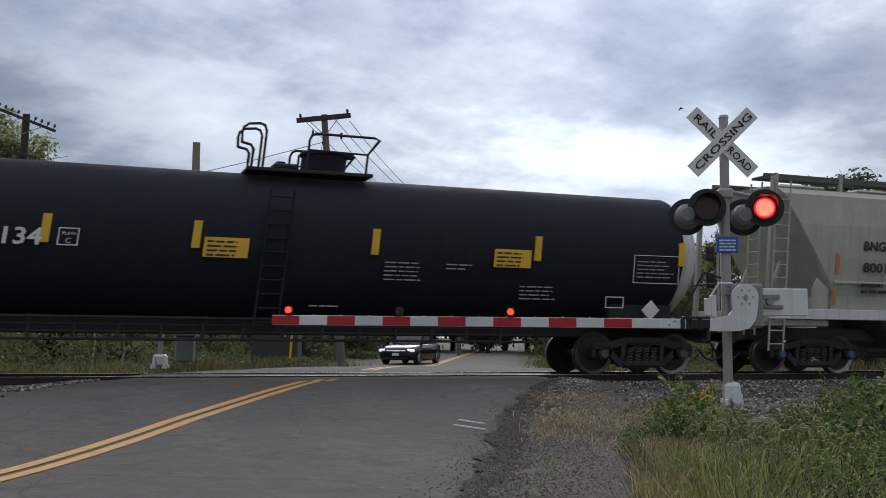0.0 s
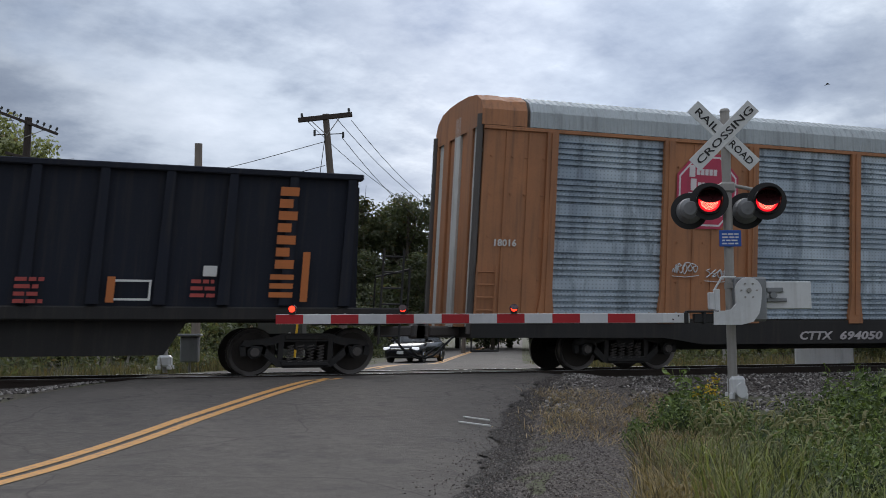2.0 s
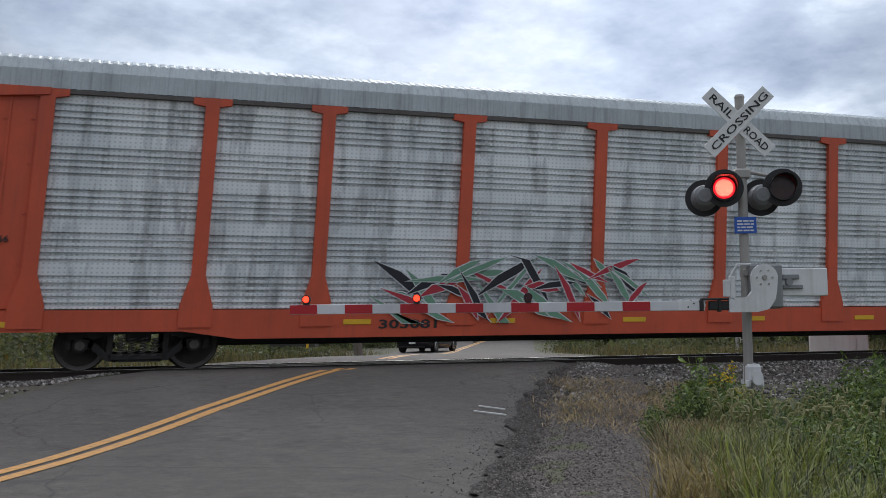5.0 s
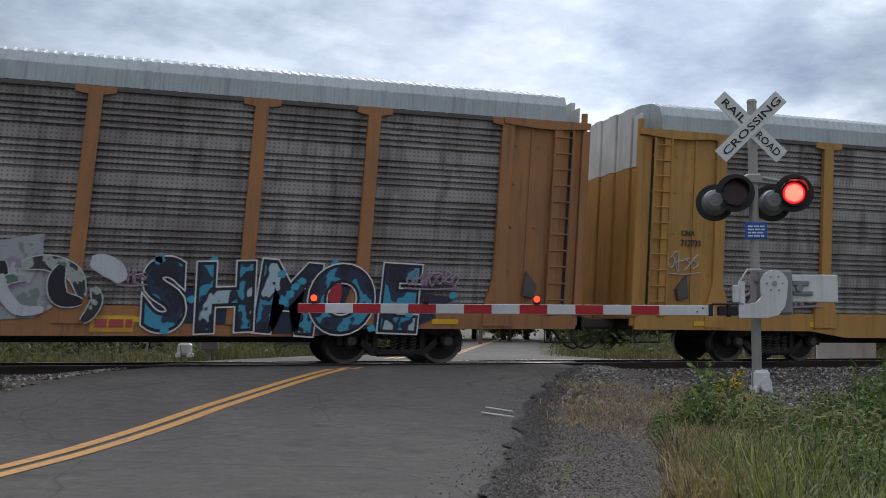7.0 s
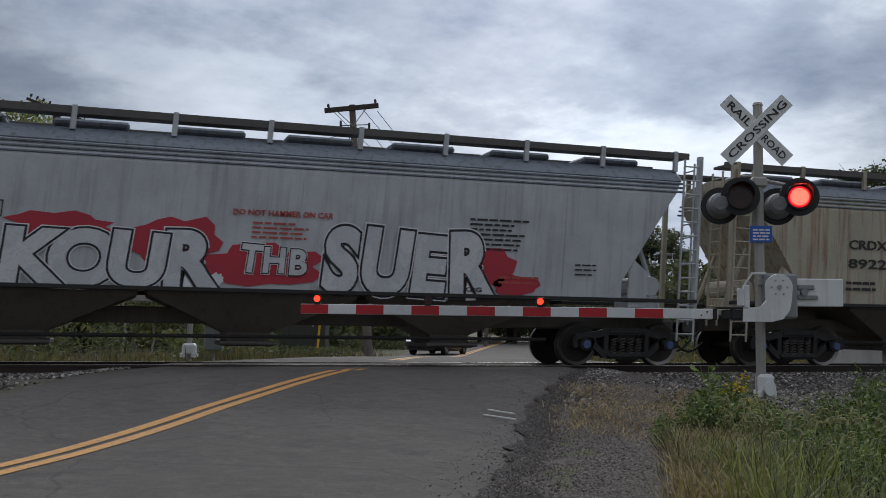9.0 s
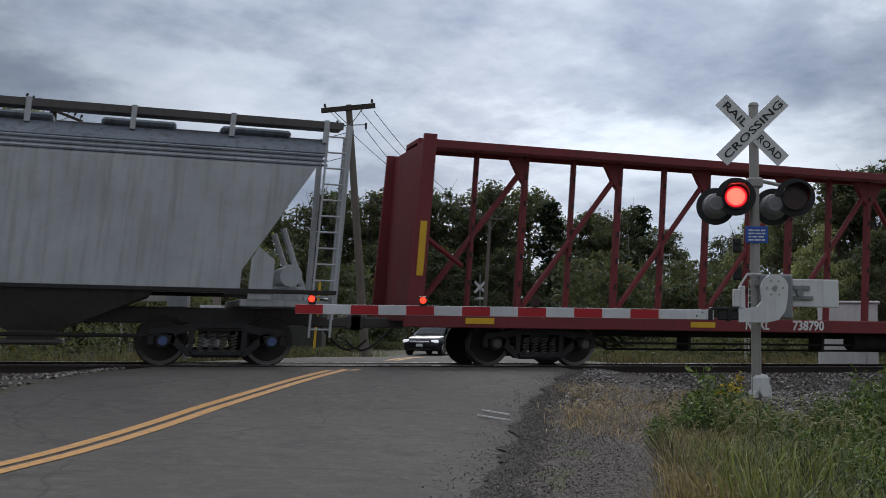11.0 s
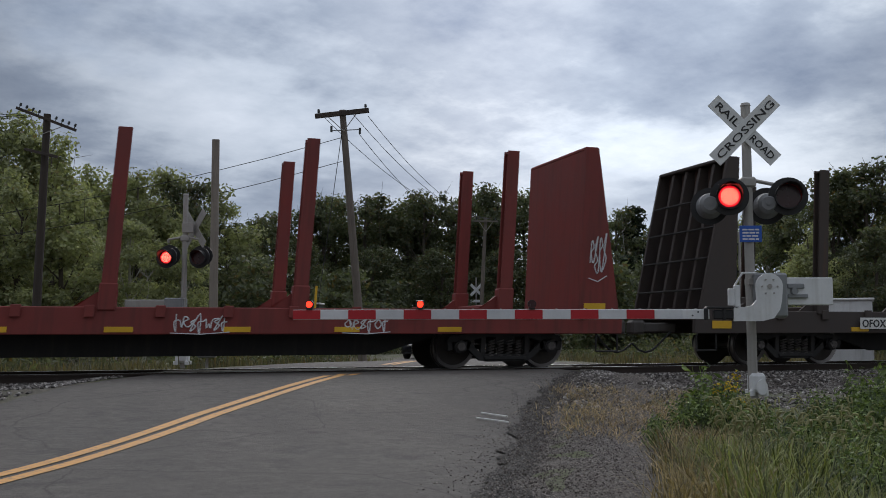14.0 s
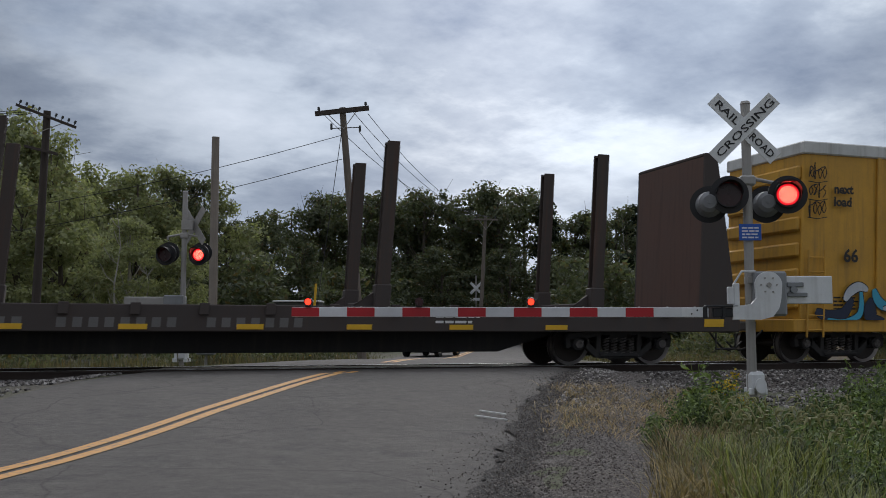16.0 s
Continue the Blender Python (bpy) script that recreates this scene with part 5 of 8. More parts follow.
SPRAY_SEA = spray_blend("navy_and_sky_spray", ((0.012, 0.016, 0.035), (0.018, 0.03, 0.07), (0.05, 0.30, 0.46), (0.014, 0.018, 0.04), (0.40, 0.52, 0.58)), 1.3)
SPRAY_BLUE = spray_blend("blue_fade_spray", ((0.02, 0.05, 0.18), (0.02, 0.10, 0.36), (0.03, 0.14, 0.42), (0.30, 0.42, 0.55)), 1.6)
SPRAY_GHOST = spray_blend("black_white_spray", ((0.02, 0.02, 0.025), (0.03, 0.035, 0.035), (0.36, 0.38, 0.36), (0.10, 0.16, 0.12)), 2.2)
SPRAY_ASH = spray_blend("ash_grey_spray", ((0.20, 0.24, 0.24), (0.34, 0.36, 0.38), (0.30, 0.26, 0.32), (0.46, 0.47, 0.48)), 1.8)
SPRAY_RUST = spray_blend("brown_mauve_spray", ((0.08, 0.045, 0.045), (0.15, 0.085, 0.085), (0.30, 0.22, 0.27), (0.11, 0.06, 0.06)), 2.0)
SPRAY_PALE = spray_blend("chalky_white_spray", ((0.50, 0.51, 0.54), (0.56, 0.57, 0.59), (0.53, 0.54, 0.57), (0.60, 0.61, 0.62)), 1.5)
FADED = paint("faded_grey_lettering", (0.15, 0.145, 0.14), 0.8, wear=0.5, streaks=False)
SKIN = -HALF - 0.066     # painted skin of the autoracks


def blob(car, x, z, rx, rz, y, mat, seed, name="paint_patch"):
    rnd = random.Random(seed)
    bm = B()
    out = []
    for i in range(18):
        a = 2 * math.pi * i / 18
        k = rnd.uniform(0.72, 1.1)
        out.append((x + rx * k * math.cos(a), z + rz * k * math.sin(a)))
    prism(bm, out, y - 0.002, y)
    return part(name, bm, mat, car)


def tag_letters(car, text, x0, x1, z0, z1, y, fill, edge, seed=1, edge_w=0.05, halo=None, fat=0.06, wide=1.2):
    """Fat sprayed letters that lap over one another: halo, dark outline, lighter body."""
    rnd = random.Random(seed)
    n = len(text)
    w = (x1 - x0) / n
    for i, ch in enumerate(text):
        h = (z1 - z0) * rnd.uniform(0.93, 1.06)
        a = rnd.uniform(-5, 5)
        drop = rnd.uniform(-0.02, 0.02)
        layers = ([(halo, fat + edge_w * 1.5, 0.0)] if halo else []) + [(edge, fat + edge_w, 0.004), (fill, fat, 0.008)]
        for mat, off, lift in layers:
            m = pose(x0 + (i + 0.5) * w, y - lift - 0.012 * (i % 2), z0 + drop, 90, 0, 0) @ pose(0, 0, 0, 0, 0, a) @ Matrix.Diagonal((1, h / 0.74, 1, 1))
            k = w * (wide if ch not in ".I" else 0.4)
            lettering(ch, 1.0, mat, car, m @ Matrix.Diagonal((k / 0.76, 1, 1, 1)), "graffiti_letter", off, align="CENTER", depth=0.0015)


def curve_through(pts, k=6):
    """A smooth line through points."""
    p = [pts[0], *pts, pts[-1]]
    out = []
    for a, b, c, d in zip(p, p[1:], p[2:], p[3:]):
        for j in range(k):
            t = j / k
            out.append(tuple(0.5 * (2 * b[i] + (c[i] - a[i]) * t + (2 * a[i] - 5 * b[i] + 4 * c[i] - d[i]) * t * t + (3 * b[i] - a[i] - 3 * c[i] + d[i]) * t ** 3) for i in (0, 1)))
    return out + [pts[-1]]


def ribbon(car, line, width, y, mat, name="graffiti_stroke", clip=None):
    """A sprayed band along a line of (x, z); width(f) is half of its breadth."""
    bm = B()
    rows = []
    for i, (x, z) in enumerate(line):
        ax, az = line[max(0, i - 1)]
        bx, bz = line[min(len(line) - 1, i + 1)]
        d = math.hypot(bx - ax, bz - az) or 1.0
        nx, nz = -(bz - az) / d, (bx - ax) / d
        w = width(i / (len(line) - 1))
        pair = []
        for s in (1, -1):
            zz = z + s * nz * w
            if clip:
                zz = min(clip[1], max(clip[0], zz))
            pair.append(bm.verts.new((x + s * nx * w, y, zz)))
        rows.append(pair)
    for a, b in zip(rows, rows[1:]):
        bm.faces.new((a[0], a[1], b[1], b[0]))
    return part(name, bm, mat, car)


def wild_style(car, x0, x1, z0, z1, y, mats, edge, seed, n=26):
    """Interlocked hooks and arrows, as sprayed pieces that nobody can read."""
    rnd = random.Random(seed)
    h = z1 - z0
    for i in range(n):
        cx = x0 + (x1 - x0) * (i + rnd.uniform(0.1, 0.9)) / n
        cz = z0 + h * rnd.uniform(0.22, 0.75)
        L, a = rnd.uniform(0.5, 1.0), radians(rnd.choice((35, -30, 70, 10, -60)) + rnd.uniform(-12, 12))
        bend = rnd.choice((-1, 1)) * rnd.uniform(0.15, 0.5) * L
        c, s = math.cos(a), math.sin(a)
        pts = [(cx + px * c - pz * s, cz + px * s + pz * c) for px, pz in ((-L * 0.6, 0.0), (-L * 0.25, bend * 0.8), (L * 0.25, bend), (L * 0.62, 0.05 * L))]
        line = curve_through(pts, 5)
        t = rnd.uniform(0.08, 0.17)
        deep = y - 0.004 * (i % 12)
        ribbon(car, line, lambda f: t * math.sin(math.pi * (0.06 + 0.9 * f)) ** 0.6 + 0.022, deep, edge, clip=(z0, z1))
        ribbon(car, line, lambda f: t * math.sin(math.pi * (0.06 + 0.9 * f)) ** 0.6, deep - 0.002, mats[i % len(mats)], clip=(z0, z1))


def shards(car, x0, x1, z0, z1, y, mats, edge, seed, n=60):
    """Sharp interlocked splinters with pale rims."""
    rnd = random.Random(seed)
    for i in range(n):
        cx = x0 + (x1 - x0) * (i + rnd.uniform(0, 1)) / n
        cz = z0 + (z1 - z0) * rnd.uniform(0.12, 0.82)
        L, w = rnd.uniform(0.35, 0.85), rnd.uniform(0.05, 0.13)
        a = radians(rnd.choice((25, -25, 55, -50, 8, 150)) + rnd.uniform(-10, 10))
        c, q = math.cos(a), math.sin(a)
        for grow, mat, lift in ((0.02, edge, 0.0), (0.0, mats[i % len(mats)], 0.002)):
            out = []
            for px, pz in ((-L - grow * 2, 0.0), (-L * 0.2, w + grow), (L * 0.55, w * 0.6 + grow), (L + grow * 2, -w * 0.4), (L * 0.3, -w * 0.7 - grow), (-L * 0.35, -w * 0.35 - grow)):
                out.append((cx + px * c - pz * q, min(z1, max(z0, cz + px * q + pz * c))))
            bm = B()
            d = y - 0.004 * (i % 14) - lift
            bm.faces.new([bm.verts.new((px, d, pz)) for px, pz in out])
            part("graffiti_splinter", bm, mat, car)


def lobes(car, x0, x1, z0, z1, y, n, fill, edge, shine, seed):
    """A bubble piece: fat lobes with a dark rim and pale shine."""
    rnd = random.Random(seed)
    w = (x1 - x0) / n
    for i in range(n):
        cx = x0 + (i + 0.5) * w
        for grow, mat, lift in ((0.045, edge, 0.0), (0.0, fill, 0.003)):
            out = []
            for k in range(40):
                a = 2 * math.pi * k / 40
                r = abs(math.cos(a)) ** 0.75, abs(math.sin(a)) ** 0.6
                x = cx + math.copysign(r[0], math.cos(a)) * (w * 0.60 + grow) * (1 + 0.10 * math.sin(3 * a + i))
                out.append((x, (z0 + z1) / 2 + math.copysign(r[1], math.sin(a)) * ((z1 - z0) / 2 * (0.94 + 0.06 * math.sin(i * 2.1)) + grow)))
            bm = B()
            prism(bm, out, y - lift - 0.008 * (i % 2) - 0.0015, y - lift - 0.008 * (i % 2))
            part("graffiti_lobe", bm, mat, car)
        arch = curve_through([(cx - w * 0.3, z0 + 0.05), (cx - w * 0.1, z0 + 0.35), (cx + w * 0.05, z0 + 0.05)], 6)
        ribbon(car, arch, lambda f: 0.018, y - 0.022, shine)


def scribble(car, x, z, w, h, y, mat, seed, r=0.012):
    """A quick looping tag in one stroke, with an underline."""
    rnd = random.Random(seed)
    n = max(4, round(w / max(0.12, h * 0.5)))
    pts = []
    for i in range(n):
        a = x + w * i / n
        d = w / n
        top = z + h * rnd.uniform(0.7, 1.0)
        foot = z + h * rnd.uniform(0.0, 0.3)
        half = z + h * rnd.uniform(0.4, 0.6)
        pts += rnd.choice((
            [(a, foot), (a + d * 0.25, top), (a + d * 0.8, top - h * 0.15), (a + d * 0.2, half), (a + d * 0.8, foot)],
            [(a + d * 0.5, top), (a, half), (a + d * 0.4, foot), (a + d * 0.85, half), (a + d * 0.5, top)],
            [(a + d * 0.7, top), (a + d * 0.1, half + h * 0.15), (a + d * 0.75, half - h * 0.1), (a + d * 0.1, foot)],
            [(a, top), (a + d * 0.1, foot), (a + d * 0.4, half), (a + d * 0.6, foot), (a + d * 0.85, top)],
            [(a + d * 0.2, top + h * 0.2), (a + d * 0.3, foot - h * 0.2), (a, half), (a + d * 0.7, half + h * 0.1)]))
    bm = B()
    bent(bm, [(p, y, q) for p, q in curve_through(pts, 4)], r, 4)
    bent(bm, [(x - w * 0.05, y, z - h * 0.12), (x + w * 0.5, y, z - h * 0.2), (x + w * 1.02, y, z - h * 0.06)], r, 4)
    return part("scribble", bm, mat, car, "thin scribbled graffiti")


def octagon(car, x0, x1, z0, z1, y):
    cx, cz, rx, rz = (x0 + x1) / 2, (z0 + z1) / 2, (x1 - x0) / 2 / 0.924, (z1 - z0) / 2 / 0.924
    board = None
    for k, mat, lift in ((1.0, PINK, 0.0), (0.93, SIGN_EDGE, 0.003), (0.88, PINK, 0.006)):
        bm = B()
        prism(bm, [(cx + rx * k * math.cos(radians(22.5 + 45 * i)), cz + rz * k * math.sin(radians(22.5 + 45 * i))) for i in range(8)], y - 0.004 - lift, y - lift)
        ob = part("octagon_sign", bm, mat, car if board is None else board, "faded pink octagon with white border" if board is None else "")
        board = board or ob
    for i, (a, letters) in enumerate(((-0.50, 5), (-0.46, 3), (-0.52, 7), (-0.34, 5))):       # rows of pale word blocks, each with a tall first block
        z = cz + 0.36 - i * 0.31
        bm = B()
        box(bm, cx + a, cx + a + 0.15, y - 0.014, y - 0.01, z - 0.05, z + 0.22, 0)
        part("sign_bar", bm, SIGN_EDGE, board)
        for k in range(letters):
            bm = B()
            x = cx + a + 0.19 + k * 0.112
            box(bm, x, x + 0.088, y - 0.014, y - 0.01, z, z + 0.14, 0)
            part("sign_bar", bm, SIGN_EDGE, board)


SLANT = Matrix(((1, 0.28, 0, 0), (0, 1, 0, 0), (0, 0, 1, 0), (0, 0, 0, 1)))
car, mid = KCS
for a, b, c, d in ((59.68, 61.31, 3.14, 4.86), (77.12, 78.69, 3.14, 4.83)):
    octagon(car, a - mid, b - mid, c, d, -HALF - 0.024)
lettering("CTTX", 0.26, G_PALE, car, side(63.05 - mid, -1.485, 0.65) @ SLANT, "reporting_mark", 0.008, width=0.92)
lettering("694050", 0.26, G_PALE, car, side(64.2 - mid, -1.485, 0.65) @ SLANT, "car_number", 0.008, width=1.25)
lettering("18016", 0.2, LETTER_WHITE, car, side(55.3 - mid, -1.475, 2.62), "car_number", 0.004, width=0.5)
bars(car, 82.2 - mid, -1.475, 2.65, 0.9, 4, LETTER_BLACK, 0.09, 0.04, 11)
lettering("TRI", 0.32, LETTER_WHITE, car, side(82.65 - mid, -1.476, 2.15), "stencil", 0.006, width=0.5)
plate(car, 82.05 - mid, 82.5 - mid, -1.47, 1.75, 1.9, REFLECTOR, "warning_plate")
for i, (x, z, w) in enumerate(((59.6, 2.1, 0.7), (60.5, 2.0, 0.75), (77.1, 1.6, 1.5), (77.5, 1.9, 0.6))):
    scribble(car, x - mid, z, w, 0.28, -1.478, G_WHITE, 60 + i)

car, mid = BNS
lettering("CTTX", 0.26, LETTER_WHITE, car, side(93.66 - mid, -1.497, 0.66), "reporting_mark", 0.008, width=0.72)
plate(car, 93.5 - mid, 96.25 - mid, -1.481, 0.58, 0.88, LETTER_BLACK, "number_board")
lettering("693052", 0.26, LETTER_WHITE, car, side(94.83 - mid, -1.497, 0.65), "car_number", 0.008, width=1.3)
lettering("34693", 0.17, LETTER_BLACK, car, side(86.75 - mid, -1.476, 2.66), "car_number", 0.004, width=0.45)
lettering("TRI", 0.32, LETTER_WHITE, car, side(113.5 - mid, -1.476, 2.5), "stencil", 0.006, width=0.5)
bars(car, 112.85 - mid, -1.476, 3.55, 0.75, 5, LETTER_BLACK, 0.08, 0.035, 12)
bars(car, 112.85 - mid, -1.476, 2.75, 0.75, 3, LETTER_BLACK, 0.08, 0.035, 13)
for x in (86.4, 112.9):
    plate(car, x - mid, x + 0.5 - mid, -1.47, 1.95, 2.1, REFLECTOR, "warning_plate")
scribble(car, 86.2 - mid, 2.25, 1.1, 0.3, -1.478, G_WHITE, 71)
scribble(car, 113.5 - mid, 2.75, 0.6, 0.45, -1.478, G_BLACK, 72)
for i in range(5):      # red slanted emblem on the screen
    bm = B()
    x = 104.85 - mid + i * 0.5
    prism(bm, [(x + 0.12, 3.92), (x + 0.52, 3.92), (x + 0.40, 3.62), (x, 3.62)], SKIN + 0.04, SKIN + 0.045)
    part("emblem_bar", bm, G_RED, car, "red slanted emblem bar" if i == 0 else "")
bm = B()
prism(bm, [(104.8 - mid, 3.56), (107.4 - mid, 3.56), (107.4 - mid, 3.50), (104.75 - mid, 3.46)], SKIN + 0.04, SKIN + 0.045)
part("emblem_bar", bm, G_BLACK, car)
for x, z, rx, rz, k in ((89.2, 2.0, 1.0, 0.32, 1), (91.6, 2.1, 0.9, 0.3, 2), (93.2, 2.15, 0.7, 0.3, 3)):
    blob(car, x - mid, z, rx, rz, SKIN + 0.02, G_RED, k)
for x, z, rx, rz, k in ((88.2, 1.2, 1.3, 0.62, 31), (90.4, 1.3, 1.6, 0.72, 32), (92.8, 1.3, 1.5, 0.72, 33)):
    blob(car, x - mid, z, rx, rz, SKIN + 0.012, G_NAVY, k)
shards(car, 86.6 - mid, 94.4 - mid, 0.58, 2.26, SKIN, (G_NAVY, G_BLACK, SPRAY_GHOST, G_NAVY, G_SILVER, G_BLACK), G_DULL, 5, 88)
blob(car, 99.2 - mid, 1.35, 3.2, 0.75, SKIN + 0.02, G_TEAL, 6)
lobes(car, 96.9 - mid, 102.3 - mid, 0.64, 2.12, SKIN, 4, G_TEAL, G_BLACK, G_SILVER, 7)
tag_letters(car, "ROPE", 97.0 - mid, 102.2 - mid, 0.86, 1.92, SKIN - 0.02, G_TEAL, G_SILVER, 7, 0.022, None, 0.05, 1.05)
# the blue piece: a mauve cloud, a pale ash ground, and fat blue forms with white rims that run into one another
for x, z, rx, rz, k, mat in ((104.2, 1.35, 2.0, 0.78, 8, SPRAY_ASH), (106.6, 1.50, 1.6, 0.78, 9, G_MAUVE), (109.2, 1.40, 2.2, 0.82, 10, G_MAUVE), (111.4, 1.45, 1.5, 0.80, 11, G_MAUVE), (107.6, 1.15, 2.2, 0.62, 12, SPRAY_ASH)):
    blob(car, x - mid, z, rx, rz, SKIN + 0.02 - 0.003 * (k - 8), mat, k)


def blue_form(pts, width, lift, fill):
    line = curve_through([(x - mid, z) for x, z in pts], 8)
    for grow, mat, d in ((0.075, G_HALO, 0.0), (0.045, G_NAVY, 0.003), (0.0, fill, 0.006)):
        ribbon(car, line, lambda f: width * (0.55 + 0.45 * math.sin(math.pi * min(1.0, f * 1.15))) + grow, SKIN - lift - d, mat, clip=(0.58, 2.2))


blue_form(((103.0, 0.8), (103.6, 1.5), (104.2, 1.8), (104.9, 1.1), (105.6, 0.75)), 0.20, 0.0, SPRAY_ASH)
blue_form(((106.0, 1.75), (106.5, 1.2), (107.0, 0.85), (107.9, 0.70)), 0.26, 0.010, SPRAY_BLUE)
blue_form(((106.9, 1.90), (107.3, 1.45), (107.7, 1.0), (108.4, 0.72)), 0.30, 0.020, SPRAY_BLUE)
blue_form(((107.9, 0.75), (108.0, 1.35), (108.6, 1.62), (109.3, 1.20), (109.6, 0.70)), 0.22, 0.030, SPRAY_BLUE)
blue_form(((109.6, 0.70), (109.75, 1.40), (110.4, 1.88), (111.3, 1.72), (111.9, 1.10), (112.1, 0.72)), 0.26, 0.040, SPRAY_BLUE)
blue_form(((110.3, 0.72), (110.6, 1.25), (111.1, 1.30), (111.3, 0.75)), 0.15, 0.050, G_NAVY)
blue_form(((108.3, 0.68), (110.0, 0.82), (112.4, 0.70)), 0.12, 0.060, SPRAY_BLUE)
for k, pts in enumerate((((106.4, 1.55), (107.0, 1.05), (107.6, 0.85)), ((107.3, 1.70), (107.8, 1.15)), ((110.1, 1.10), (110.4, 1.62), (111.0, 1.60)), ((108.3, 1.20), (108.7, 1.38), (109.1, 1.05)))):
    ribbon(car, curve_through([(x - mid, z) for x, z in pts], 6), lambda f: 0.022, SKIN - 0.075, G_HALO)

car, mid = RED
lettering("303081", 0.24, LETTER_BLACK, car, side(124.3 - mid, -1.487, 0.72), "car_number", 0.006, width=1.2)
lettering("15666", 0.16, LETTER_BLACK, car, side(117.05 - mid, -1.476, 2.3), "car_number", 0.004, width=0.42)
shards(car, 124.5 - mid, 130.0 - mid, 0.8, 2.2, SKIN, (G_GREEN, G_BLACK, G_GREEN, G_RED), G_WHITE, 15, 40)

car, mid = TTX
for x, z, rx, rz, k in ((161.8, 1.55, 1.5, 0.75, 1), (164.8, 1.6, 1.6, 0.8, 2)):
    blob(car, x - mid, z, rx, rz, SKIN + 0.02, SPRAY_ASH, k + 20)
wild_style(car, 159.6 - mid, 166.9 - mid, 0.62, 2.35, SKIN, (SPRAY_GHOST, G_BLACK, SPRAY_GHOST, G_SILVER), G_SILVER, 16, 24)
blob(car, 170.2 - mid, 1.1, 3.2, 0.5, SKIN + 0.02, G_NAVY, 25)
tag_letters(car, "SHMOE", 167.3 - mid, 172.8 - mid, 0.72, 1.96, SKIN, SPRAY_SEA, G_BLACK, 17, 0.035, G_HALO, 0.030, 1.04)
for i in range(22):
    rnd = random.Random(300 + i)
    blob(car, rnd.uniform(167.5, 173.6) - mid, rnd.uniform(0.65, 2.0), 0.09, 0.08, SKIN - 0.010, G_SKY, 400 + i)
blob(car, 171.0 - mid, 1.35, 0.16, 0.28, SKIN - 0.012, G_RED, 31)
scribble(car, 172.4 - mid, 1.55, 1.1, 0.3, SKIN - 0.005, G_MAUVE, 32, 0.02)
scribble(car, 167.0 - mid, 1.5, 0.5, 0.25, SKIN - 0.005, G_MAUVE, 33, 0.02)
lettering("BSH22A", 0.16, LETTER_BLACK, car, side(164.6 - mid, -1.487, 0.7), "stencil", 0.004, width=0.55)
plate(car, 166.6 - mid, 167.35 - mid, -1.481, 0.62, 0.92, BOX_YELLOW, "emblem_plate")
bars(car, 166.68 - mid, -1.494, 0.70, 0.75, 1, LETTER_RED, 0.2, 0.15, 34)

car, mid = CNA
plate(car, 184.95 - mid, 187.55 - mid, -1.481, 0.58, 0.96, LETTER_BLACK, "number_board")
lettering("CNA", 0.33, LETTER_WHITE, car, side(185.07 - mid, -1.497, 0.66), "reporting_mark", 0.008, width=0.72)
lettering("712733", 0.33, LETTER_WHITE, car, side(185.95 - mid, -1.497, 0.66), "car_number", 0.008, width=1.48)
lettering("712733", 0.19, LETTER_BLACK, car, side(178.6 - mid, -1.476, 2.55), "car_number", 0.004, width=0.5)
lettering("CNA", 0.16, LETTER_BLACK, car, side(178.6 - mid, -1.476, 2.78), "reporting_mark", 0.004, width=0.35)
bm = B()
box(bm, 184.86 - mid, 187.5 - mid, -HALF - 0.02, -HALF + 0.02, 3.17, 3.95, 0.008)
board = part("emblem_board", bm, TAN_B, car, "golden board with a black line emblem")
bm = B()
bent(bm, [(186.15 - mid, -1.485, 3.78), (185.6 - mid, -1.485, 3.78), (185.45 - mid, -1.485, 3.70), (185.45 - mid, -1.485, 3.44), (185.6 - mid, -1.485, 3.36), (186.15 - mid, -1.485, 3.36)], 0.035, 8)
part("emblem_line", bm, LETTER_BLACK, board)
bm = B()
bent(bm, [(186.2 - mid, -1.485, 3.36), (186.2 - mid, -1.485, 3.74), (186.3 - mid, -1.485, 3.76), (186.75 - mid, -1.485, 3.38), (186.85 - mid, -1.485, 3.40), (186.85 - mid, -1.485, 3.80)], 0.035, 8)
part("emblem_line", bm, LETTER_BLACK, board)
blob(car, 193.2 - mid, 1.35, 3.2, 0.6, SKIN + 0.02, G_MAUVE, 41)
blob(car, 191.6 - mid, 1.45, 1.2, 0.5, SKIN + 0.012, G_BROWN, 42)
blob(car, 194.6 - mid, 1.5, 1.9, 0.5, SKIN + 0.012, G_BROWN, 43)
wild_style(car, 190.6 - mid, 196.4 - mid, 0.66, 2.05, SKIN, (SPRAY_RUST, G_BROWN, SPRAY_RUST), G_MAUVE, 42, 18)
# pale letters sprayed over the brown piece
PALE_STROKES = (((0.11, 0.78), (0.09, 0.55), (0.13, 0.47)), ((0.14, 0.76), (0.11, 0.45)), ((0.00, 0.53), (0.07, 0.35), (0.22, 0.14), (0.35, 0.24)), ((0.33, 0.76), (0.28, 0.84), (0.23, 0.65), (0.24, 0.49), (0.32, 0.43), (0.33, 0.27), (0.25, 0.16)), ((0.35, 0.14), (0.42, 0.71), (0.47, 0.20)), ((0.45, 0.90), (0.47, 0.29), (0.52, 0.69)), ((0.58, 0.20), (0.61, 0.65), (0.66, 0.69), (0.62, 0.47)), ((0.66, 0.55), (0.75, 0.61)), ((0.72, 0.71), (0.70, 0.12)), ((0.80, 0.65), (0.75, 0.41), (0.81, 0.24)), ((0.87, 0.86), (0.86, 0.29), (0.92, 0.24)), ((1.00, 0.69), (0.97, 0.24)))
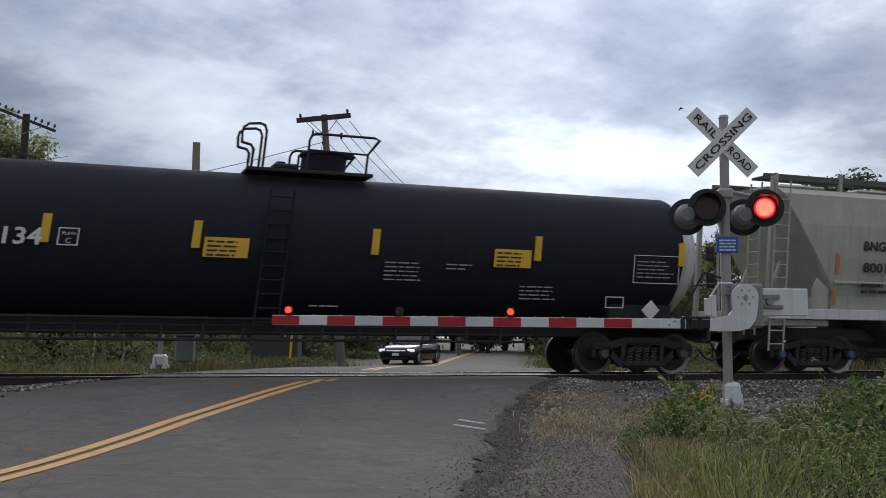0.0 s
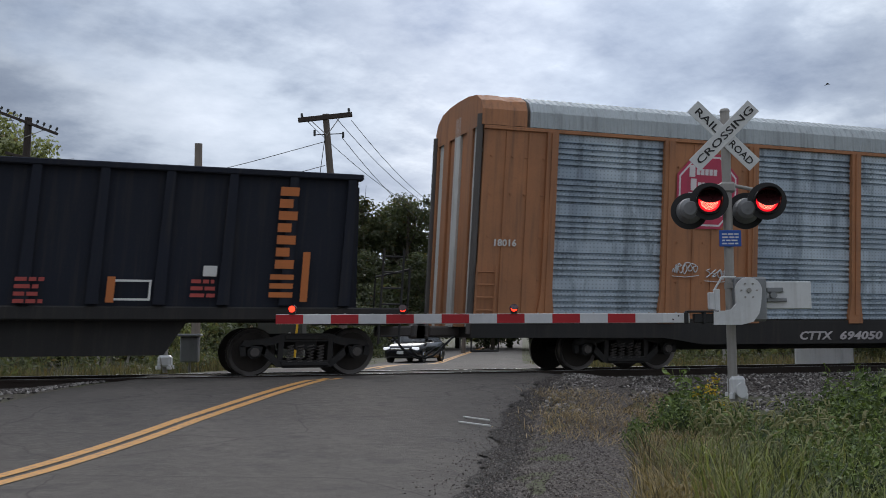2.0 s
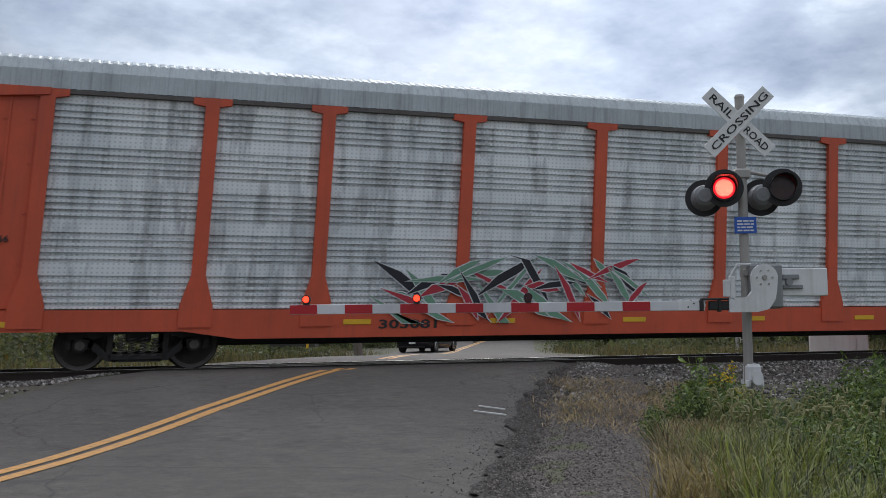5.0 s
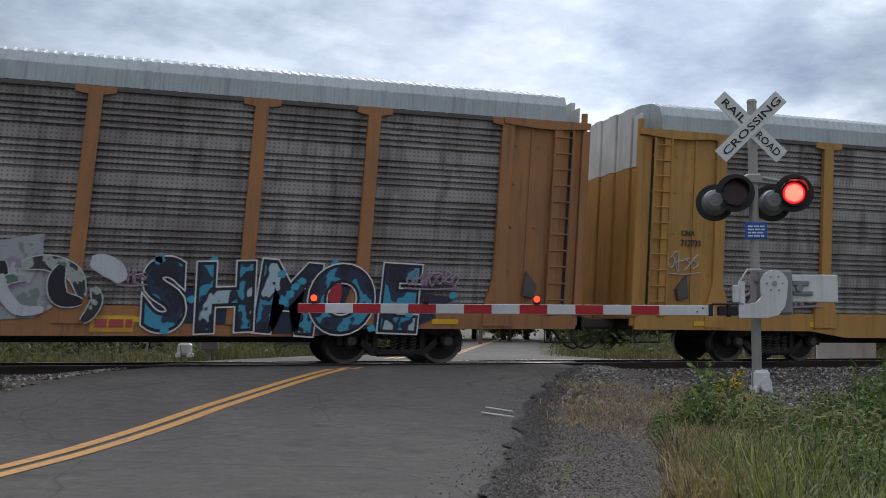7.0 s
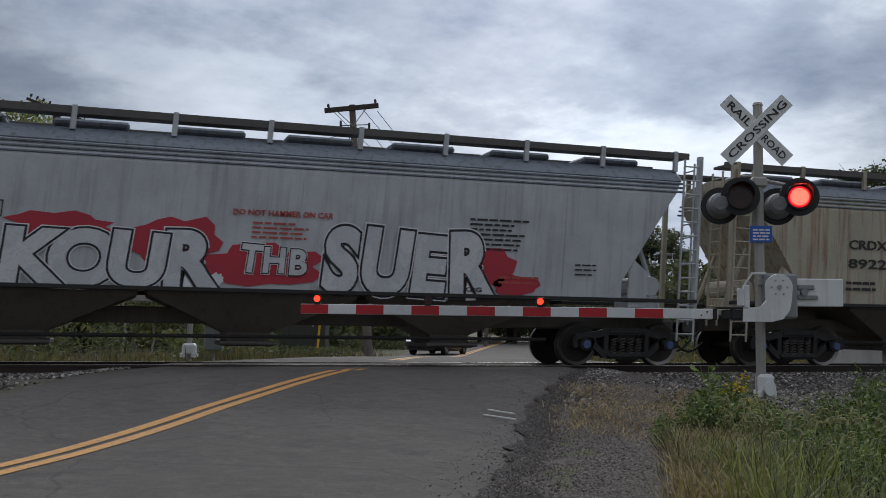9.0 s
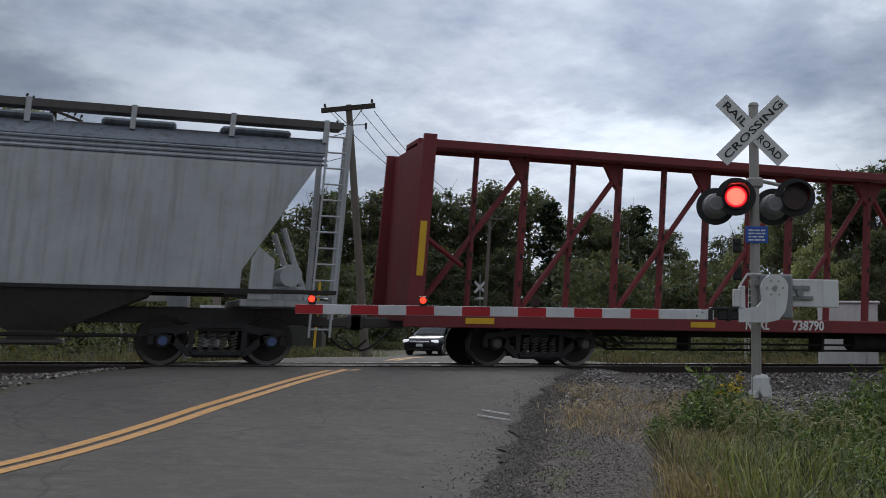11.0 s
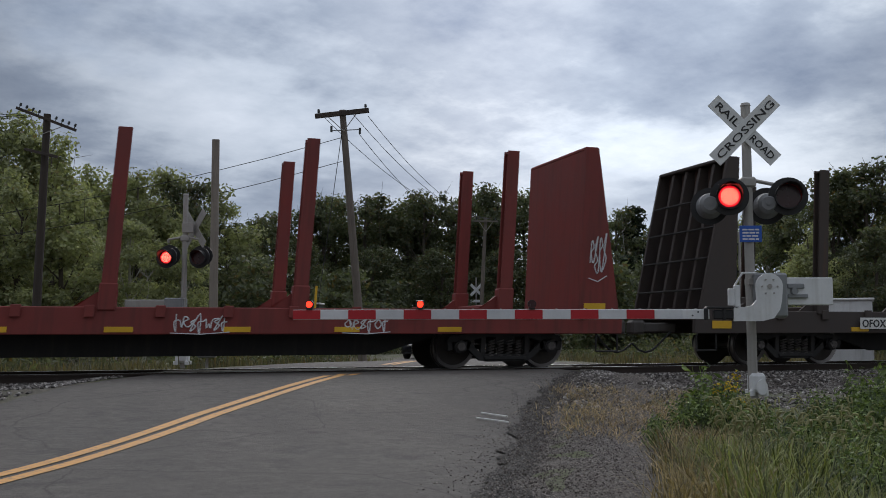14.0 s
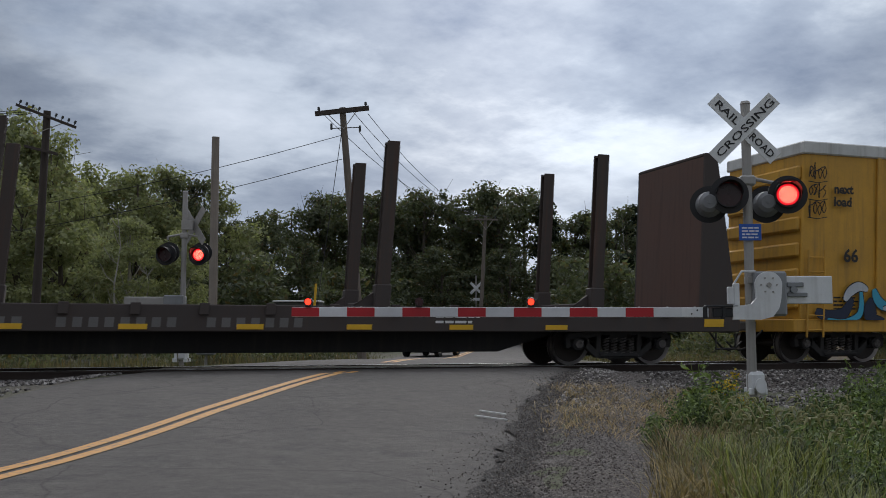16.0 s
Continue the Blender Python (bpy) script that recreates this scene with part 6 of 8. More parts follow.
for k, pts in enumerate(PALE_STROKES):
    line = curve_through([(190.3 + 6.3 * a - mid, 0.60 + 1.45 * b) for a, b in pts], 7)
    ribbon(car, line, lambda f: 0.045 + 0.012 * math.sin(5 * f), SKIN - 0.055 - 0.002 * k, G_PALE)
scribble(car, 180.0 - mid, 1.3, 2.3, 0.35, SKIN, G_MAUVE, 43, 0.03)
scribble(car, 178.3 - mid, 2.0, 0.8, 0.4, -1.478, G_SILVER, 44)
scribble(car, 202.3 - mid, 1.3, 1.2, 0.3, SKIN, G_BLACK, 45)
bars(car, 205.3 - mid, -1.476, 3.45, 0.7, 3, LETTER_BLACK, 0.1, 0.04, 46)
bars(car, 205.3 - mid, -1.476, 2.35, 0.6, 3, LETTER_BLACK, 0.1, 0.04, 47)
frame_plate(car, 205.2 - mid, 206.05 - mid, -1.472, 3.15, 3.6, LETTER_BLACK, 0.02)

car, mid = SHQ
SKIN_H = -1.49
lettering("SHQX", 0.30, LETTER_BLACK, car, side(210.66 - mid, SKIN_H, 2.88), "reporting_mark", 0.008, width=1.0)
lettering("40005", 0.30, LETTER_BLACK, car, side(210.66 - mid, SKIN_H, 2.42), "car_number", 0.008, width=1.15)
bars(car, 210.5 - mid, SKIN_H, 2.0, 1.1, 2, LETTER_BLACK, 0.14, 0.07, 50)
frame_plate(car, 212.3 - mid, 212.6 - mid, SKIN_H, 2.6, 2.9, LETTER_BLACK, 0.02)
lettering("DO NOT HAMMER ON CAR", 0.15, LETTER_RED, car, side(216.56 - mid, SKIN_H, 2.84), "stencil", 0.004, width=1.92)
bars(car, 216.95 - mid, SKIN_H, 2.68, 1.1, 4, LETTER_RED, 0.09, 0.035, 51)
bars(car, 221.3 - mid, SKIN_H, 2.95, 1.3, 7, LETTER_BLACK, 0.1, 0.04, 52)
bars(car, 222.0 - mid, SKIN_H, 1.78, 1.0, 2, LETTER_RED, 0.1, 0.05, 53)
bars(car, 223.7 - mid, SKIN_H, 2.1, 0.5, 3, LETTER_BLACK, 0.1, 0.03, 54)
for x, z, rx, rz, k in ((212.0, 1.8, 0.6, 0.4, 1), (213.6, 2.5, 1.0, 0.25, 2), (215.6, 2.3, 0.9, 0.5, 3), (217.2, 1.9, 1.2, 0.42, 4), (221.6, 2.0, 0.9, 0.45, 5), (222.4, 1.65, 0.6, 0.22, 6)):
    blob(car, x - mid, z, rx, rz, SKIN_H + 0.006, G_RED, 55 + k)
tag_letters(car, "SKOUR", 211.75 - mid, 216.3 - mid, 1.50, 2.46, SKIN_H - 0.004, SPRAY_PALE, G_BLACK, 61, 0.030, G_HALO, 0.055, 1.18)
tag_letters(car, "THB", 216.75 - mid, 218.1 - mid, 1.76, 2.26, SKIN_H - 0.004, SPRAY_PALE, G_BLACK, 62, 0.035, G_HALO, 0.035, 1.05)
tag_letters(car, "SUER", 218.25 - mid, 221.8 - mid, 1.48, 2.70, SKIN_H - 0.004, SPRAY_PALE, G_BLACK, 63, 0.030, G_HALO, 0.055, 1.18)
lettering("KPG", 0.12, G_BLACK, car, side(221.25 - mid, SKIN_H - 0.04, 1.5), "small_tag", 0.002, width=0.38)
blob(car, 216.4 - mid, 1.6, 0.13, 0.13, SKIN_H - 0.006, G_WHITE, 64)

car, mid = CRD
lettering("CRDX", 0.30, LETTER_BLACK, car, side(230.65 - mid, SKIN_H, 2.72), "reporting_mark", 0.006, width=1.1)
lettering("8922", 0.30, LETTER_BLACK, car, side(230.65 - mid, SKIN_H, 2.28), "car_number", 0.006, width=1.1)
bars(car, 230.6 - mid, SKIN_H, 1.9, 1.0, 2, LETTER_BLACK, 0.14, 0.06, 65)

car, mid = BNG
lettering("BNGX", 0.32, LETTER_BLACK, car, side(16.34 - mid, -1.56, 2.95), "reporting_mark", 0.006, width=0.9)
lettering("80011", 0.32, LETTER_BLACK, car, side(16.34 - mid, -1.56, 2.43), "car_number", 0.006, width=0.92)
bars(car, 16.3 - mid, -1.555, 2.07, 0.9, 2, LETTER_BLACK, 0.15, 0.08, 66)
frame_plate(car, 18.2 - mid, 18.45 - mid, -1.56, 2.6, 2.85, LETTER_BLACK, 0.02)
bars(car, 21.3 - mid, -1.50, 1.9, 0.75, 3, LETTER_BLACK, 0.09, 0.04, 67)
for x in (18.7, 22.3, 25.5, 29.0):
    bars(car, x - mid, -1.545, 1.44, 1.5, 2, LETTER_RED, 0.09, 0.04, int(x))
for x, z in ((15.55, 2.35), (32.0, 2.25)):
    plate(car, x - mid, x + 0.10 - mid, -1.53, z, z + 0.5, ORANGE, "reflector")
for x in (15.5, 18.1, 20.7, 23.3, 26.0, 29.0, 31.7):
    plate(car, x - mid, x + 0.10 - mid, -1.505, 1.62, 2.0, ORANGE, "reflector")
frame_plate(car, 29.4 - mid, 29.9 - mid, -1.50, 1.62, 1.88, LETTER_BLACK, 0.03)
plate(car, 31.0 - mid, 31.7 - mid, -1.505, 1.68, 1.95, G_SILVER, "worn_notice")

car, mid = GON
for t, a, b in (("TF", 37.16, 37.55), ("OX", 38.05, 38.47), ("3309", 38.97, 39.64)):
    lettering(t, 0.34, ORANGE if t != "3309" else LETTER_RED, car, side(a - mid, -1.548, 2.04), "reporting_mark", 0.006, width=b - a)
for x, w, r, k in ((38.05, 0.4, 2, 1), (39.0, 0.6, 2, 2), (40.0, 0.5, 1, 3), (46.3, 0.5, 4, 4), (49.3, 0.5, 3, 5)):
    bars(car, x - mid, -1.548, 1.75, w, r, LETTER_RED, 0.13, 0.07, 70 + k)
for x, z0, z1 in ((36.93, 1.40, 2.37), (39.62, 1.38, 1.85), (42.3, 1.38, 1.85), (45.2, 1.38, 1.85), (47.9, 1.38, 1.85), (51.42, 1.42, 2.38)):
    plate(car, x - 0.07 - mid, x + 0.07 - mid, -1.545, z0, z1, ORANGE, "reflector")
for i in range(7):      # upright orange word mark
    bm = B()
    box(bm, 50.82 - mid, 51.18 - mid - (0.1 if i % 2 else 0), -1.552, -1.545, 2.05 + i * 0.235, 2.05 + i * 0.235 + 0.17, 0)
    part("word_mark_bar", bm, ORANGE, car)
for i in range(3):
    bm = B()
    box(bm, 50.75 - mid, 51.2 - mid, -1.552, -1.545, 1.5 + i * 0.17, 1.60 + i * 0.17, 0)
    part("word_mark_bar", bm, ORANGE, car)
frame_plate(car, 47.9 - mid, 48.6 - mid, -1.548, 1.42, 1.8, LETTER_WHITE, 0.04)
plate(car, 49.5 - mid, 49.75 - mid, -1.548, 1.88, 2.08, LETTER_WHITE, "notice")
for i, (x, w) in enumerate(((41.0, 0.6), (41.9, 0.6), (43.1, 0.4), (44.9, 0.6))):
    scribble(car, x - mid, 1.5, w, 0.28, -1.55, G_SILVER, 90 + i, 0.008)
frame_plate(car, 41.2 - mid, 41.48 - mid, -1.548, 2.0, 2.28, ORANGE, 0.02)


def flat_marks(pair, u_box, u_num, num, name="OFOX"):
    car, mid = pair
    plate(car, u_box - mid, u_box + 0.80 - mid, -1.522, 0.82, 1.08, LETTER_WHITE, "mark_board")
    lettering(name, 0.25, LETTER_BLACK, car, side(u_box + 0.05 - mid, -1.538, 0.86), "reporting_mark", 0.004, width=0.68)
    lettering(num, 0.32, LETTER_WHITE, car, side(u_num - mid, -1.526, 0.80), "car_number", 0.008, width=0.70)


flat_marks(F1, 298.37, 299.57, "7611")
flat_marks(F3, 350.6, 351.86, "7608")
flat_marks(F4, 375.88, 376.99, "7614")
car, mid = F2
lettering("EAMX 114591", 0.32, LETTER_WHITE, car, side(323.01 - mid, -1.526, 0.74), "reporting_mark", 0.008, width=1.63)
for i in range(4):      # white striped emblem
    bm = B()
    box(bm, 330.4 - mid + 0.05 * i, 331.05 - mid, -1.468, -1.463, 0.78 + 0.07 * i, 0.82 + 0.07 * i)
    part("emblem_bar", bm, LETTER_WHITE, car)
for i, x in enumerate((331.15, 331.5)):
    bm = B()
    prism(bm, [(x - mid, 0.78), (x + 0.12 - mid, 1.05), (x + 0.36 - mid, 1.05), (x + 0.24 - mid, 0.78)], -1.468, -1.463)
    part("emblem_bar", bm, LETTER_WHITE, car)
for i, (x, w) in enumerate(((335.2, 1.0), (338.4, 0.9))):
    scribble(car, x - mid, 0.78, w, 0.28, -1.468, G_WHITE, 95 + i)
scribble(car, 343.6 - mid, 2.0, 0.4, 0.9, -1.462, G_WHITE, 97)
car, mid = F4
for i, w in enumerate((7, 8, 7)):       # a long name in spaced faded capitals
    for k in range(w):
        x = 378.6 + (0, 2.35, 4.95)[i] + k * 0.27
        bm = B()
        box(bm, x - mid, x + 0.16 - mid, -1.465, -1.461, 0.80, 0.98, 0)
        part("faded_letter_bar", bm, FADED, car)
for pair, u in ((F1, 304.5), (F1, 310.5), (F3, 355.4), (F3, 361.0), (F4, 388.0), (F2, 327.6)):
    bars(pair[0], u - pair[1], -1.465, 1.0, 1.0, 2, LETTER_WHITE, 0.11, 0.05, int(u))
scribble(F1[0], 306.9 - F1[1], 0.85, 0.9, 0.28, -1.468, G_WHITE, 98)
scribble(F3[0], 355.0 - F3[1], 0.8, 0.55, 0.32, -1.468, G_WHITE, 99)
car, mid = YBOX
for i in range(3):
    scribble(car, 396.85 - mid, 3.4 + 0.42 * i, 0.5, 0.36, -1.53, G_BLACK, 120 + i, 0.012)
for i, (mat, z) in enumerate(((G_BLUE, 3.6), (G_RED, 3.1), (G_BLUE, 2.7))):
    bm = B()
    prism(bm, [(399.4 - mid, z), (400.2 - mid, z + 0.5), (400.2 - mid, z + 0.9), (399.4 - mid, z + 0.35)], -1.53, -1.52)
    part("emblem_bar", bm, mat, car)
wild_style(car, 397.4 - mid, 400.5 - mid, 1.0, 1.9, -1.53, (G_NAVY, G_SKY, G_SILVER), G_BLACK, 130, 8)

# ---------------------------------------------------------------- crossing signals and gate
GALV = paint("galvanised_pole", (0.37, 0.355, 0.335), 0.6, 0.25, wear=0.35, dirt=(0.16, 0.14, 0.12))
WHITE_METAL = paint("white_enamel", (0.70, 0.71, 0.72), 0.45, wear=0.3, dirt=(0.28, 0.26, 0.23))
CASE_GREY = paint("grey_case_paint", (0.25, 0.26, 0.27), 0.5, 0.2, wear=0.25)
DRUM_GREY = paint("dull_lamp_drum", (0.21, 0.215, 0.225), 0.6, 0.2, wear=0.3)
SIGN_WHITE = paint("white_sign_sheet", (0.72, 0.73, 0.73), 0.5, wear=0.2, streaks=False)
SIGN_BLUE = paint("blue_sign_sheet", (0.02, 0.10, 0.46), 0.45, wear=0.15, streaks=False)
SIGNAL_BLACK = paint("matt_black_hood", (0.013, 0.013, 0.015), 0.5, wear=0.15, dirt=(0.06, 0.06, 0.06), streaks=False)
TAPE_RED = paint("red_reflective_tape", (0.42, 0.012, 0.02), 0.4, wear=0.15, streaks=False)
TAPE_WHITE = paint("white_reflective_tape", (0.62, 0.63, 0.65), 0.4, wear=0.2, streaks=False)
DARK_LENS = paint("unlit_red_lens", (0.035, 0.008, 0.010), 0.25, wear=0.05, streaks=False)
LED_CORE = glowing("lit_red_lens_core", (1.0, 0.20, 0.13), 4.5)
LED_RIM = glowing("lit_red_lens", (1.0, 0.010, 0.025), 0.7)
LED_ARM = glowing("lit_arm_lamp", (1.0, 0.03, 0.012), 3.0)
FLASH = 0.57            # seconds that one lens of a pair stays uncovered; the lenses themselves always glow
ADDED_VANES = []              # (added vane, the lamp of the pair, place)


def left_uncovered(t):
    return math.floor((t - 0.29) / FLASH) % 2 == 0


def disc(bm, r, y0, y1, seg=28):
    return tube(bm, (0, y0, 0), (0, y1, 0), r, seg=seg)


def flasher(parent, m, which, lens_r=0.155):
    """A crossing light that looks to local -y: drum, black target with visor and lens; if it flashes, an added vane
    covers the ever-glowing lens.
    """
    bm = B()
    tube(bm, (0, 0.30, 0), (0, 0.0, 0), 0.15, 0.195, seg=24)
    tube(bm, (0, 0.345, 0), (0, 0.30, 0), 0.095, 0.15, seg=24)
    tube(bm, (0, 0.36, 0), (0, 0.345, 0), 0.03, 0.03, seg=10)
    lamp = part("lamp", bm, DRUM_GREY, parent, "grey lamp drum")
    lamp.matrix_basis = m
    bm = B()
    disc(bm, 0.275, -0.015, 0.0, 36)
    part("target", bm, SIGNAL_BLACK, lamp, "round black backing plate")
    bm = B()        # visor: open tube, long above
    k = 28
    rings = [[], []]
    for r, out in ((0.192, 0), (0.178, 1)):
        for e in (0, 1):
            row = []
            for i in range(k):
                a = 2 * math.pi * i / k
                reach = 0.015 if e == 0 else 0.10 + 0.20 * max(0, math.sin(a)) ** 0.6
                row.append(bm.verts.new((r * math.cos(a), -reach, r * math.sin(a))))
            rings[out].append(row)
    for i in range(k):
        j = (i + 1) % k
        for q in rings:
            bm.faces.new((q[0][i], q[0][j], q[1][j], q[1][i]))
        bm.faces.new((rings[0][1][i], rings[0][1][j], rings[1][1][j], rings[1][1][i]))
    part("visor", bm, SIGNAL_BLACK, lamp)
    bm = B()
    disc(bm, lens_r, -0.03, -0.016)
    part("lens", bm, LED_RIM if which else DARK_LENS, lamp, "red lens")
    if which:
        bm = B()
        for ring in range(1, 7):
            for i in range(ring * 6):
                a = 2 * math.pi * i / (ring * 6)
                r = lens_r * 0.76 * ring / 6
                box(bm, r * math.cos(a) - 0.0052, r * math.cos(a) + 0.0052, -0.034, -0.030, r * math.sin(a) - 0.0052, r * math.sin(a) + 0.0052)
        part("led_cluster", bm, LED_CORE, lamp, "glowing red light points")
        # added vane, coloured like an unlit lens, imitates the lamp going dark
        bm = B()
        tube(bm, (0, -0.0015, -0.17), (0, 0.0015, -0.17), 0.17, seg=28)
        vane = part("flash_vane", bm, DARK_LENS, lamp, "added dark red vane that hides the glowing lens")
        ADDED_VANES.append((vane, which, Vector((0, -0.045, 0.17))))
    return lamp


def crossbuck_blade(parent, m, words, back=False):
    bm = B()
    box(bm, -0.63, 0.63, -0.012, 0.0, -0.115, 0.115, 0.003)
    blade = part("crossbuck_blade", bm, SIGN_WHITE if not back else GALV, parent)
    blade.matrix_basis = m
    if words and not back:
        for text, a, b in words:
            lettering(text, 0.152, LETTER_BLACK, blade, side(a, -0.016, -0.054), "sign_letters", 0.001, width=b - a)
    return blade


def crossing_signal(m, near, label):
    s = empty("crossing_signal", label, "railway signal", "crossing signals", m=m)
    bm = B()
    tube(bm, (0, 0, -0.35), (0, 0, 4.15), 0.068, seg=20)
    tube(bm, (0, 0, 4.15), (0, 0, 4.19), 0.078, 0.06, seg=20)
    part("mast", bm, GALV, s)
    bm = B()
    box(bm, -0.17, 0.17, -0.15, 0.15, -0.20, 0.10, 0.05)
    tube(bm, (0.06, -0.10, -0.12), (0.06, -0.22, -0.12), 0.12, seg=16)
    for a in range(4):
        box(bm, 0.12, 0.26, -0.04, 0.04, -0.26, -0.16, 0.01, m=pose(0, 0, 0, 0, 0, 45 + 90 * a))
    if near:
        bmesh.ops.transform(bm, matrix=pose(0.05, 0, 0.16) @ Matrix.Diagonal((0.66, 0.66, 0.9, 1)), verts=bm.verts[:])
    part("mast_base", bm, WHITE_METAL, s, "white cast base")
    cx = -0.05 if near else -0.22
    turn, zc = (pose(0, 0, 0), 3.77) if near else (pose(0, 0, 0, 0, 0, -46), 3.27)
    crossbuck_blade(s, pose(cx, -0.085, zc) @ turn @ pose(0, 0, 0, 0, 45, 0), (("RAIL", -0.56, -0.13), ("ROAD", 0.13, 0.56)), not near)
    crossbuck_blade(s, pose(cx, -0.085, zc) @ turn @ pose(0, -0.015, 0, 0, -45, 0), (("CROSSING", -0.57, 0.57),), not near)
    bm = B()
    box(bm, min(cx, -0.07), 0.07, -0.08, 0.09, zc - 0.11, zc + 0.15, 0.01)
    part("crossbuck_clamp", bm, GALV, s)
    bm = B()
    bent(bm, [(-0.40, 0.02, 2.98), (-0.12, 0.02, 3.04), (0.12, 0.02, 3.04), (0.42, 0.02, 2.98)], 0.028, 8)
    box(bm, -0.11, 0.11, -0.09, 0.09, 2.93, 3.09, 0.03)
    part("crossarm", bm, GALV, s)
    for x, which in ((-0.42, "left"), (0.42, "right")):
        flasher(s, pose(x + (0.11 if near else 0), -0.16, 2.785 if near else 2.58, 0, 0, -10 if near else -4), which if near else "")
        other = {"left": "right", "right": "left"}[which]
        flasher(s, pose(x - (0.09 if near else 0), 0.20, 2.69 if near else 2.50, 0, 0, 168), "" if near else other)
        bm = B()
        tube(bm, (x, 0.02, 3.0), (x, 0.02, 2.90), 0.03, seg=8)
        part("lamp_hanger", bm, GALV, s)
    if near:
        bm = B()
        box(bm, -0.16, 0.16, -0.10, -0.085, 2.13, 2.37, 0.006)
        sign = part("notice_sign", bm, SIGN_BLUE, s, "blue emergency notice sign")
        rnd = random.Random(5)
        bm = B()
        for i in range(4):
            a = -0.12
            while a < 0.11:
                b = min(0.12, a + rnd.uniform(0.04, 0.09))
                box(bm, a, b, -0.104, -0.1, 2.30 - 0.046 * i, 2.322 - 0.046 * i)
                a = b + 0.015
        part("notice_text", bm, SIGN_WHITE, sign, "lines of small white writing")
    return s


SIGNAL_AT = pose(8.638, 11.942, -0.08, 0, 0, -19.5)
crossing_signal(SIGNAL_AT, True, "railroad crossing signal with crossbuck and red flashing lights")
FAR_SIGNAL = pose(1.52, 26.0, 0.18, 0, 0, 165)
crossing_signal(FAR_SIGNAL, False, "crossing signal seen from behind beyond the track")


def gate(m, label, length=6.005):
    g = empty("crossing_gate", label, "crossing gate", "crossing gates", m=m)
    bm = B()
    box(bm, 0.16, 0.62, -0.22, 0.26, 1.08, 1.72, 0.03)
    case = part("motor_case", bm, CASE_GREY, g, "grey gate motor case")
    for z in (1.2, 1.6):
        bm = B()
        box(bm, 0.10, 0.17, -0.12, 0.12, z - 0.05, z + 0.05, 0.01)
        part("case_bracket", bm, GALV, case)
    bm = B()            # curved white arm bracket
    out = [(-0.18, 0.86), (0.22, 0.86), (0.38, 0.90), (0.47, 1.02), (0.50, 1.2)]
    out += [(0.33 + 0.19 * math.cos(a), 1.52 + 0.19 * math.sin(a)) for a in np.linspace(-0.2, math.pi + 0.15, 12)]
    out += [(0.15, 1.22), (0.08, 1.09), (-0.02, 1.06), (-0.18, 1.06)]
    out = [(x, z + 0.17 * min(1.0, max(0.0, (1.52 - z) / 0.46))) for x, z in out]
    prism(bm, out, -0.31, -0.25)
    bracket = part("arm_bracket", bm, WHITE_METAL, g, "white curved arm bracket")
    for i in range(7):
        a, r = math.pi * i / 3, 0.11 if i < 6 else 0.0
        bm = B()
        tube(bm, (0.33 + r * math.cos(a), -0.33, 1.52 + r * math.sin(a)), (0.33 + r * math.cos(a), -0.30, 1.52 + r * math.sin(a)), 0.012 if i < 6 else 0.035, seg=8)
        part("bolt", bm, GALV, bracket)
    bm = B()
    box(bm, 0.64, 1.32, -0.05, 0.03, 1.26, 1.66, 0.012)
    cw = part("counterweight", bm, WHITE_METAL, g, "white counterweight plates")
    bm = B()
    box(bm, 0.66, 0.95, -0.09, -0.05, 1.36, 1.42, 0.01)
    box(bm, 0.66, 0.90, -0.09, -0.05, 1.50, 1.57, 0.01)
    tube(bm, (0.75, -0.12, 1.46), (0.75, -0.05, 1.46), 0.05, seg=12)
    part("counterweight_clamp", bm, CASE_GREY, cw)
    bm = B()
    box(bm, -0.46, -0.17, -0.29, -0.20, 1.06, 1.19, 0.012)
    box(bm, -0.56, -0.10, -0.31, -0.16, 1.205, 1.235, 0.008)
    box(bm, -0.60, -0.54, -0.31, -0.23, 1.05, 1.21, 0.008)
    box(bm, -0.33, -0.29, -0.31, -0.20, 1.04, 1.21, 0.008)
    part("arm_clamp", bm, SIGNAL_BLACK, g)
    bm = B()
    box(bm, -0.12, -0.04, -0.16, -0.06, 1.15, 1.55, 0.01)
    box(bm, -0.20, -0.12, -0.16, -0.06, 1.25, 1.50, 0.01)
    bent(bm, [(-0.1, -0.1, 1.55), (0.0, -0.14, 1.72), (0.2, -0.14, 1.72)], 0.015)
    part("junction_box", bm, WHITE_METAL, g)
    x0, x1 = -0.52, -0.435 - length
    bm = B()
    box(bm, x1, x0, -0.29, -0.25, 1.06, 1.20, 0.006)
    arm = part("gate_arm", bm, WHITE_METAL, g, "red and white striped gate arm")
    for i in range(15):
        a = x1 + i * 0.3958
        b = min(a + 0.3938, x0)
        if i < 14:
            bm = B()
            box(bm, a, b, -0.294, -0.29, 1.065, 1.195)
            part("stripe", bm, TAPE_RED if i % 2 == 0 else TAPE_WHITE, arm)
        if i == 14:
            for q in (0.06, 0.16, 0.24):
                bm = B()
                tube(bm, (x0 - q, -0.298, 1.13 + (0.03 if q == 0.16 else -0.02)), (x0 - q, -0.288, 1.13 + (0.03 if q == 0.16 else -0.02)), 0.012, seg=8)
                part("bolt", bm, SIGNAL_BLACK, arm)
        bm = B()
        box(bm, (a + b) / 2 - 0.01, (a + b) / 2 + 0.01, -0.28, -0.26, 1.20, 1.215)
        part("clip", bm, GALV, arm)
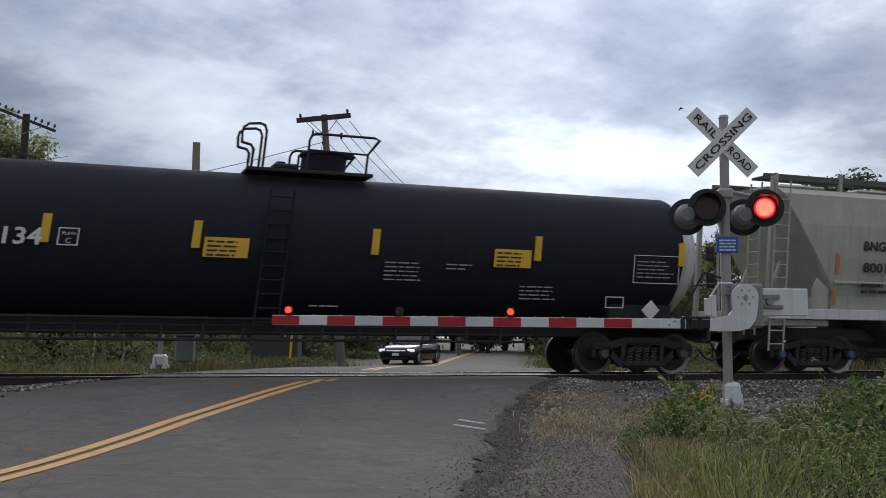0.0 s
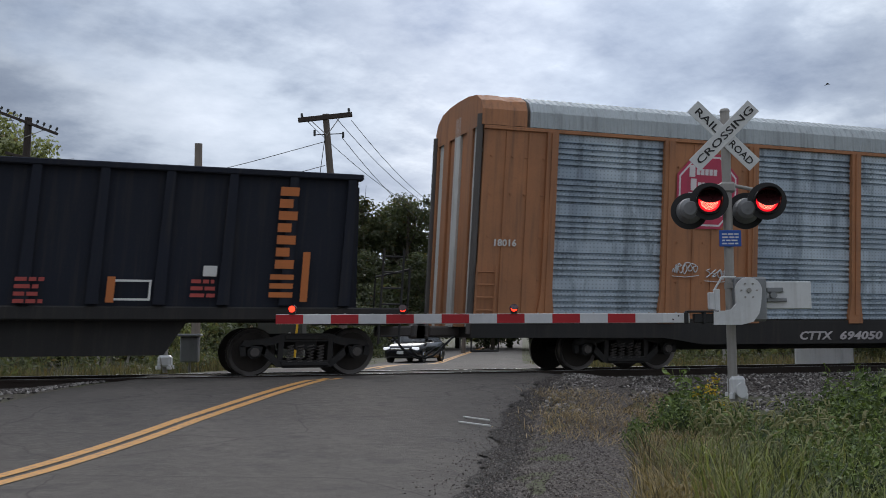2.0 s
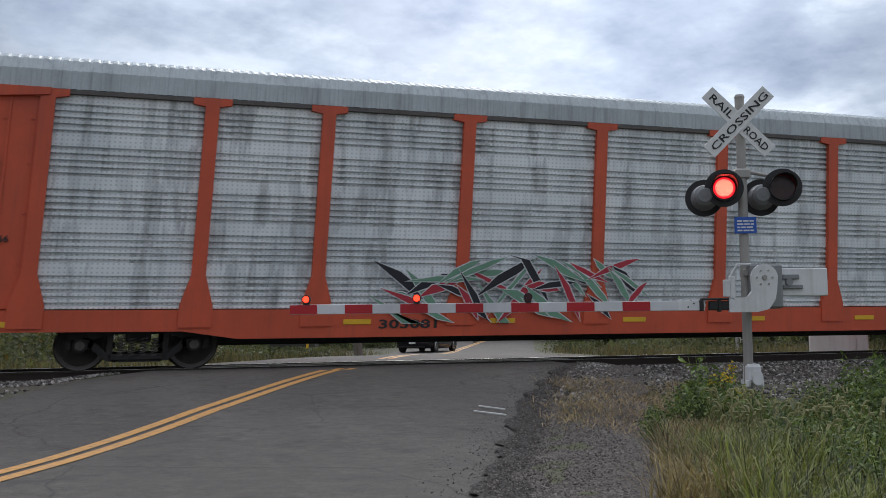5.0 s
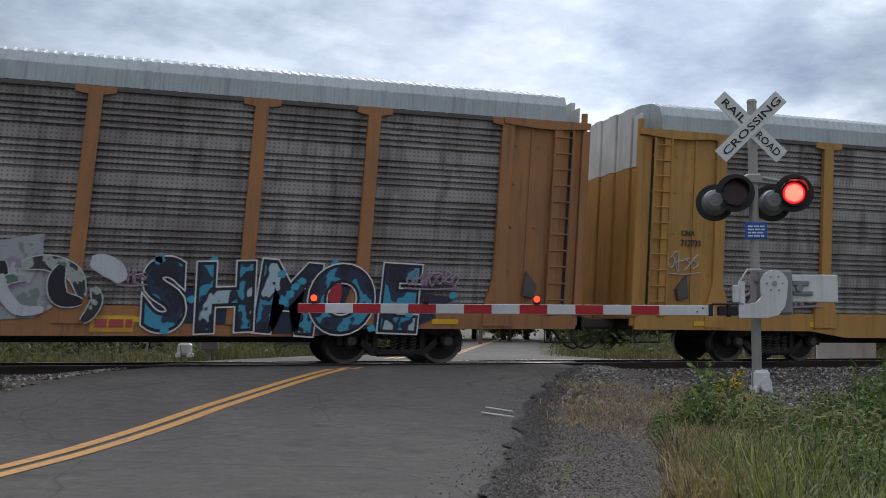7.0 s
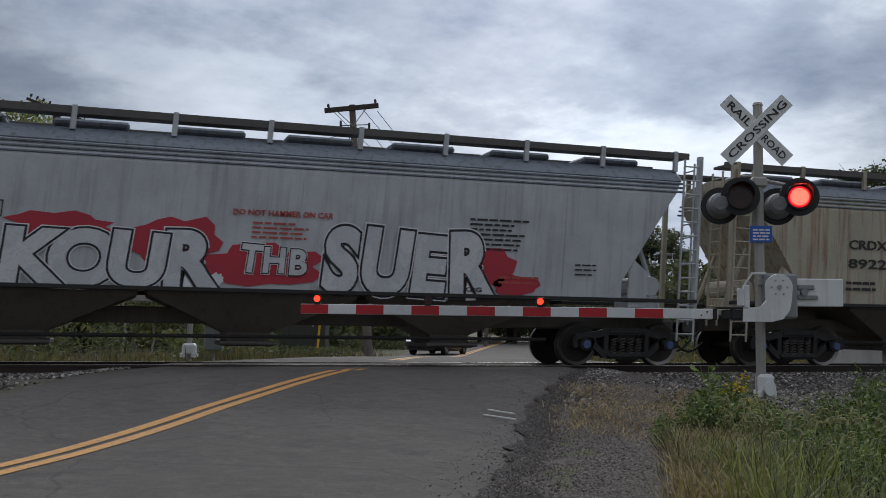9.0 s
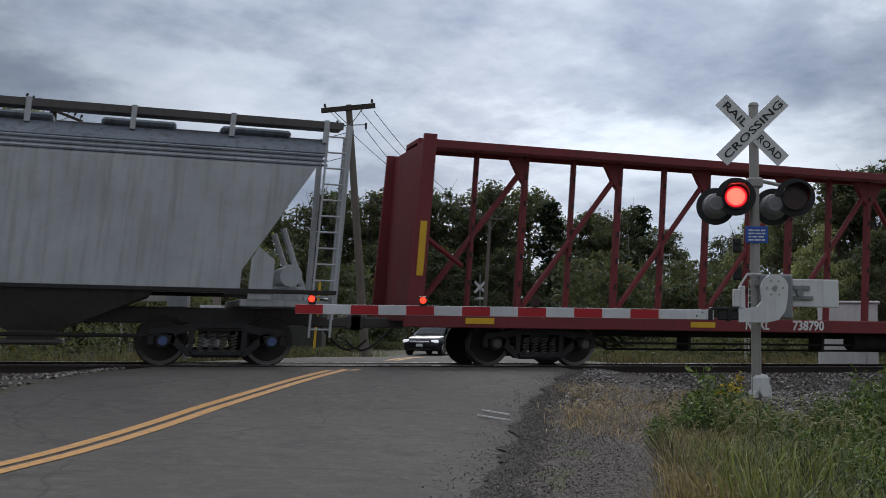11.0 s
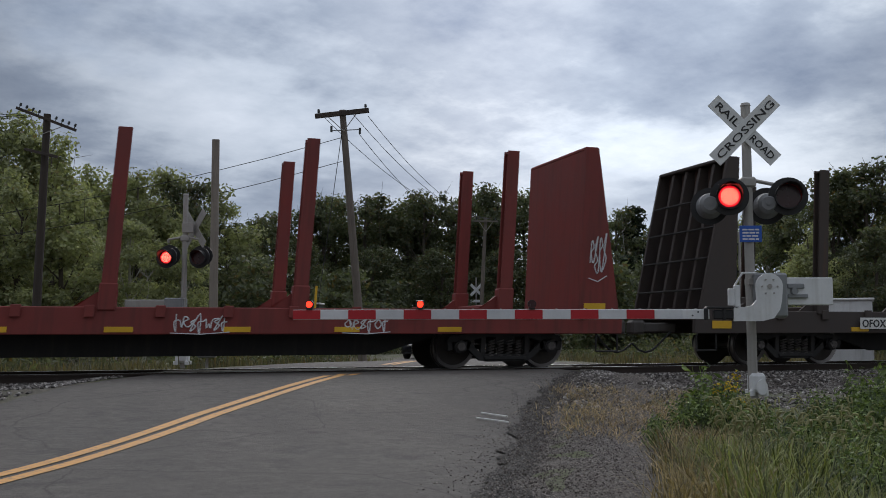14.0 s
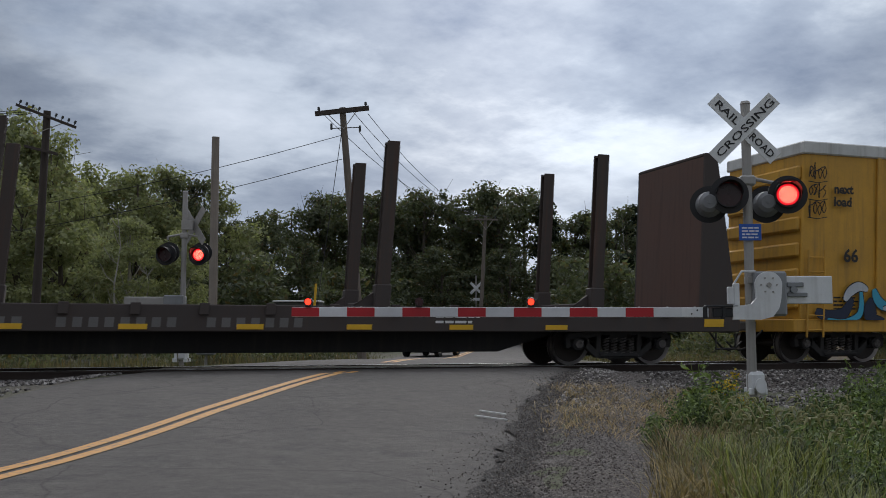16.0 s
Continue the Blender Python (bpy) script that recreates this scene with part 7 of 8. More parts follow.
    for d, which in ((0.235, "on"), (1.82, "left"), (3.41, "right")):
        bm = B()
        box(bm, -0.045, 0.045, -0.05, 0.05, 0.0, 0.035, 0.008)
        tube(bm, (0, -0.045, 0.075), (0, 0.045, 0.075), 0.062, seg=16)
        lamp = part("arm_lamp", bm, SIGNAL_BLACK, g)
        lamp.matrix_basis = pose(x1 + d, -0.27, 1.20)
        bm = B()
        tube(bm, (0, -0.052, 0.075), (0, -0.045, 0.075), 0.046, seg=16)
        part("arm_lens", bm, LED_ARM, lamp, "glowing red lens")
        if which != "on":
            # the arm lens always glows too; this added vane hides it to imitate flashing
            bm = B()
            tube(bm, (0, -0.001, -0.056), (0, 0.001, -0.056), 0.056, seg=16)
            v = part("arm_flash_vane", bm, DARK_LENS, lamp, "added dark red vane that hides the glowing lens")
            ADDED_VANES.append((v, which, Vector((0, -0.058, 0.131))))
    return g


gate(SIGNAL_AT @ pose(-0.15, 0, -0.04), "lowered crossing gate with red and white striped arm")


def far_gate():
    g = empty("crossing_gate", "white gate machine of the opposite lane beyond the track", "crossing gate", "crossing gates", m=FAR_SIGNAL)
    bm = B()
    box(bm, -0.05, 0.45, -0.25, 0.25, 1.02, 1.46, 0.03)
    part("motor_case", bm, CASE_GREY, g)
    bm = B()
    box(bm, 0.45, 1.50, -0.06, 0.04, 1.16, 1.42, 0.02)
    part("counterweight", bm, GALV, g)
    bm = B()
    box(bm, -5.6, -0.35, -0.02, 0.02, 0.95, 1.09, 0.005)
    part("gate_arm", bm, WHITE_METAL, g, "striped arm seen from behind")


far_gate()

# ---------------------------------------------------------------- poles, wires, cabinets
WOOD_GREY = paint("weathered_pole_wood", (0.17, 0.145, 0.125), 0.9, wear=0.5, dirt=(0.07, 0.055, 0.045))
WOOD_PALE = paint("bleached_pole_wood", (0.27, 0.235, 0.205), 0.9, wear=0.5, dirt=(0.13, 0.08, 0.055))
WOOD_DARK = paint("dark_pole_wood", (0.055, 0.043, 0.037), 0.9, wear=0.4)
GLASS_INS = paint("dark_insulator", (0.03, 0.035, 0.035), 0.3, wear=0.1, streaks=False)
WIRE = paint("black_cable", (0.02, 0.02, 0.022), 0.6, wear=0.1, streaks=False)


def pole(name, base, top, r0, r1, mat, label):
    p = empty(name, label, "utility pole", "poles along the railway", m=pose(*base))
    bm = B()
    d = Vector(top) - Vector(base)
    tube(bm, (0, 0, -0.3), d, r0, r1, seg=14)
    part("shaft", bm, mat, p)
    return p, d


def crossarm(p, at, half, yaw, mat, pins, tilt=0.0, brace=True, thick=0.06):
    m = Matrix.Translation(at) @ pose(0, 0, 0, 0, tilt, yaw)
    bm = B()
    box(bm, -half, half, -0.16, -0.05, -thick, thick, 0.01, m=m)
    part("crossarm", bm, mat, p)
    for s in (-1, 1) if brace else ():
        bm = B()
        tube(bm, m @ Vector((s * half * 0.55, -0.1, -0.05)), m @ Vector((0, -0.1, -0.75)), 0.018, seg=6)
        part("brace", bm, GALV, p)
    for x in pins:
        bm = B()
        tube(bm, m @ Vector((x, -0.1, 0.06)), m @ Vector((x, -0.1, 0.16)), 0.02, seg=6)
        tube(bm, m @ Vector((x, -0.1, 0.14)), m @ Vector((x, -0.1, 0.27)), 0.06, 0.045, seg=8)
        part("insulator", bm, GLASS_INS, p)


def cable(name, a, b, sag, r=0.014, label="black overhead cable between poles"):
    bm = B()
    a, b = Vector(a), Vector(b)
    pts = [a.lerp(b, i / 14) - Vector((0, 0, sag * 4 * (i / 14) * (1 - i / 14))) for i in range(15)]
    bent(bm, pts, r, 5)
    return tagged(part(name, bm, WIRE), label, "cable", "overhead cables")


p, d = pole("utility_pole", (9.55, 39.4, -0.4), (8.44, 38.73, 9.90), 0.19, 0.13, WOOD_GREY, "leaning grey wooden utility pole with crossarm and wires")
crossarm(p, d - Vector((0, 0, 0.16)), 1.12, -20, WOOD_DARK, (-0.95, 1.0), -6, thick=0.10)
bm = B()
bent(bm, [d + Vector((-0.45, 0, -0.9)), d + Vector((0.75, 0.1, -0.75))], 0.02)
for x in (-0.45, 0.75):
    tube(bm, d + Vector((x, 0, -0.95)), d + Vector((x, 0, -0.7)), 0.05, seg=8)
part("cutout_arm", bm, GLASS_INS, p)
pole("utility_pole", (3.25, 37.1, -0.4), (3.16, 36.45, 7.9), 0.17, 0.14, WOOD_PALE, "bare grey wooden pole with rusty foot")
p, d = pole("telegraph_pole", (-3.6, 45.8, -0.4), (-3.29, 44.7, 10.2), 0.2, 0.15, WOOD_DARK, "dark telegraph pole with a crossarm full of insulators")
crossarm(p, d - Vector((0, 0, 0.25)), 1.42, -20, WOOD_DARK, (-1.3, -1.0, -0.7, -0.4, 0.4, 0.7, 1.0, 1.3), 21)
crossarm(p, d - Vector((0.15, 0, 1.75)), 0.75, -20, WOOD_DARK, (), 14, False)
p, d = pole("utility_pole", (24.6, 66.0, -0.6), (24.81, 65.13, 9.0), 0.16, 0.11, WOOD_GREY, "slim distant utility pole with crossarm")
crossarm(p, d - Vector((0, 0, 0.3)), 0.9, -10, WOOD_GREY, (-0.7, 0.7))
pole("utility_pole", (60.0, 88.5, -0.6), (60.0, 88.0, 6.6), 0.14, 0.10, WOOD_GREY, "short distant pole before the trees")
HEAD = Vector((8.44, 38.73, 9.75))
for x, z in ((-0.95, 0.1), (0.4, 0.0), (1.0, -0.1)):
    cable("cable", HEAD + Vector((x, -x * 0.34, z)), (24.8 + x * 0.5, 65.1, 8.9), 1.0)
cable("cable", HEAD + Vector((0.75, 0.1, -0.8)), (24.8, 65.1, 7.6), 1.1)
cable("cable", HEAD + Vector((0, 0, -1.0)), (-30, 60, 6.0), 2.0)
cable("cable", HEAD + Vector((0, 0, -2.0)), (-30, 60, 5.0), 2.0)
for k in range(3):
    cable("cable", (-4.5 + k * 0.3, 45.0, 10.2 - k * 0.05), (-40, 58, 10.4), 0.7)
cable("guy_wire", HEAD + Vector((0, 0, -0.7)), (7.2, 38.6, -0.3), 0.0, label="steel guy wire staying the utility pole")
bm = B()
tube(bm, (7.22, 38.62, -0.3), (7.42, 38.63, 2.6), 0.05, seg=8)
tagged(part("guy_guard", bm, REFLECTOR), "yellow plastic guard on the guy wire", "guy guard")


def far_crossbuck(x, y, z, size):
    s = empty("crossing_sign", "small distant white crossbuck sign on a post", "railway sign", "distant crossbucks", m=pose(x, y, 0, 0, 0, -19))
    bm = B()
    tube(bm, (0, 0, -1), (0, 0, z + 1.2 * size), 0.07, seg=8)
    part("post", bm, GALV, s)
    for a in (45, -45):
        bm = B()
        box(bm, -0.75 * size, 0.75 * size, -0.03, 0.0, -0.13 * size, 0.13 * size, 0.004, m=pose(0, -0.09 + a * 0.0004, z, 0, a, 0))
        part("crossbuck_blade", bm, SIGN_WHITE, s)
    bm = B()
    box(bm, -0.55 * size, 0.55 * size, -0.1, -0.06, z - 1.2 * size, z - 0.95 * size, 0.01)
    part("plaque", bm, SIGN_WHITE, s)


far_crossbuck(29.0, 78.5, 4.35, 0.9)
far_crossbuck(37.2, 72.0, 4.48, 1.05)


def signal_mast(x, y, top, heads, label):
    s = empty("signal_mast", label, "railway signal", "railway block signals", m=pose(x, y, -0.5, 0, 0, -30))
    bm = B()
    tube(bm, (0, 0, 0), (0, 0, top), 0.07, seg=10)
    part("post", bm, GALV, s)
    ladder(s, 0.35, 0.0, 0.3, top - 0.3, WHITE_METAL, 0.42, int(top / 0.35))
    for z in (top - 0.4, top - 1.6):
        bm = B()
        bent(bm, [(0.15, -0.3, z), (0.75, -0.3, z), (0.75, 0.3, z)], 0.02)
        part("guard_rail", bm, WHITE_METAL, s)
    for z in heads:
        bm = B()
        box(bm, -0.55, -0.15, -0.15, 0.15, z - 0.35, z + 0.35, 0.05)
        for k in (-0.17, 0.17):
            tube(bm, (-0.35, -0.35, z + k), (-0.35, -0.14, z + k), 0.11, seg=12)
        box(bm, -0.2, 0.0, -0.05, 0.05, z - 0.05, z + 0.05)
        part("signal_head", bm, SIGNAL_BLACK, s, "black signal head")


signal_mast(27.85, 39.2, 6.0, (5.4, 4.1, 2.8), "ladder signal mast with three black heads")
signal_mast(39.4, 66.0, 7.6, (6.8, 5.2), "distant ladder signal mast with black heads")


def cabinet(name, x, y, yaw, w, d, h, label, z=-0.5, legs=False, mat=None, top=None):
    c = empty(name, label, "equipment cabinet", m=pose(x, y, z, 0, 0, yaw))
    mat = mat or WHITE_METAL
    bm = B()
    box(bm, -w / 2, w / 2, -d / 2, d / 2, 0.0 if not legs else h - 0.62, h, 0.03)
    part("body", bm, mat, c)
    bm = B()
    box(bm, -w / 2 - 0.06, w / 2 + 0.06, -d / 2 - 0.06, d / 2 + 0.06, h, h + 0.07, 0.02)
    part("roof", bm, top or mat, c)
    if legs:
        bm = B()
        tube(bm, (0, 0, 0), (0, 0, h - 0.6), 0.035, seg=8)
        part("post", bm, GALV, c)
    else:
        bm = B()
        box(bm, -w * 0.3, w * 0.3, -d / 2 - 0.02, -d / 2, 0.15, h - 0.1, 0.008)
        door = part("door", bm, mat, c)
        bm = B()
        box(bm, w * 0.2, w * 0.24, -d / 2 - 0.06, -d / 2 - 0.02, h * 0.5, h * 0.58, 0.01)
        part("handle", bm, GALV, door)
    return c


cabinet("signal_bungalow", 20.3, 23.6, -42, 1.6, 1.5, 2.15, "white signal equipment house beside the track")
cabinet("relay_box", 2.0, 24.35, -12, 0.44, 0.3, 1.08, "grey relay box on a post beside the track", -0.32, True, CASE_GREY)
cabinet("utility_shed", 7.4, 42.5, -20, 1.95, 1.2, 2.45, "low dark equipment shed with white roof among weeds", -0.5, False, GREEN_BLACK, WHITE_METAL)

# ---------------------------------------------------------------- the waiting car
CAR_PAINT = paint("black_car_paint", (0.012, 0.013, 0.017), 0.18, 0.3, wear=0.03, streaks=False)
RUBBER = paint("tyre_rubber", (0.018, 0.018, 0.018), 0.85, wear=0.2, streaks=False)
CHROME = paint("chrome_trim", (0.7, 0.7, 0.72), 0.2, 1.0, wear=0.03, streaks=False)
CAR_GLASS = paint("dark_car_glass", (0.02, 0.024, 0.028), 0.05, wear=0.0, streaks=False)
HEADLIGHT = glowing("headlight", (0.9, 0.93, 1.0), 0.5)


def sedan(m):
    c = empty("car", "black sedan waiting at the crossing with headlights on", "car", m=m)
    st = []             # local x: across, -y: forward
    for y, w, zb, zt in ((-2.25, 0.62, 0.35, 0.62), (-2.15, 0.80, 0.25, 0.74), (-1.6, 0.88, 0.20, 0.86), (-0.9, 0.89, 0.18, 0.95), (0.5, 0.89, 0.18, 0.98),
                         (1.6, 0.88, 0.20, 1.0), (2.1, 0.82, 0.28, 0.95), (2.25, 0.66, 0.36, 0.8)):
        st.append([(-w, y, zb), (-w - 0.01, y, (zb + zt) / 2), (-w + 0.05, y, zt - 0.05), (-w + 0.2, y, zt), (w - 0.2, y, zt), (w - 0.05, y, zt - 0.05), (w + 0.01, y, (zb + zt) / 2), (w, y, zb)])
    part("body", loft(st), CAR_PAINT, c, smooth=True)
    st = []
    for y, w, z in ((-0.95, 0.74, 0.95), (-0.15, 0.60, 1.40), (0.2, 0.58, 1.44), (0.9, 0.58, 1.42), (1.75, 0.70, 0.98)):
        st.append([(-w, y, z), (w, y, z), (w + 0.10, y, 0.93), (-w - 0.10, y, 0.93)])
    part("cabin", loft(st), CAR_PAINT, c)
    bm = B()
    bm.faces.new([bm.verts.new(v) for v in ((-0.70, -0.93, 0.985), (0.70, -0.93, 0.985), (0.56, -0.20, 1.385), (-0.56, -0.20, 1.385))])
    bmesh.ops.solidify(bm, geom=bm.faces[:], thickness=-0.012)
    part("windscreen", bm, CAR_GLASS, c)
    for s in (-1, 1):
        bm = B()
        box(bm, s * 0.70 - 0.17, s * 0.70 + 0.17, -2.2, -2.0, 0.60, 0.74, 0.04)
        part("headlight", bm, HEADLIGHT, c)
        bm = B()
        box(bm, s * 0.95 - 0.1, s * 0.95 + 0.1, -0.75, -0.6, 0.96, 1.1, 0.03)
        part("wing_mirror", bm, CAR_PAINT, c)
        bm = B()
        bm.faces.new([bm.verts.new(v) for v in ((s * 0.835, -0.75, 0.99), (s * 0.835, 1.45, 0.99), (s * 0.665, 0.85, 1.37), (s * 0.665, -0.1, 1.36))])
        bmesh.ops.solidify(bm, geom=bm.faces[:], thickness=0.012)
        part("side_window", bm, CAR_GLASS, c)
        for y in (-1.4, 1.35):
            bm = B()
            tube(bm, (s * 0.70, y, 0.32), (s * 0.90, y, 0.32), 0.32, seg=24)
            w = part("tyre", bm, RUBBER, c)
            bm = B()
            tube(bm, (s * 0.89, y, 0.32), (s * 0.915, y, 0.32), 0.21, 0.17, seg=16)
            part("rim", bm, CHROME, w)
    bm = B()
    box(bm, -0.48, 0.48, -2.27, -2.2, 0.60, 0.68, 0.02)
    part("grille", bm, CHROME, c)
    bm = B()
    box(bm, -0.16, 0.16, -2.29, -2.25, 0.42, 0.55, 0.006)
    part("plate", bm, SIGN_WHITE, c)
    bm = B()
    box(bm, -0.6, 0.6, -2.24, -2.16, 0.24, 0.36, 0.02)
    part("air_intake", bm, RUBBER, c)


sedan(pose(14.45, 45.3, road_z(45.3), 0, 0, -37))

# ---------------------------------------------------------------- trees, weeds, stones


def leafy(name, dark, light, rough=0.6, brown=0.0, skew=1.0, thinness=0.42):
    def build(n, co, bsdf):
        r = n.add("ShaderNodeNewGeometry").outputs["Random Per Island"]
        ob = n.add("ShaderNodeObjectInfo").outputs["Random"]
        patch = n.noise(co, 0.5, 3, 0.6)
        c = n.mix(n.math("POWER", r, skew), dark, light)
        c = n.mix(n.math("MULTIPLY", n.ramp(patch, (0.45, 0.0), (0.68, 1.0)), 0.5), c, [v * 1.4 for v in light])
        c = n.mix(n.math("MULTIPLY", ob, 0.30), c, [v * 0.55 for v in dark])
        if brown:
            c = n.mix(n.math("MULTIPLY", n.ramp(r, (1 - brown, 0.0), (1.0, 1.0)), 0.8), c, (0.12, 0.07, 0.025))
        n.tree.links.new(c, bsdf.inputs["Base Color"])
        bsdf.inputs["Roughness"].default_value = rough
        # thin blades let light through
        thin = n.add("ShaderNodeBsdfTranslucent", {"Color": n.mix(1.0, c, (1.25, 1.3, 0.8), "MULTIPLY")})
        both = n.add("ShaderNodeMixShader", {0: thinness, 1: bsdf.outputs[0], 2: thin.outputs[0]})
        n.add("ShaderNodeOutputMaterial", {0: both.outputs[0]}).is_active_output = True
    return material(name, build)


LEAF = leafy("tree_leaves", (0.050, 0.062, 0.036), (0.135, 0.152, 0.080), brown=0.16)
LEAF_FRESH = leafy("yellow_green_leaves", (0.150, 0.170, 0.095), (0.370, 0.385, 0.200), brown=0.1)
DULL_GRASS = leafy("dull_dry_grass", (0.040, 0.040, 0.022), (0.17, 0.145, 0.082), brown=0.25)
BRUSH = leafy("dull_brush", (0.045, 0.055, 0.028), (0.16, 0.175, 0.085), brown=0.18)
NEEDLES = leafy("dark_needles", (0.010, 0.018, 0.010), (0.028, 0.042, 0.020))
WEED = leafy("weed_leaves", (0.016, 0.034, 0.012), (0.27, 0.36, 0.105), brown=0.05, skew=1.2, thinness=0.3)
GRASS = leafy("fresh_grass", (0.014, 0.026, 0.008), (0.42, 0.46, 0.14), brown=0.12, skew=1.35, thinness=0.3)
DRY_STALK = leafy("tan_dry_stalks", (0.050, 0.042, 0.018), (0.44, 0.33, 0.16), skew=1.6, thinness=0.25)
STRAW = leafy("dry_straw", (0.16, 0.105, 0.060), (0.56, 0.42, 0.27))
SEED = leafy("pale_seed_heads", (0.24, 0.24, 0.12), (0.46, 0.43, 0.25))
FLOWER = paint("yellow_flowers", (0.62, 0.42, 0.015), 0.7, wear=0.1, streaks=False)
BARK = paint("tree_bark", (0.085, 0.07, 0.055), 0.95, wear=0.5)
BARK_PALE = paint("pale_bark", (0.36, 0.34, 0.30), 0.9, wear=0.4)


def cards(centres, normals, sizes, rng, aspect=0.6, droop=None):
    """Leaf blades: a bent pair of triangles each, turned at random about its normal."""
    n = len(centres)
    ref = rng.normal(size=(n, 3))
    u = np.cross(normals, ref)
    u /= np.linalg.norm(u, axis=1)[:, None] + 1e-9
    v = np.cross(normals, u)
    s = sizes[:, None]
    tip = centres + u * s
    root = centres - u * s
    a = centres + v * s * aspect + normals * s * 0.15
    b = centres - v * s * aspect + normals * s * 0.15
    verts = np.stack([root, a, tip, b], 1).reshape(-1, 3)
    faces = [(4 * i, 4 * i + 1, 4 * i + 2, 4 * i + 3) for i in range(n)]
    return verts, faces


def cloud_mesh(name, verts, faces, mat):
    me = bpy.data.meshes.new(name)
    me.from_pydata([tuple(v) for v in verts], [], faces)
    me.materials.append(mat)
    return me


def make_tree(seed, mat, label, bark=None, conifer=False, dead_tips=False):
    """A tree one unit of height tall times ten: trunk, limbs and a crown of leaf clumps with gaps."""
    rng = np.random.default_rng(seed)
    t = empty("tree", label, "tree", "trees behind the railway")
    bm = B()
    H = 10.0
    lean = rng.normal(size=2) * 0.25
    tube(bm, (0, 0, -0.3), (lean[0] * 0.5, lean[1] * 0.5, H * 0.45), 0.20, 0.13, seg=8)
    tube(bm, (lean[0] * 0.5, lean[1] * 0.5, H * 0.45), (lean[0], lean[1], H * 0.92), 0.13, 0.03, seg=7)
    clumps = []
    if conifer:
        for k in range(16):
            z = H * (0.15 + 0.85 * k / 16)
            for j in range(5):
                a = rng.uniform(0, 6.28)
                r = (1 - k / 16) * 2.0 * rng.uniform(0.5, 1.0) + 0.1
                clumps.append((r * math.cos(a), r * math.sin(a), z - r * 0.25, 0.42))
    else:
        k = 62
        for i in range(k):
            z = H * rng.uniform(0.10, 0.93)
            wide = 2.5 * math.sin(math.pi * min(1, (z / H) ** 0.8 * 0.98)) + 0.5
            a = rng.uniform(0, 6.28)
            r = wide * math.sqrt(rng.uniform(0.05, 1.0))
            p = (lean[0] * z / H + r * math.cos(a), lean[1] * z / H + r * math.sin(a), z + rng.normal() * 0.3)
            clumps.append((*p, rng.uniform(0.45, 1.05)))
            if i % 3 == 0:
                z0 = max(H * 0.15, z - r * 0.9 - 0.8)
                tube(bm, (lean[0] * z0 / H, lean[1] * z0 / H, z0), p, 0.055, 0.015, seg=5)
                q = Vector(p) + Vector(rng.normal(size=3)) * 0.7 + Vector((0, 0, 0.5))
                tube(bm, p, q, 0.018, 0.006, seg=4)
        if dead_tips:
            for i in range(16):
                a = rng.uniform(0, 6.28)
                p = Vector((math.cos(a) * rng.uniform(0, 1.6), math.sin(a) * rng.uniform(0, 1.6), H * rng.uniform(0.72, 0.86)))
                tube(bm, p, p + Vector((math.cos(a) * 0.5, math.sin(a) * 0.5, rng.uniform(0.9, 1.9))), 0.025, 0.006, seg=4)
    part("trunk", bm, bark or BARK, t)
    cs, ns, ss = [], [], []
    for x, y, z, r in clumps:
        n = int(150 * (r / 0.7) ** 2)
        d = rng.normal(size=(n, 3))
        d /= np.linalg.norm(d, axis=1)[:, None]
        rad = r * rng.uniform(0.25, 1.15, size=(n, 1)) * (1.0, 1.0, 0.72)
        cs.append(np.array((x, y, z)) + d * rad)
        nn = d * 0.6 + rng.normal(size=(n, 3)) * 0.6 + (0, 0, 0.5)
        ns.append(nn / np.linalg.norm(nn, axis=1)[:, None])
        ss.append(rng.uniform(0.06, 0.17, size=n))
    v, f = cards(np.concatenate(cs), np.concatenate(ns), np.concatenate(ss), rng)
    crown = new("crown", cloud_mesh("crown", v, f, mat))
    crown.parent = t
    return t


LIB = [make_tree(11, LEAF, "dark green leafy tree in the wood"), make_tree(12, LEAF, "dark green leafy tree in the wood"),
       make_tree(13, LEAF, "dark green leafy tree with bare twigs at the top", dead_tips=True),
       make_tree(14, LEAF_FRESH, "yellow-green young tree with pale bark", BARK_PALE), make_tree(15, LEAF_FRESH, "yellow-green young tree at the wood edge"),
       make_tree(16, NEEDLES, "dark conifer among the leafy trees", conifer=True)]

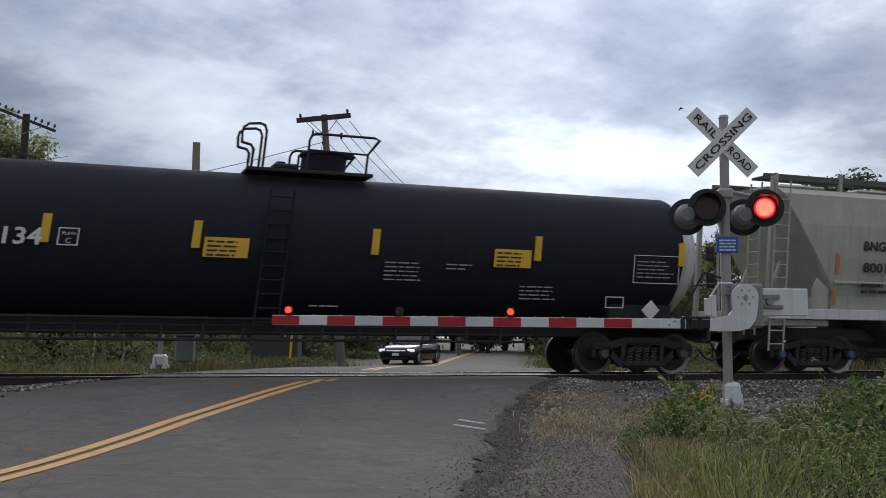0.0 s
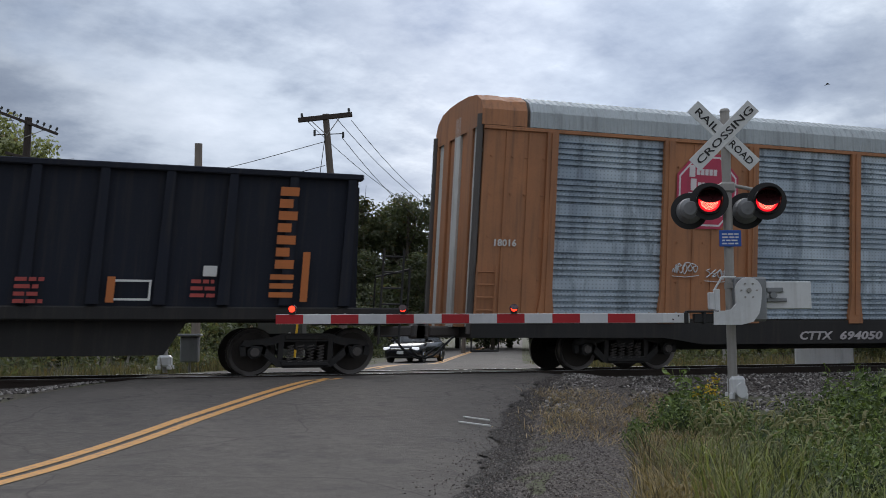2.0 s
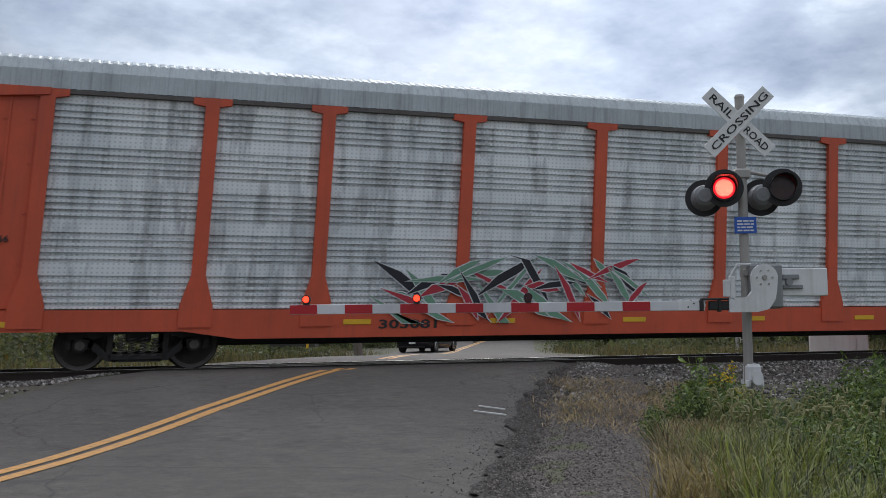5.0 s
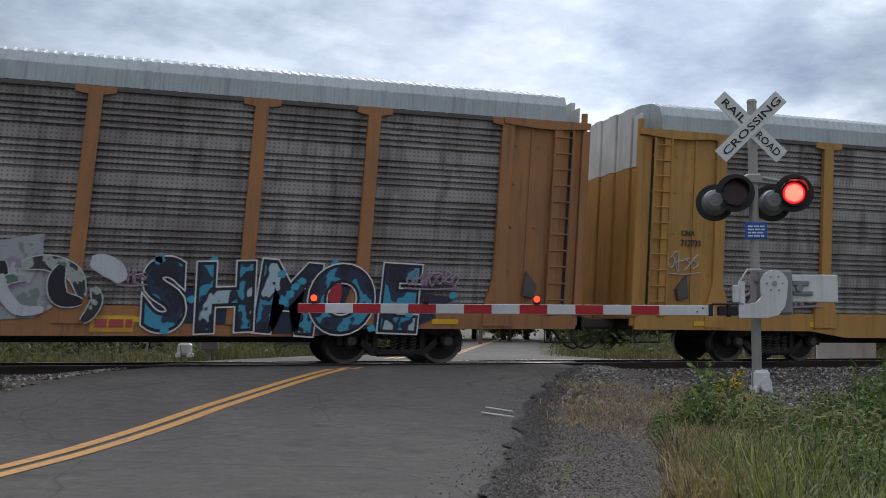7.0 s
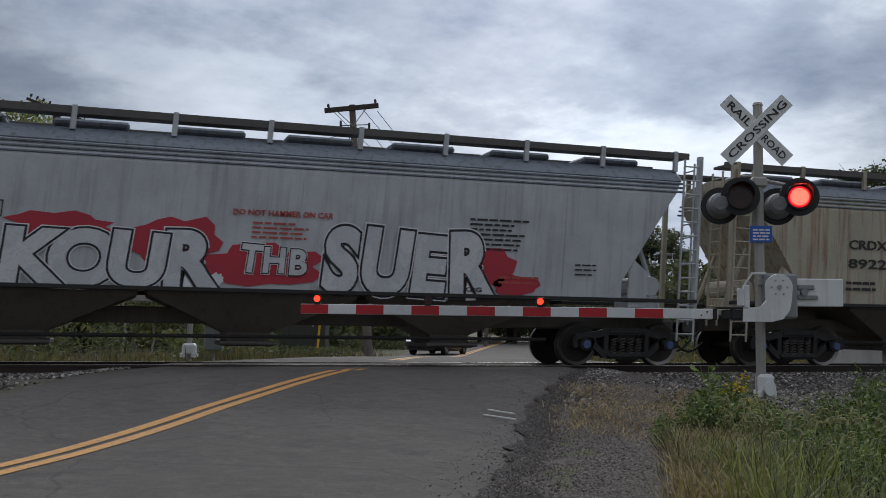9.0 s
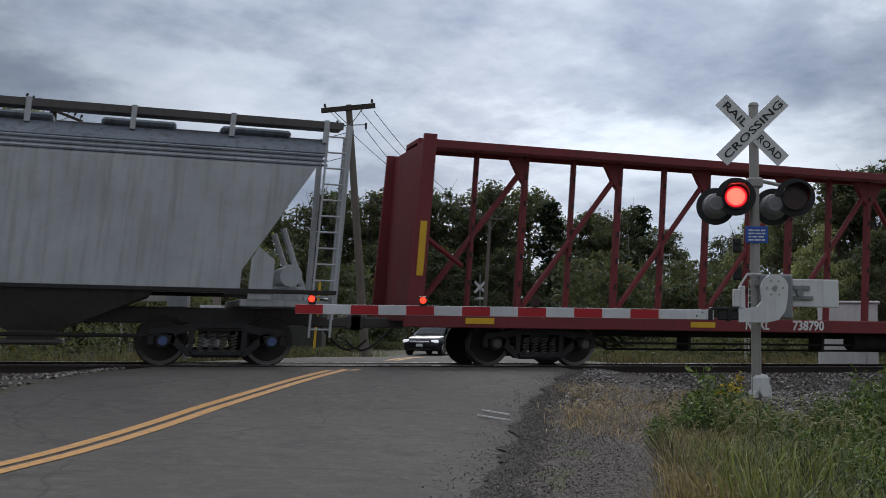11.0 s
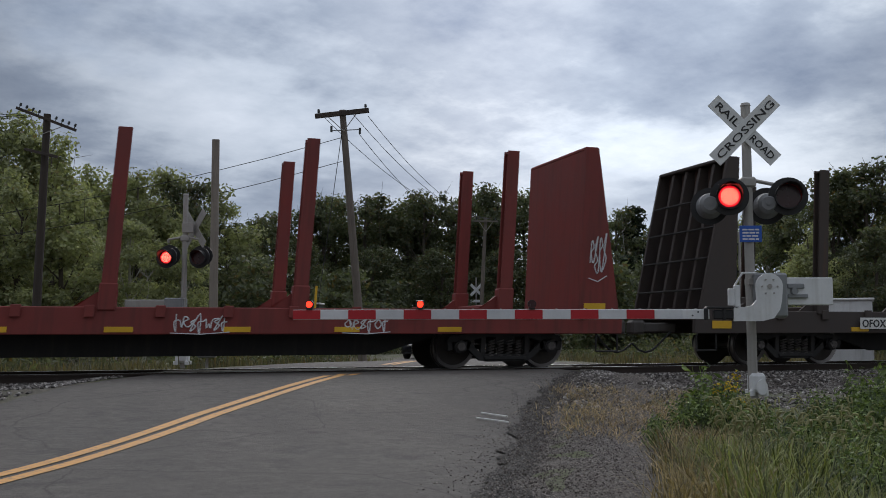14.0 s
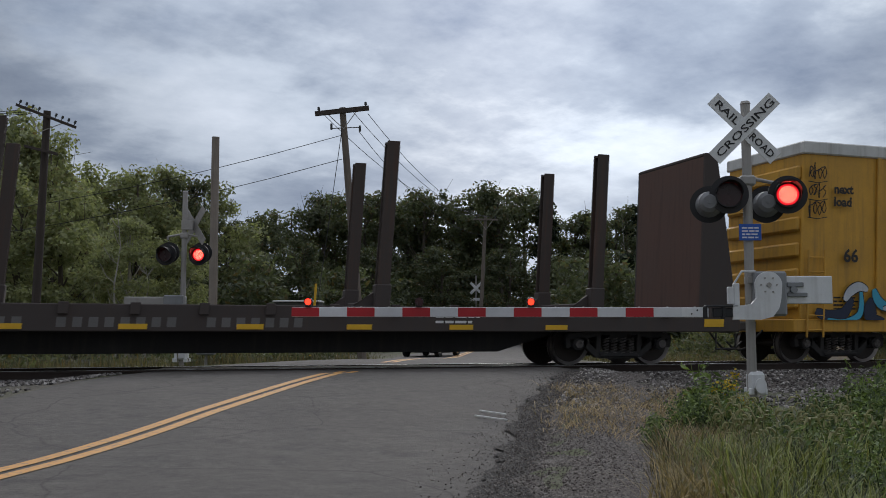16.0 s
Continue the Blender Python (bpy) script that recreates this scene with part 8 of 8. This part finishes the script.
WOOD_LEFT = [(-9.5, 65.4, 14.4), (-7.5, 64.8, 14.1), (-6.0, 66.4, 14.3), (-4.0, 63.8, 12.8), (-2.7, 69.8, 11.8), (-0.9, 73.3, 12.4), (1.0, 68.6, 11.5), (2.7, 74.2, 13.1), (4.5, 73.7, 12.0), (6.2, 77.4, 12.1), (8.2, 81.1, 10.2), (-5.3, 54.0, 8.9), (-2.8, 53.2, 8.0), (0.3, 50.3, 6.4), (2.8, 51.6, 6.0), (10.2, 89.0, 9.6), (-11.9, 68.4, 14.0)]
WOOD_MIDDLE = [(12.7, 92.2, 12.0), (15.4, 95.4, 13.0), (17.8, 93.4, 14.4), (20.6, 95.7, 13.8), (21.3, 89.1, 14.4), (26.0, 96.1, 13.5), (26.2, 90.6, 14.3), (26.9, 87.2, 14.8), (31.1, 91.2, 14.2), (33.9, 92.3, 15.1), (34.8, 86.7, 15.5), (39.2, 91.5, 15.5), (39.8, 87.3, 13.8), (44.6, 92.0, 13.7), (46.0, 89.6, 12.6), (45.0, 83.5, 13.2), (47.6, 83.7, 13.4), (54.5, 91.0, 12.1), (71.1, 113.1, 10.9), (76.4, 116.7, 10.4), (13.8, 79.5, 8.3), (20.0, 79.5, 8.0), (26.1, 79.6, 8.1), (31.7, 77.8, 8.1), (37.2, 78.1, 7.8), (43.5, 78.1, 7.9)]
WOOD_RIGHT = [(43.9, 64.2, 8.2), (42.3, 59.4, 9.0), (41.7, 55.3, 9.0), (40.8, 51.3, 9.2), (39.9, 47.3, 10.0), (42.8, 48.5, 9.5), (41.2, 44.8, 10.5), (44.3, 45.9, 10.4), (47.8, 46.9, 10.3), (33.8, 41.3, 6.2), (35.1, 38.8, 6.0)]


def plant_wood(spots, kinds, seed):
    rnd = random.Random(seed)
    for x, y, h in spots:
        k = rnd.choice(kinds)
        s = (h + 0.6) / 10.0
        w = s * rnd.uniform(0.85, 1.2)
        m = pose(x, y, -0.6, 0, 0, rnd.uniform(0, 360)) @ Matrix.Diagonal((w, w, s, 1))
        copy_thing(LIB[k], m)


plant_wood(WOOD_LEFT, (3, 4, 3, 4, 2), 1)
plant_wood(WOOD_MIDDLE, (0, 1, 2, 0, 1, 5), 2)
plant_wood(WOOD_RIGHT, (3, 1, 4, 2), 3)
for i, t in enumerate(LIB):     # the first of each kind stands in the depth of the wood
    h = 9.0 + i * 0.6
    t.matrix_basis = pose(-14 + i * 13.0, 104 + 3 * (i % 2), -0.6, 0, 0, 40 * i) @ Matrix.Diagonal((1.2, 1.2, h / 10, 1))


def bare_tree(x, y, h, seed):
    """A dead pale tree: a thin crooked trunk with bare forked limbs."""
    rng = np.random.default_rng(seed)
    t = empty("bare_tree", "pale dead tree with bare branches before the wood", "tree", "bare trees", m=pose(x, y, -0.6))
    bm = B()
    spine = [Vector((0.12 * math.sin(k * 1.3), 0.1 * math.cos(k * 0.9), h * k / 8)) for k in range(9)]
    for k in range(8):
        tube(bm, spine[k], spine[k + 1], 0.075 * (1 - k / 9), 0.075 * (1 - (k + 1) / 9), seg=7)
    part("trunk", bm, BARK_PALE, t)
    for k in range(11):
        i = int(rng.integers(2, 8))
        a = rng.uniform(0, 6.28)
        reach = rng.uniform(0.5, 1.3) * (1 - i / 11)
        mid_pt = spine[i] + Vector((math.cos(a) * reach * 0.5, math.sin(a) * reach * 0.5, reach * 0.35))
        tip = mid_pt + Vector((math.cos(a) * reach * 0.5, math.sin(a) * reach * 0.5, reach * 0.8))
        bm = B()
        bent(bm, [spine[i], mid_pt, tip], 0.016, 5)
        fork = mid_pt + Vector((math.cos(a + 0.9) * reach * 0.4, math.sin(a + 0.9) * reach * 0.4, reach * 0.5))
        tube(bm, mid_pt, fork, 0.012, 0.004, seg=4)
        part("limb", bm, BARK_PALE, t)


bare_tree(-0.25, 48.5, 7.1, 71)
bare_tree(1.1, 49.5, 4.6, 72)
bare_tree(45.0, 81.5, 12.4, 73)


def undergrowth(name, label, n, region, height, mat, seed, size=(0.05, 0.14), clump=0.5):
    """Brush that nobody could count: many small leaves in uneven mounds."""
    rng = np.random.default_rng(seed)
    cs = []
    for x, y, r, h in region(rng, n):
        k = int(90 * r * r / 0.25)
        d = rng.normal(size=(k, 3)) * 0.5
        d[:, 2] = rng.uniform(0, 1, size=k) ** 0.8
        p = np.array((x, y, ground_z(x, y))) + d * (r, r, h)
        cs.append(p)
    c = np.concatenate(cs)
    nn = rng.normal(size=c.shape) * 0.7 + (0, -0.3, 0.6)
    nn /= np.linalg.norm(nn, axis=1)[:, None]
    v, f = cards(c, nn, rng.uniform(*size, size=len(c)), rng, 0.5)
    return tagged(new(name, cloud_mesh(name, v, f, mat)), label, "bushes", kind="stuff")


def far_brush(rng, n):
    out = []
    for _ in range(n):
        x, y = rng.uniform(-30, 75), rng.uniform(26, 80)
        if off_road(x, y) < 1.6:
            continue
        tall = 0.5 + 1.3 * smooth(2, 12, off_road(x, y)) * rng.uniform(0.4, 1.2)
        out.append((x, y, rng.uniform(0.5, 1.2), tall))
    return out


def wood_floor(rng, n):
    out = []
    for _ in range(n):
        x, y = rng.uniform(-40, 95), rng.uniform(52, 112)
        if off_road(x, y) > 2.5:
            out.append((x, y, rng.uniform(0.9, 1.8), rng.uniform(2.0, 6.5)))
    return out


undergrowth("far_brush", "green weeds and brush beyond the track", 420, far_brush, 1.0, BRUSH, 21, (0.05, 0.12))
undergrowth("wood_undergrowth", "dark undergrowth at the foot of the wood", 620, wood_floor, 3.0, LEAF, 22, (0.12, 0.30))


def blades(name, label, mat, spots, height, seed, width=0.006, spread=0.35):
    """Grass blades, each a bent three-point strip."""
    rng = np.random.default_rng(seed)
    verts, faces = [], []
    for x, y, n, h0, r in spots:
        px = x + rng.normal(size=n) * r
        py = y + rng.normal(size=n) * r
        a = rng.uniform(0, 6.28, size=n)
        h = h0 * rng.uniform(0.5, 1.15, size=n)
        bend = spread * rng.uniform(0.2, 1.0, size=n)
        for i in range(n):
            z = ground_z(px[i], py[i]) - 0.02
            dx, dy = math.cos(a[i]), math.sin(a[i])
            w = width * rng.uniform(0.7, 1.5)
            b = len(verts)
            for t in (0.0, 0.5, 0.85):
                cx, cy = px[i] + dx * bend[i] * t * t * h[i], py[i] + dy * bend[i] * t * t * h[i]
                ww = w * (1 - t * 0.6)
                zz = z + h[i] * (t - 0.15 * bend[i] * t * t)
                verts += [(cx - dy * ww, cy + dx * ww, zz), (cx + dy * ww, cy - dx * ww, zz)]
            verts.append((px[i] + dx * bend[i] * h[i], py[i] + dy * bend[i] * h[i], z + h[i] * (1 - 0.3 * bend[i])))
            faces += [(b, b + 1, b + 3, b + 2), (b + 2, b + 3, b + 5, b + 4), (b + 4, b + 5, b + 6)]
    me = bpy.data.meshes.new(name)
    me.from_pydata(verts, [], faces)
    me.materials.append(mat)
    return tagged(new(name, me), label, "grass", kind="stuff")


def near_x(y):
    """Where the weeds begin beside the shoulder."""
    return road_x(y) + 6.0 + 0.4 * smooth(8, 12, y)


rnd = random.Random(8)
spots, dry, low, litter = [], [], [], []
for _ in range(430):
    y = rnd.uniform(4.6, 8.2)
    x = near_x(y) + abs(rnd.gauss(0, 1.15))
    spots.append((x, y, 34, 0.50 * rnd.uniform(0.55, 1.2) * (1.0 - 0.45 * smooth(6.4, 8.2, y)), rnd.uniform(0.05, 0.14)))
for _ in range(150):        # dry tufts on the border of the grass
    y = rnd.uniform(5.2, 8.6)
    dry.append((y * rnd.uniform(0.60, 0.72), y, 22, 0.42 * rnd.uniform(0.7, 1.2), 0.06))
for _ in range(120):
    y = rnd.uniform(4.6, 10.6)
    dry.append((near_x(y) + rnd.gauss(0.35, 0.22), y, 34, 0.34, 0.09))
for _ in range(420):
    y = rnd.uniform(9.0, 14.6)
    x = y * rnd.uniform(0.47, 0.665)
    if noise.noise((x * 0.9, y * 0.9, 4)) < -0.12:
        continue
    litter.append((x, y, 17, 0.13 * rnd.uniform(0.3, 1.7), 0.22))
for _ in range(900):
    x, y = rnd.uniform(-25, 60), rnd.uniform(23.8, 46)
    if off_road(x, y) > 0.6:
        low.append((x, y, 26, 0.45 * rnd.uniform(0.5, 1.3), 0.35))
blades("verge_grass", "tall green grass on the verge", GRASS, spots, 0.5, 31, 0.0048, 0.95)
blades("dry_grass", "dry straw-coloured grass beside the gravel", DRY_STALK, dry, 0.3, 32, 0.0045, 1.0)
blades("straw_litter", "pale dry straw lying flat on the gravel", STRAW, litter, 0.2, 34, 0.005, 2.4)
blades("far_grass", "dull dry grass beyond the track", DULL_GRASS, low, 0.4, 33, 0.012, 0.6)


def weed_plant(seed, flowers=False, label="leafy green weed on the verge", tall=0.9):
    rng = np.random.default_rng(seed)
    p = empty("weed", label, "plant", "weeds on the verge")
    bm = B()
    cs, ns, ss, fl = [], [], [], []
    for _ in range(9):
        a = rng.uniform(0, 6.28)
        out = rng.uniform(0.05, 0.38)
        h = tall * rng.uniform(0.65, 1.1)
        top = Vector((out * math.cos(a), out * math.sin(a), h))
        tube(bm, (out * 0.2 * math.cos(a), out * 0.2 * math.sin(a), -0.05), top, 0.006, 0.003, seg=4)
        n = int(30 * h / 0.9)
        t = rng.uniform(0.2, 1.0, size=n)
        d = rng.normal(size=(n, 3)) * (0.075, 0.075, 0.03)
        cs.append(np.array(top)[None, :] * t[:, None] + d)
        nn = d * 5 + rng.normal(size=(n, 3)) * 0.35 + (0, 0, 0.8)
        ns.append(nn / np.linalg.norm(nn, axis=1)[:, None])
        ss.append(rng.uniform(0.03, 0.075, size=n))
        if flowers:
            for _ in range(16):
                fl.append(np.array(top) + rng.normal(size=3) * (0.05, 0.05, 0.045))
    part("stem", bm, WEED, p)
    v, f = cards(np.concatenate(cs), np.concatenate(ns), np.concatenate(ss), rng, 0.42)
    leaves = new("leaves", cloud_mesh("leaves", v, f, WEED))
    leaves.parent = p
    if flowers:
        c = np.array(fl)
        nn = rng.normal(size=c.shape)
        nn /= np.linalg.norm(nn, axis=1)[:, None]
        v, f = cards(c, nn, np.full(len(c), 0.024), rng, 0.8)
        fo = new("flowers", cloud_mesh("flowers", v, f, FLOWER))
        fo.parent = p
        fo["label"] = "small yellow flower heads"
    return p


WEEDS = [weed_plant(41), weed_plant(42, tall=0.75), weed_plant(43, tall=1.05)]
GOLD = weed_plant(44, True, "goldenrod weed with yellow flower heads", 0.95)
rnd = random.Random(12)


def put_weed(src, x, y, s):
    return copy_thing(src, pose(x, y, ground_z(x, y), 0, 0, rnd.uniform(0, 360)) @ Matrix.Diagonal((s, s, s, 1)))


for w, (x, y) in zip(WEEDS, ((6.9, 10.4), (9.3, 9.9), (10.6, 10.6))):
    w.matrix_basis = pose(x, y, ground_z(x, y))
GOLD.matrix_basis = pose(7.05, 10.3, ground_z(7.05, 10.3)) @ Matrix.Diagonal((0.74, 0.74, 0.74, 1))
for x, y in ((6.9, 10.2), (7.1, 10.1), (7.25, 10.35)):
    put_weed(GOLD, x, y, 0.72)
for a, b, y0, y1, lo, hi, count in ((0.63, 0.69, 9.2, 10.6, 0.50, 0.72, 24), (0.68, 0.745, 9.0, 10.4, 0.48, 0.62, 16), (0.74, 0.82, 8.4, 9.8, 0.34, 0.48, 18),
                                     (0.80, 0.90, 8.2, 10.8, 0.45, 0.66, 30), (0.87, 1.06, 8.2, 11.6, 0.58, 0.92, 44), (0.80, 0.98, 6.6, 8.4, 0.40, 0.62, 46), (0.84, 1.0, 5.3, 6.8, 0.36, 0.52, 40), (0.70, 0.80, 7.6, 8.6, 0.28, 0.42, 14), (0.58, 0.64, 8.8, 9.8, 0.35, 0.5, 8)):
    for _ in range(count):      # weeds thicken away from the mast's foot
        y = rnd.uniform(y0, y1)
        put_weed(rnd.choice(WEEDS), y * rnd.uniform(a, b), y, rnd.uniform(lo, hi))


def seed_heads():
    """Foxtail heads nodding over the grass."""
    rnd = random.Random(77)
    bm = B()
    for _ in range(300):
        y = rnd.uniform(6.2, 9.8)
        x = near_x(y) + 0.3 + abs(rnd.gauss(0, 1.6))
        z = ground_z(x, y) + rnd.uniform(0.36, 0.60)
        a, tip = rnd.uniform(0, 6.28), rnd.uniform(0.03, 0.07)
        dx, dy = math.cos(a) * tip, math.sin(a) * tip
        p = [(x - dx * 2, y - dy * 2, z - 0.30), (x, y, z), (x + dx * 0.6, y + dy * 0.6, z + 0.045), (x + dx * 1.5, y + dy * 1.5, z + 0.05)]
        tube(bm, p[0], p[1], 0.0022, seg=3)
        tube(bm, p[1], p[2], 0.009, 0.012, seg=5)
        tube(bm, p[2], p[3], 0.012, 0.004, seg=5)
    tagged(part("seed_heads", bm, SEED), "pale foxtail seed heads over the verge grass", "grass", kind="stuff")


seed_heads()


def scatter_stones(name, label, spots, lo, hi, seed, lift=0.0, mat=None):
    """Loose crushed stones, joined: nobody could count them."""
    rng = np.random.default_rng(seed)
    base = np.array([(0, 0, 1), (0.9, 0.1, 0.2), (0.2, 0.9, 0.1), (-0.8, 0.4, 0.15), (-0.5, -0.8, 0.2), (0.5, -0.75, 0.1), (0, 0, -0.8)])
    tri = [(0, 1, 2), (0, 2, 3), (0, 3, 4), (0, 4, 5), (0, 5, 1), (6, 2, 1), (6, 3, 2), (6, 4, 3), (6, 5, 4), (6, 1, 5)]
    verts, faces = [], []
    for x, y, z in spots:
        s = rng.uniform(lo, hi)
        q = Euler(rng.uniform(0, 6.28, size=3)).to_matrix()
        v = (base * rng.uniform(0.6, 1.2, size=(7, 1)) * s) @ np.array(q) * (1, 1, 0.8) + (x, y, z + lift)
        b = len(verts)
        verts += [tuple(p) for p in v]
        faces += [(a + b, c + b, d + b) for a, c, d in tri]
    me = bpy.data.meshes.new(name)
    me.from_pydata(verts, [], faces)
    me.materials.append(mat or STONES)
    return tagged(new(name, me), label, "stones", kind="stuff")


rng = np.random.default_rng(51)
spots = []
while len(spots) < 27000:
    x, y = rng.uniform(-9, 24), rng.choice((rng.uniform(16.0, 19.0), rng.uniform(11.2, 16.3), rng.uniform(19.2, 24)), p=(0.5, 0.4, 0.1))
    if y < 16.2 and noise.noise((x * 0.6, y * 0.6, 9)) < -0.15:
        continue
    if on_crossing(x, y, 0.1) or (y < 12.2 and x < 8.4):
        continue
    spots.append((x, y, max(ballast_z(y), ground_z(x, y)) if y < TRACK_Y else ballast_z(y)))
scatter_stones("ballast_stones", "grey crushed ballast stones beside the rails", spots, 0.022, 0.05, 52, 0.012)
spots = []
while len(spots) < 15000:
    y = rng.uniform(5.2, 17.0)
    x = road_x(y) + edges(y)[1] + (abs(rng.normal()) * 1.0 - 0.12 if rng.uniform() < 0.8 else rng.normal() * 0.35)
    spots.append((x, y, max(ground_z(x, y), road_z(y) + 0.012 - 0.055 * smooth(-0.1, 0.35, x - road_x(y) - edges(y)[1]))))
scatter_stones("shoulder_stones", "loose grey gravel along the asphalt edge", spots, 0.004, 0.012, 53, 0.0, GRIT)
for k in range(-20, 42):
    x = k * 0.6 + 0.2
    if on_crossing(x, TRACK_Y, 0.5):
        continue
    bm = B()
    box(bm, x - 0.11, x + 0.11, TRACK_Y - 1.3, TRACK_Y + 1.3, -0.30, -0.163, 0.01)
    tagged(part("railway_tie", bm, TIE), "dark creosoted wooden railway tie in the ballast", "railway tie", "railway ties", "structure")
for x, y, a, l in ((4.42, 11.35, -80, 0.62), (4.22, 10.9, -76, 0.66)):
    bm = B()
    tube(bm, (-l / 2, 0, 0.012), (l / 2, 0, 0.012), 0.009, seg=6)
    ob = part("straw_stalk", bm, LETTER_WHITE)
    ob.matrix_basis = pose(x, y, road_z(y) + 0.03, 0, 0, a)
    tagged(ob, "pale dry stalk lying on the road edge", "stalk", "stalks on the road")

# ---------------------------------------------------------------- a bird
BIRD = paint("dark_feathers", (0.025, 0.022, 0.02), 0.8, wear=0.1, streaks=False)
bird = empty("bird", "small dark bird flying over the crossing", "bird")
bird.scale = (0.5, 0.5, 0.5)
bm = B()
bmesh.ops.create_icosphere(bm, subdivisions=2, radius=1, matrix=Matrix.Diagonal((0.11, 0.04, 0.04, 1)))
part("body", bm, BIRD, bird, smooth=True)
WINGS = []
for s in (-1, 1):
    bm = B()
    prism(bm, [(-0.05, 0.0), (0.05, 0.0), (-0.02, 0.17), (-0.06, 0.15)], -0.003, 0.003)
    bmesh.ops.transform(bm, matrix=pose(0, 0, 0, -90 * s), verts=bm.verts[:])
    w = part("wing", bm, BIRD, bird)
    WINGS.append((w, s))
bm = B()
prism(bm, [(0.0, 0.0), (0.09, 0.02), (0.09, -0.02)], -0.004, 0.004)
part("tail", bm, BIRD, bird).matrix_basis = pose(0.09, 0, 0, 90, 0, 0)


# ---------------------------------------------------------------- what moves
def motions():
    for car, mid in CARS:
        walk(car, [(0.0, pose(mid + 0.88, TRACK_Y, 0))] + [(t, pose(mid - SPEED * t, TRACK_Y, 0)) for t in [k * 0.1 for k in range(1, 161)]])
    for vane, which, at in ADDED_VANES:
        # the added vane covers the ever-glowing lens to look dark, and swings up under the visor
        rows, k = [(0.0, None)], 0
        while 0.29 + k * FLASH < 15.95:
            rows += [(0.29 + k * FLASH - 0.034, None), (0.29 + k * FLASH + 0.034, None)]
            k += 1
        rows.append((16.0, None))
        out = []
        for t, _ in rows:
            uncovered = left_uncovered(t) == (which == "left")
            out.append((t, Matrix.Translation(at) @ pose(0, 0, 0, -86 if uncovered else 0, 0, 0)))
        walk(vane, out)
    walk(bird, [(t, pose(x, y, z, 0, 0, 20)) for t, x, y, z in (
        (0.0, 13.2, 19.9, 6.4), (0.9, 15.8, 19.4, 6.65), (1.5, 16.47, 19.15, 6.84), (2.0, 16.8, 19.04, 6.96), (2.5, 15.58, 19.51, 7.3), (3.0, 13.35, 20.33, 7.3),
        (3.5, 10.52, 21.25, 7.76), (4.0, 9.25, 21.65, 8.67), (5.0, 5.5, 22.5, 11.5), (16.0, -150.0, 60.0, 40.0))])
    for w, s in WINGS:
        walk(w, [(k * 0.1, pose(0, 0, 0, s * (35 if k % 2 else -30), 0, 0)) for k in range(161)])
    step = 1 / FPS
    for w, u, x in ROLLING:
        # each wheelset turns while its car is near the crossing
        t0, t1 = (u - 34) / SPEED, (u + 12) / SPEED
        k0, k1 = max(0, int(t0 * FPS)), min(int(16 * FPS), int(t1 * FPS))
        rows = [(0.0, pose(x, 0, 0.457))] if k0 > 0 else []
        rows += [(k * step, pose(x, 0, 0.457, 0, -85.0 * (k - k0), 0)) for k in range(k0, k1 + 1)]
        if k1 < 16 * FPS:
            rows.append((16.0, rows[-1][1]))
        walk(w, rows)


motions()
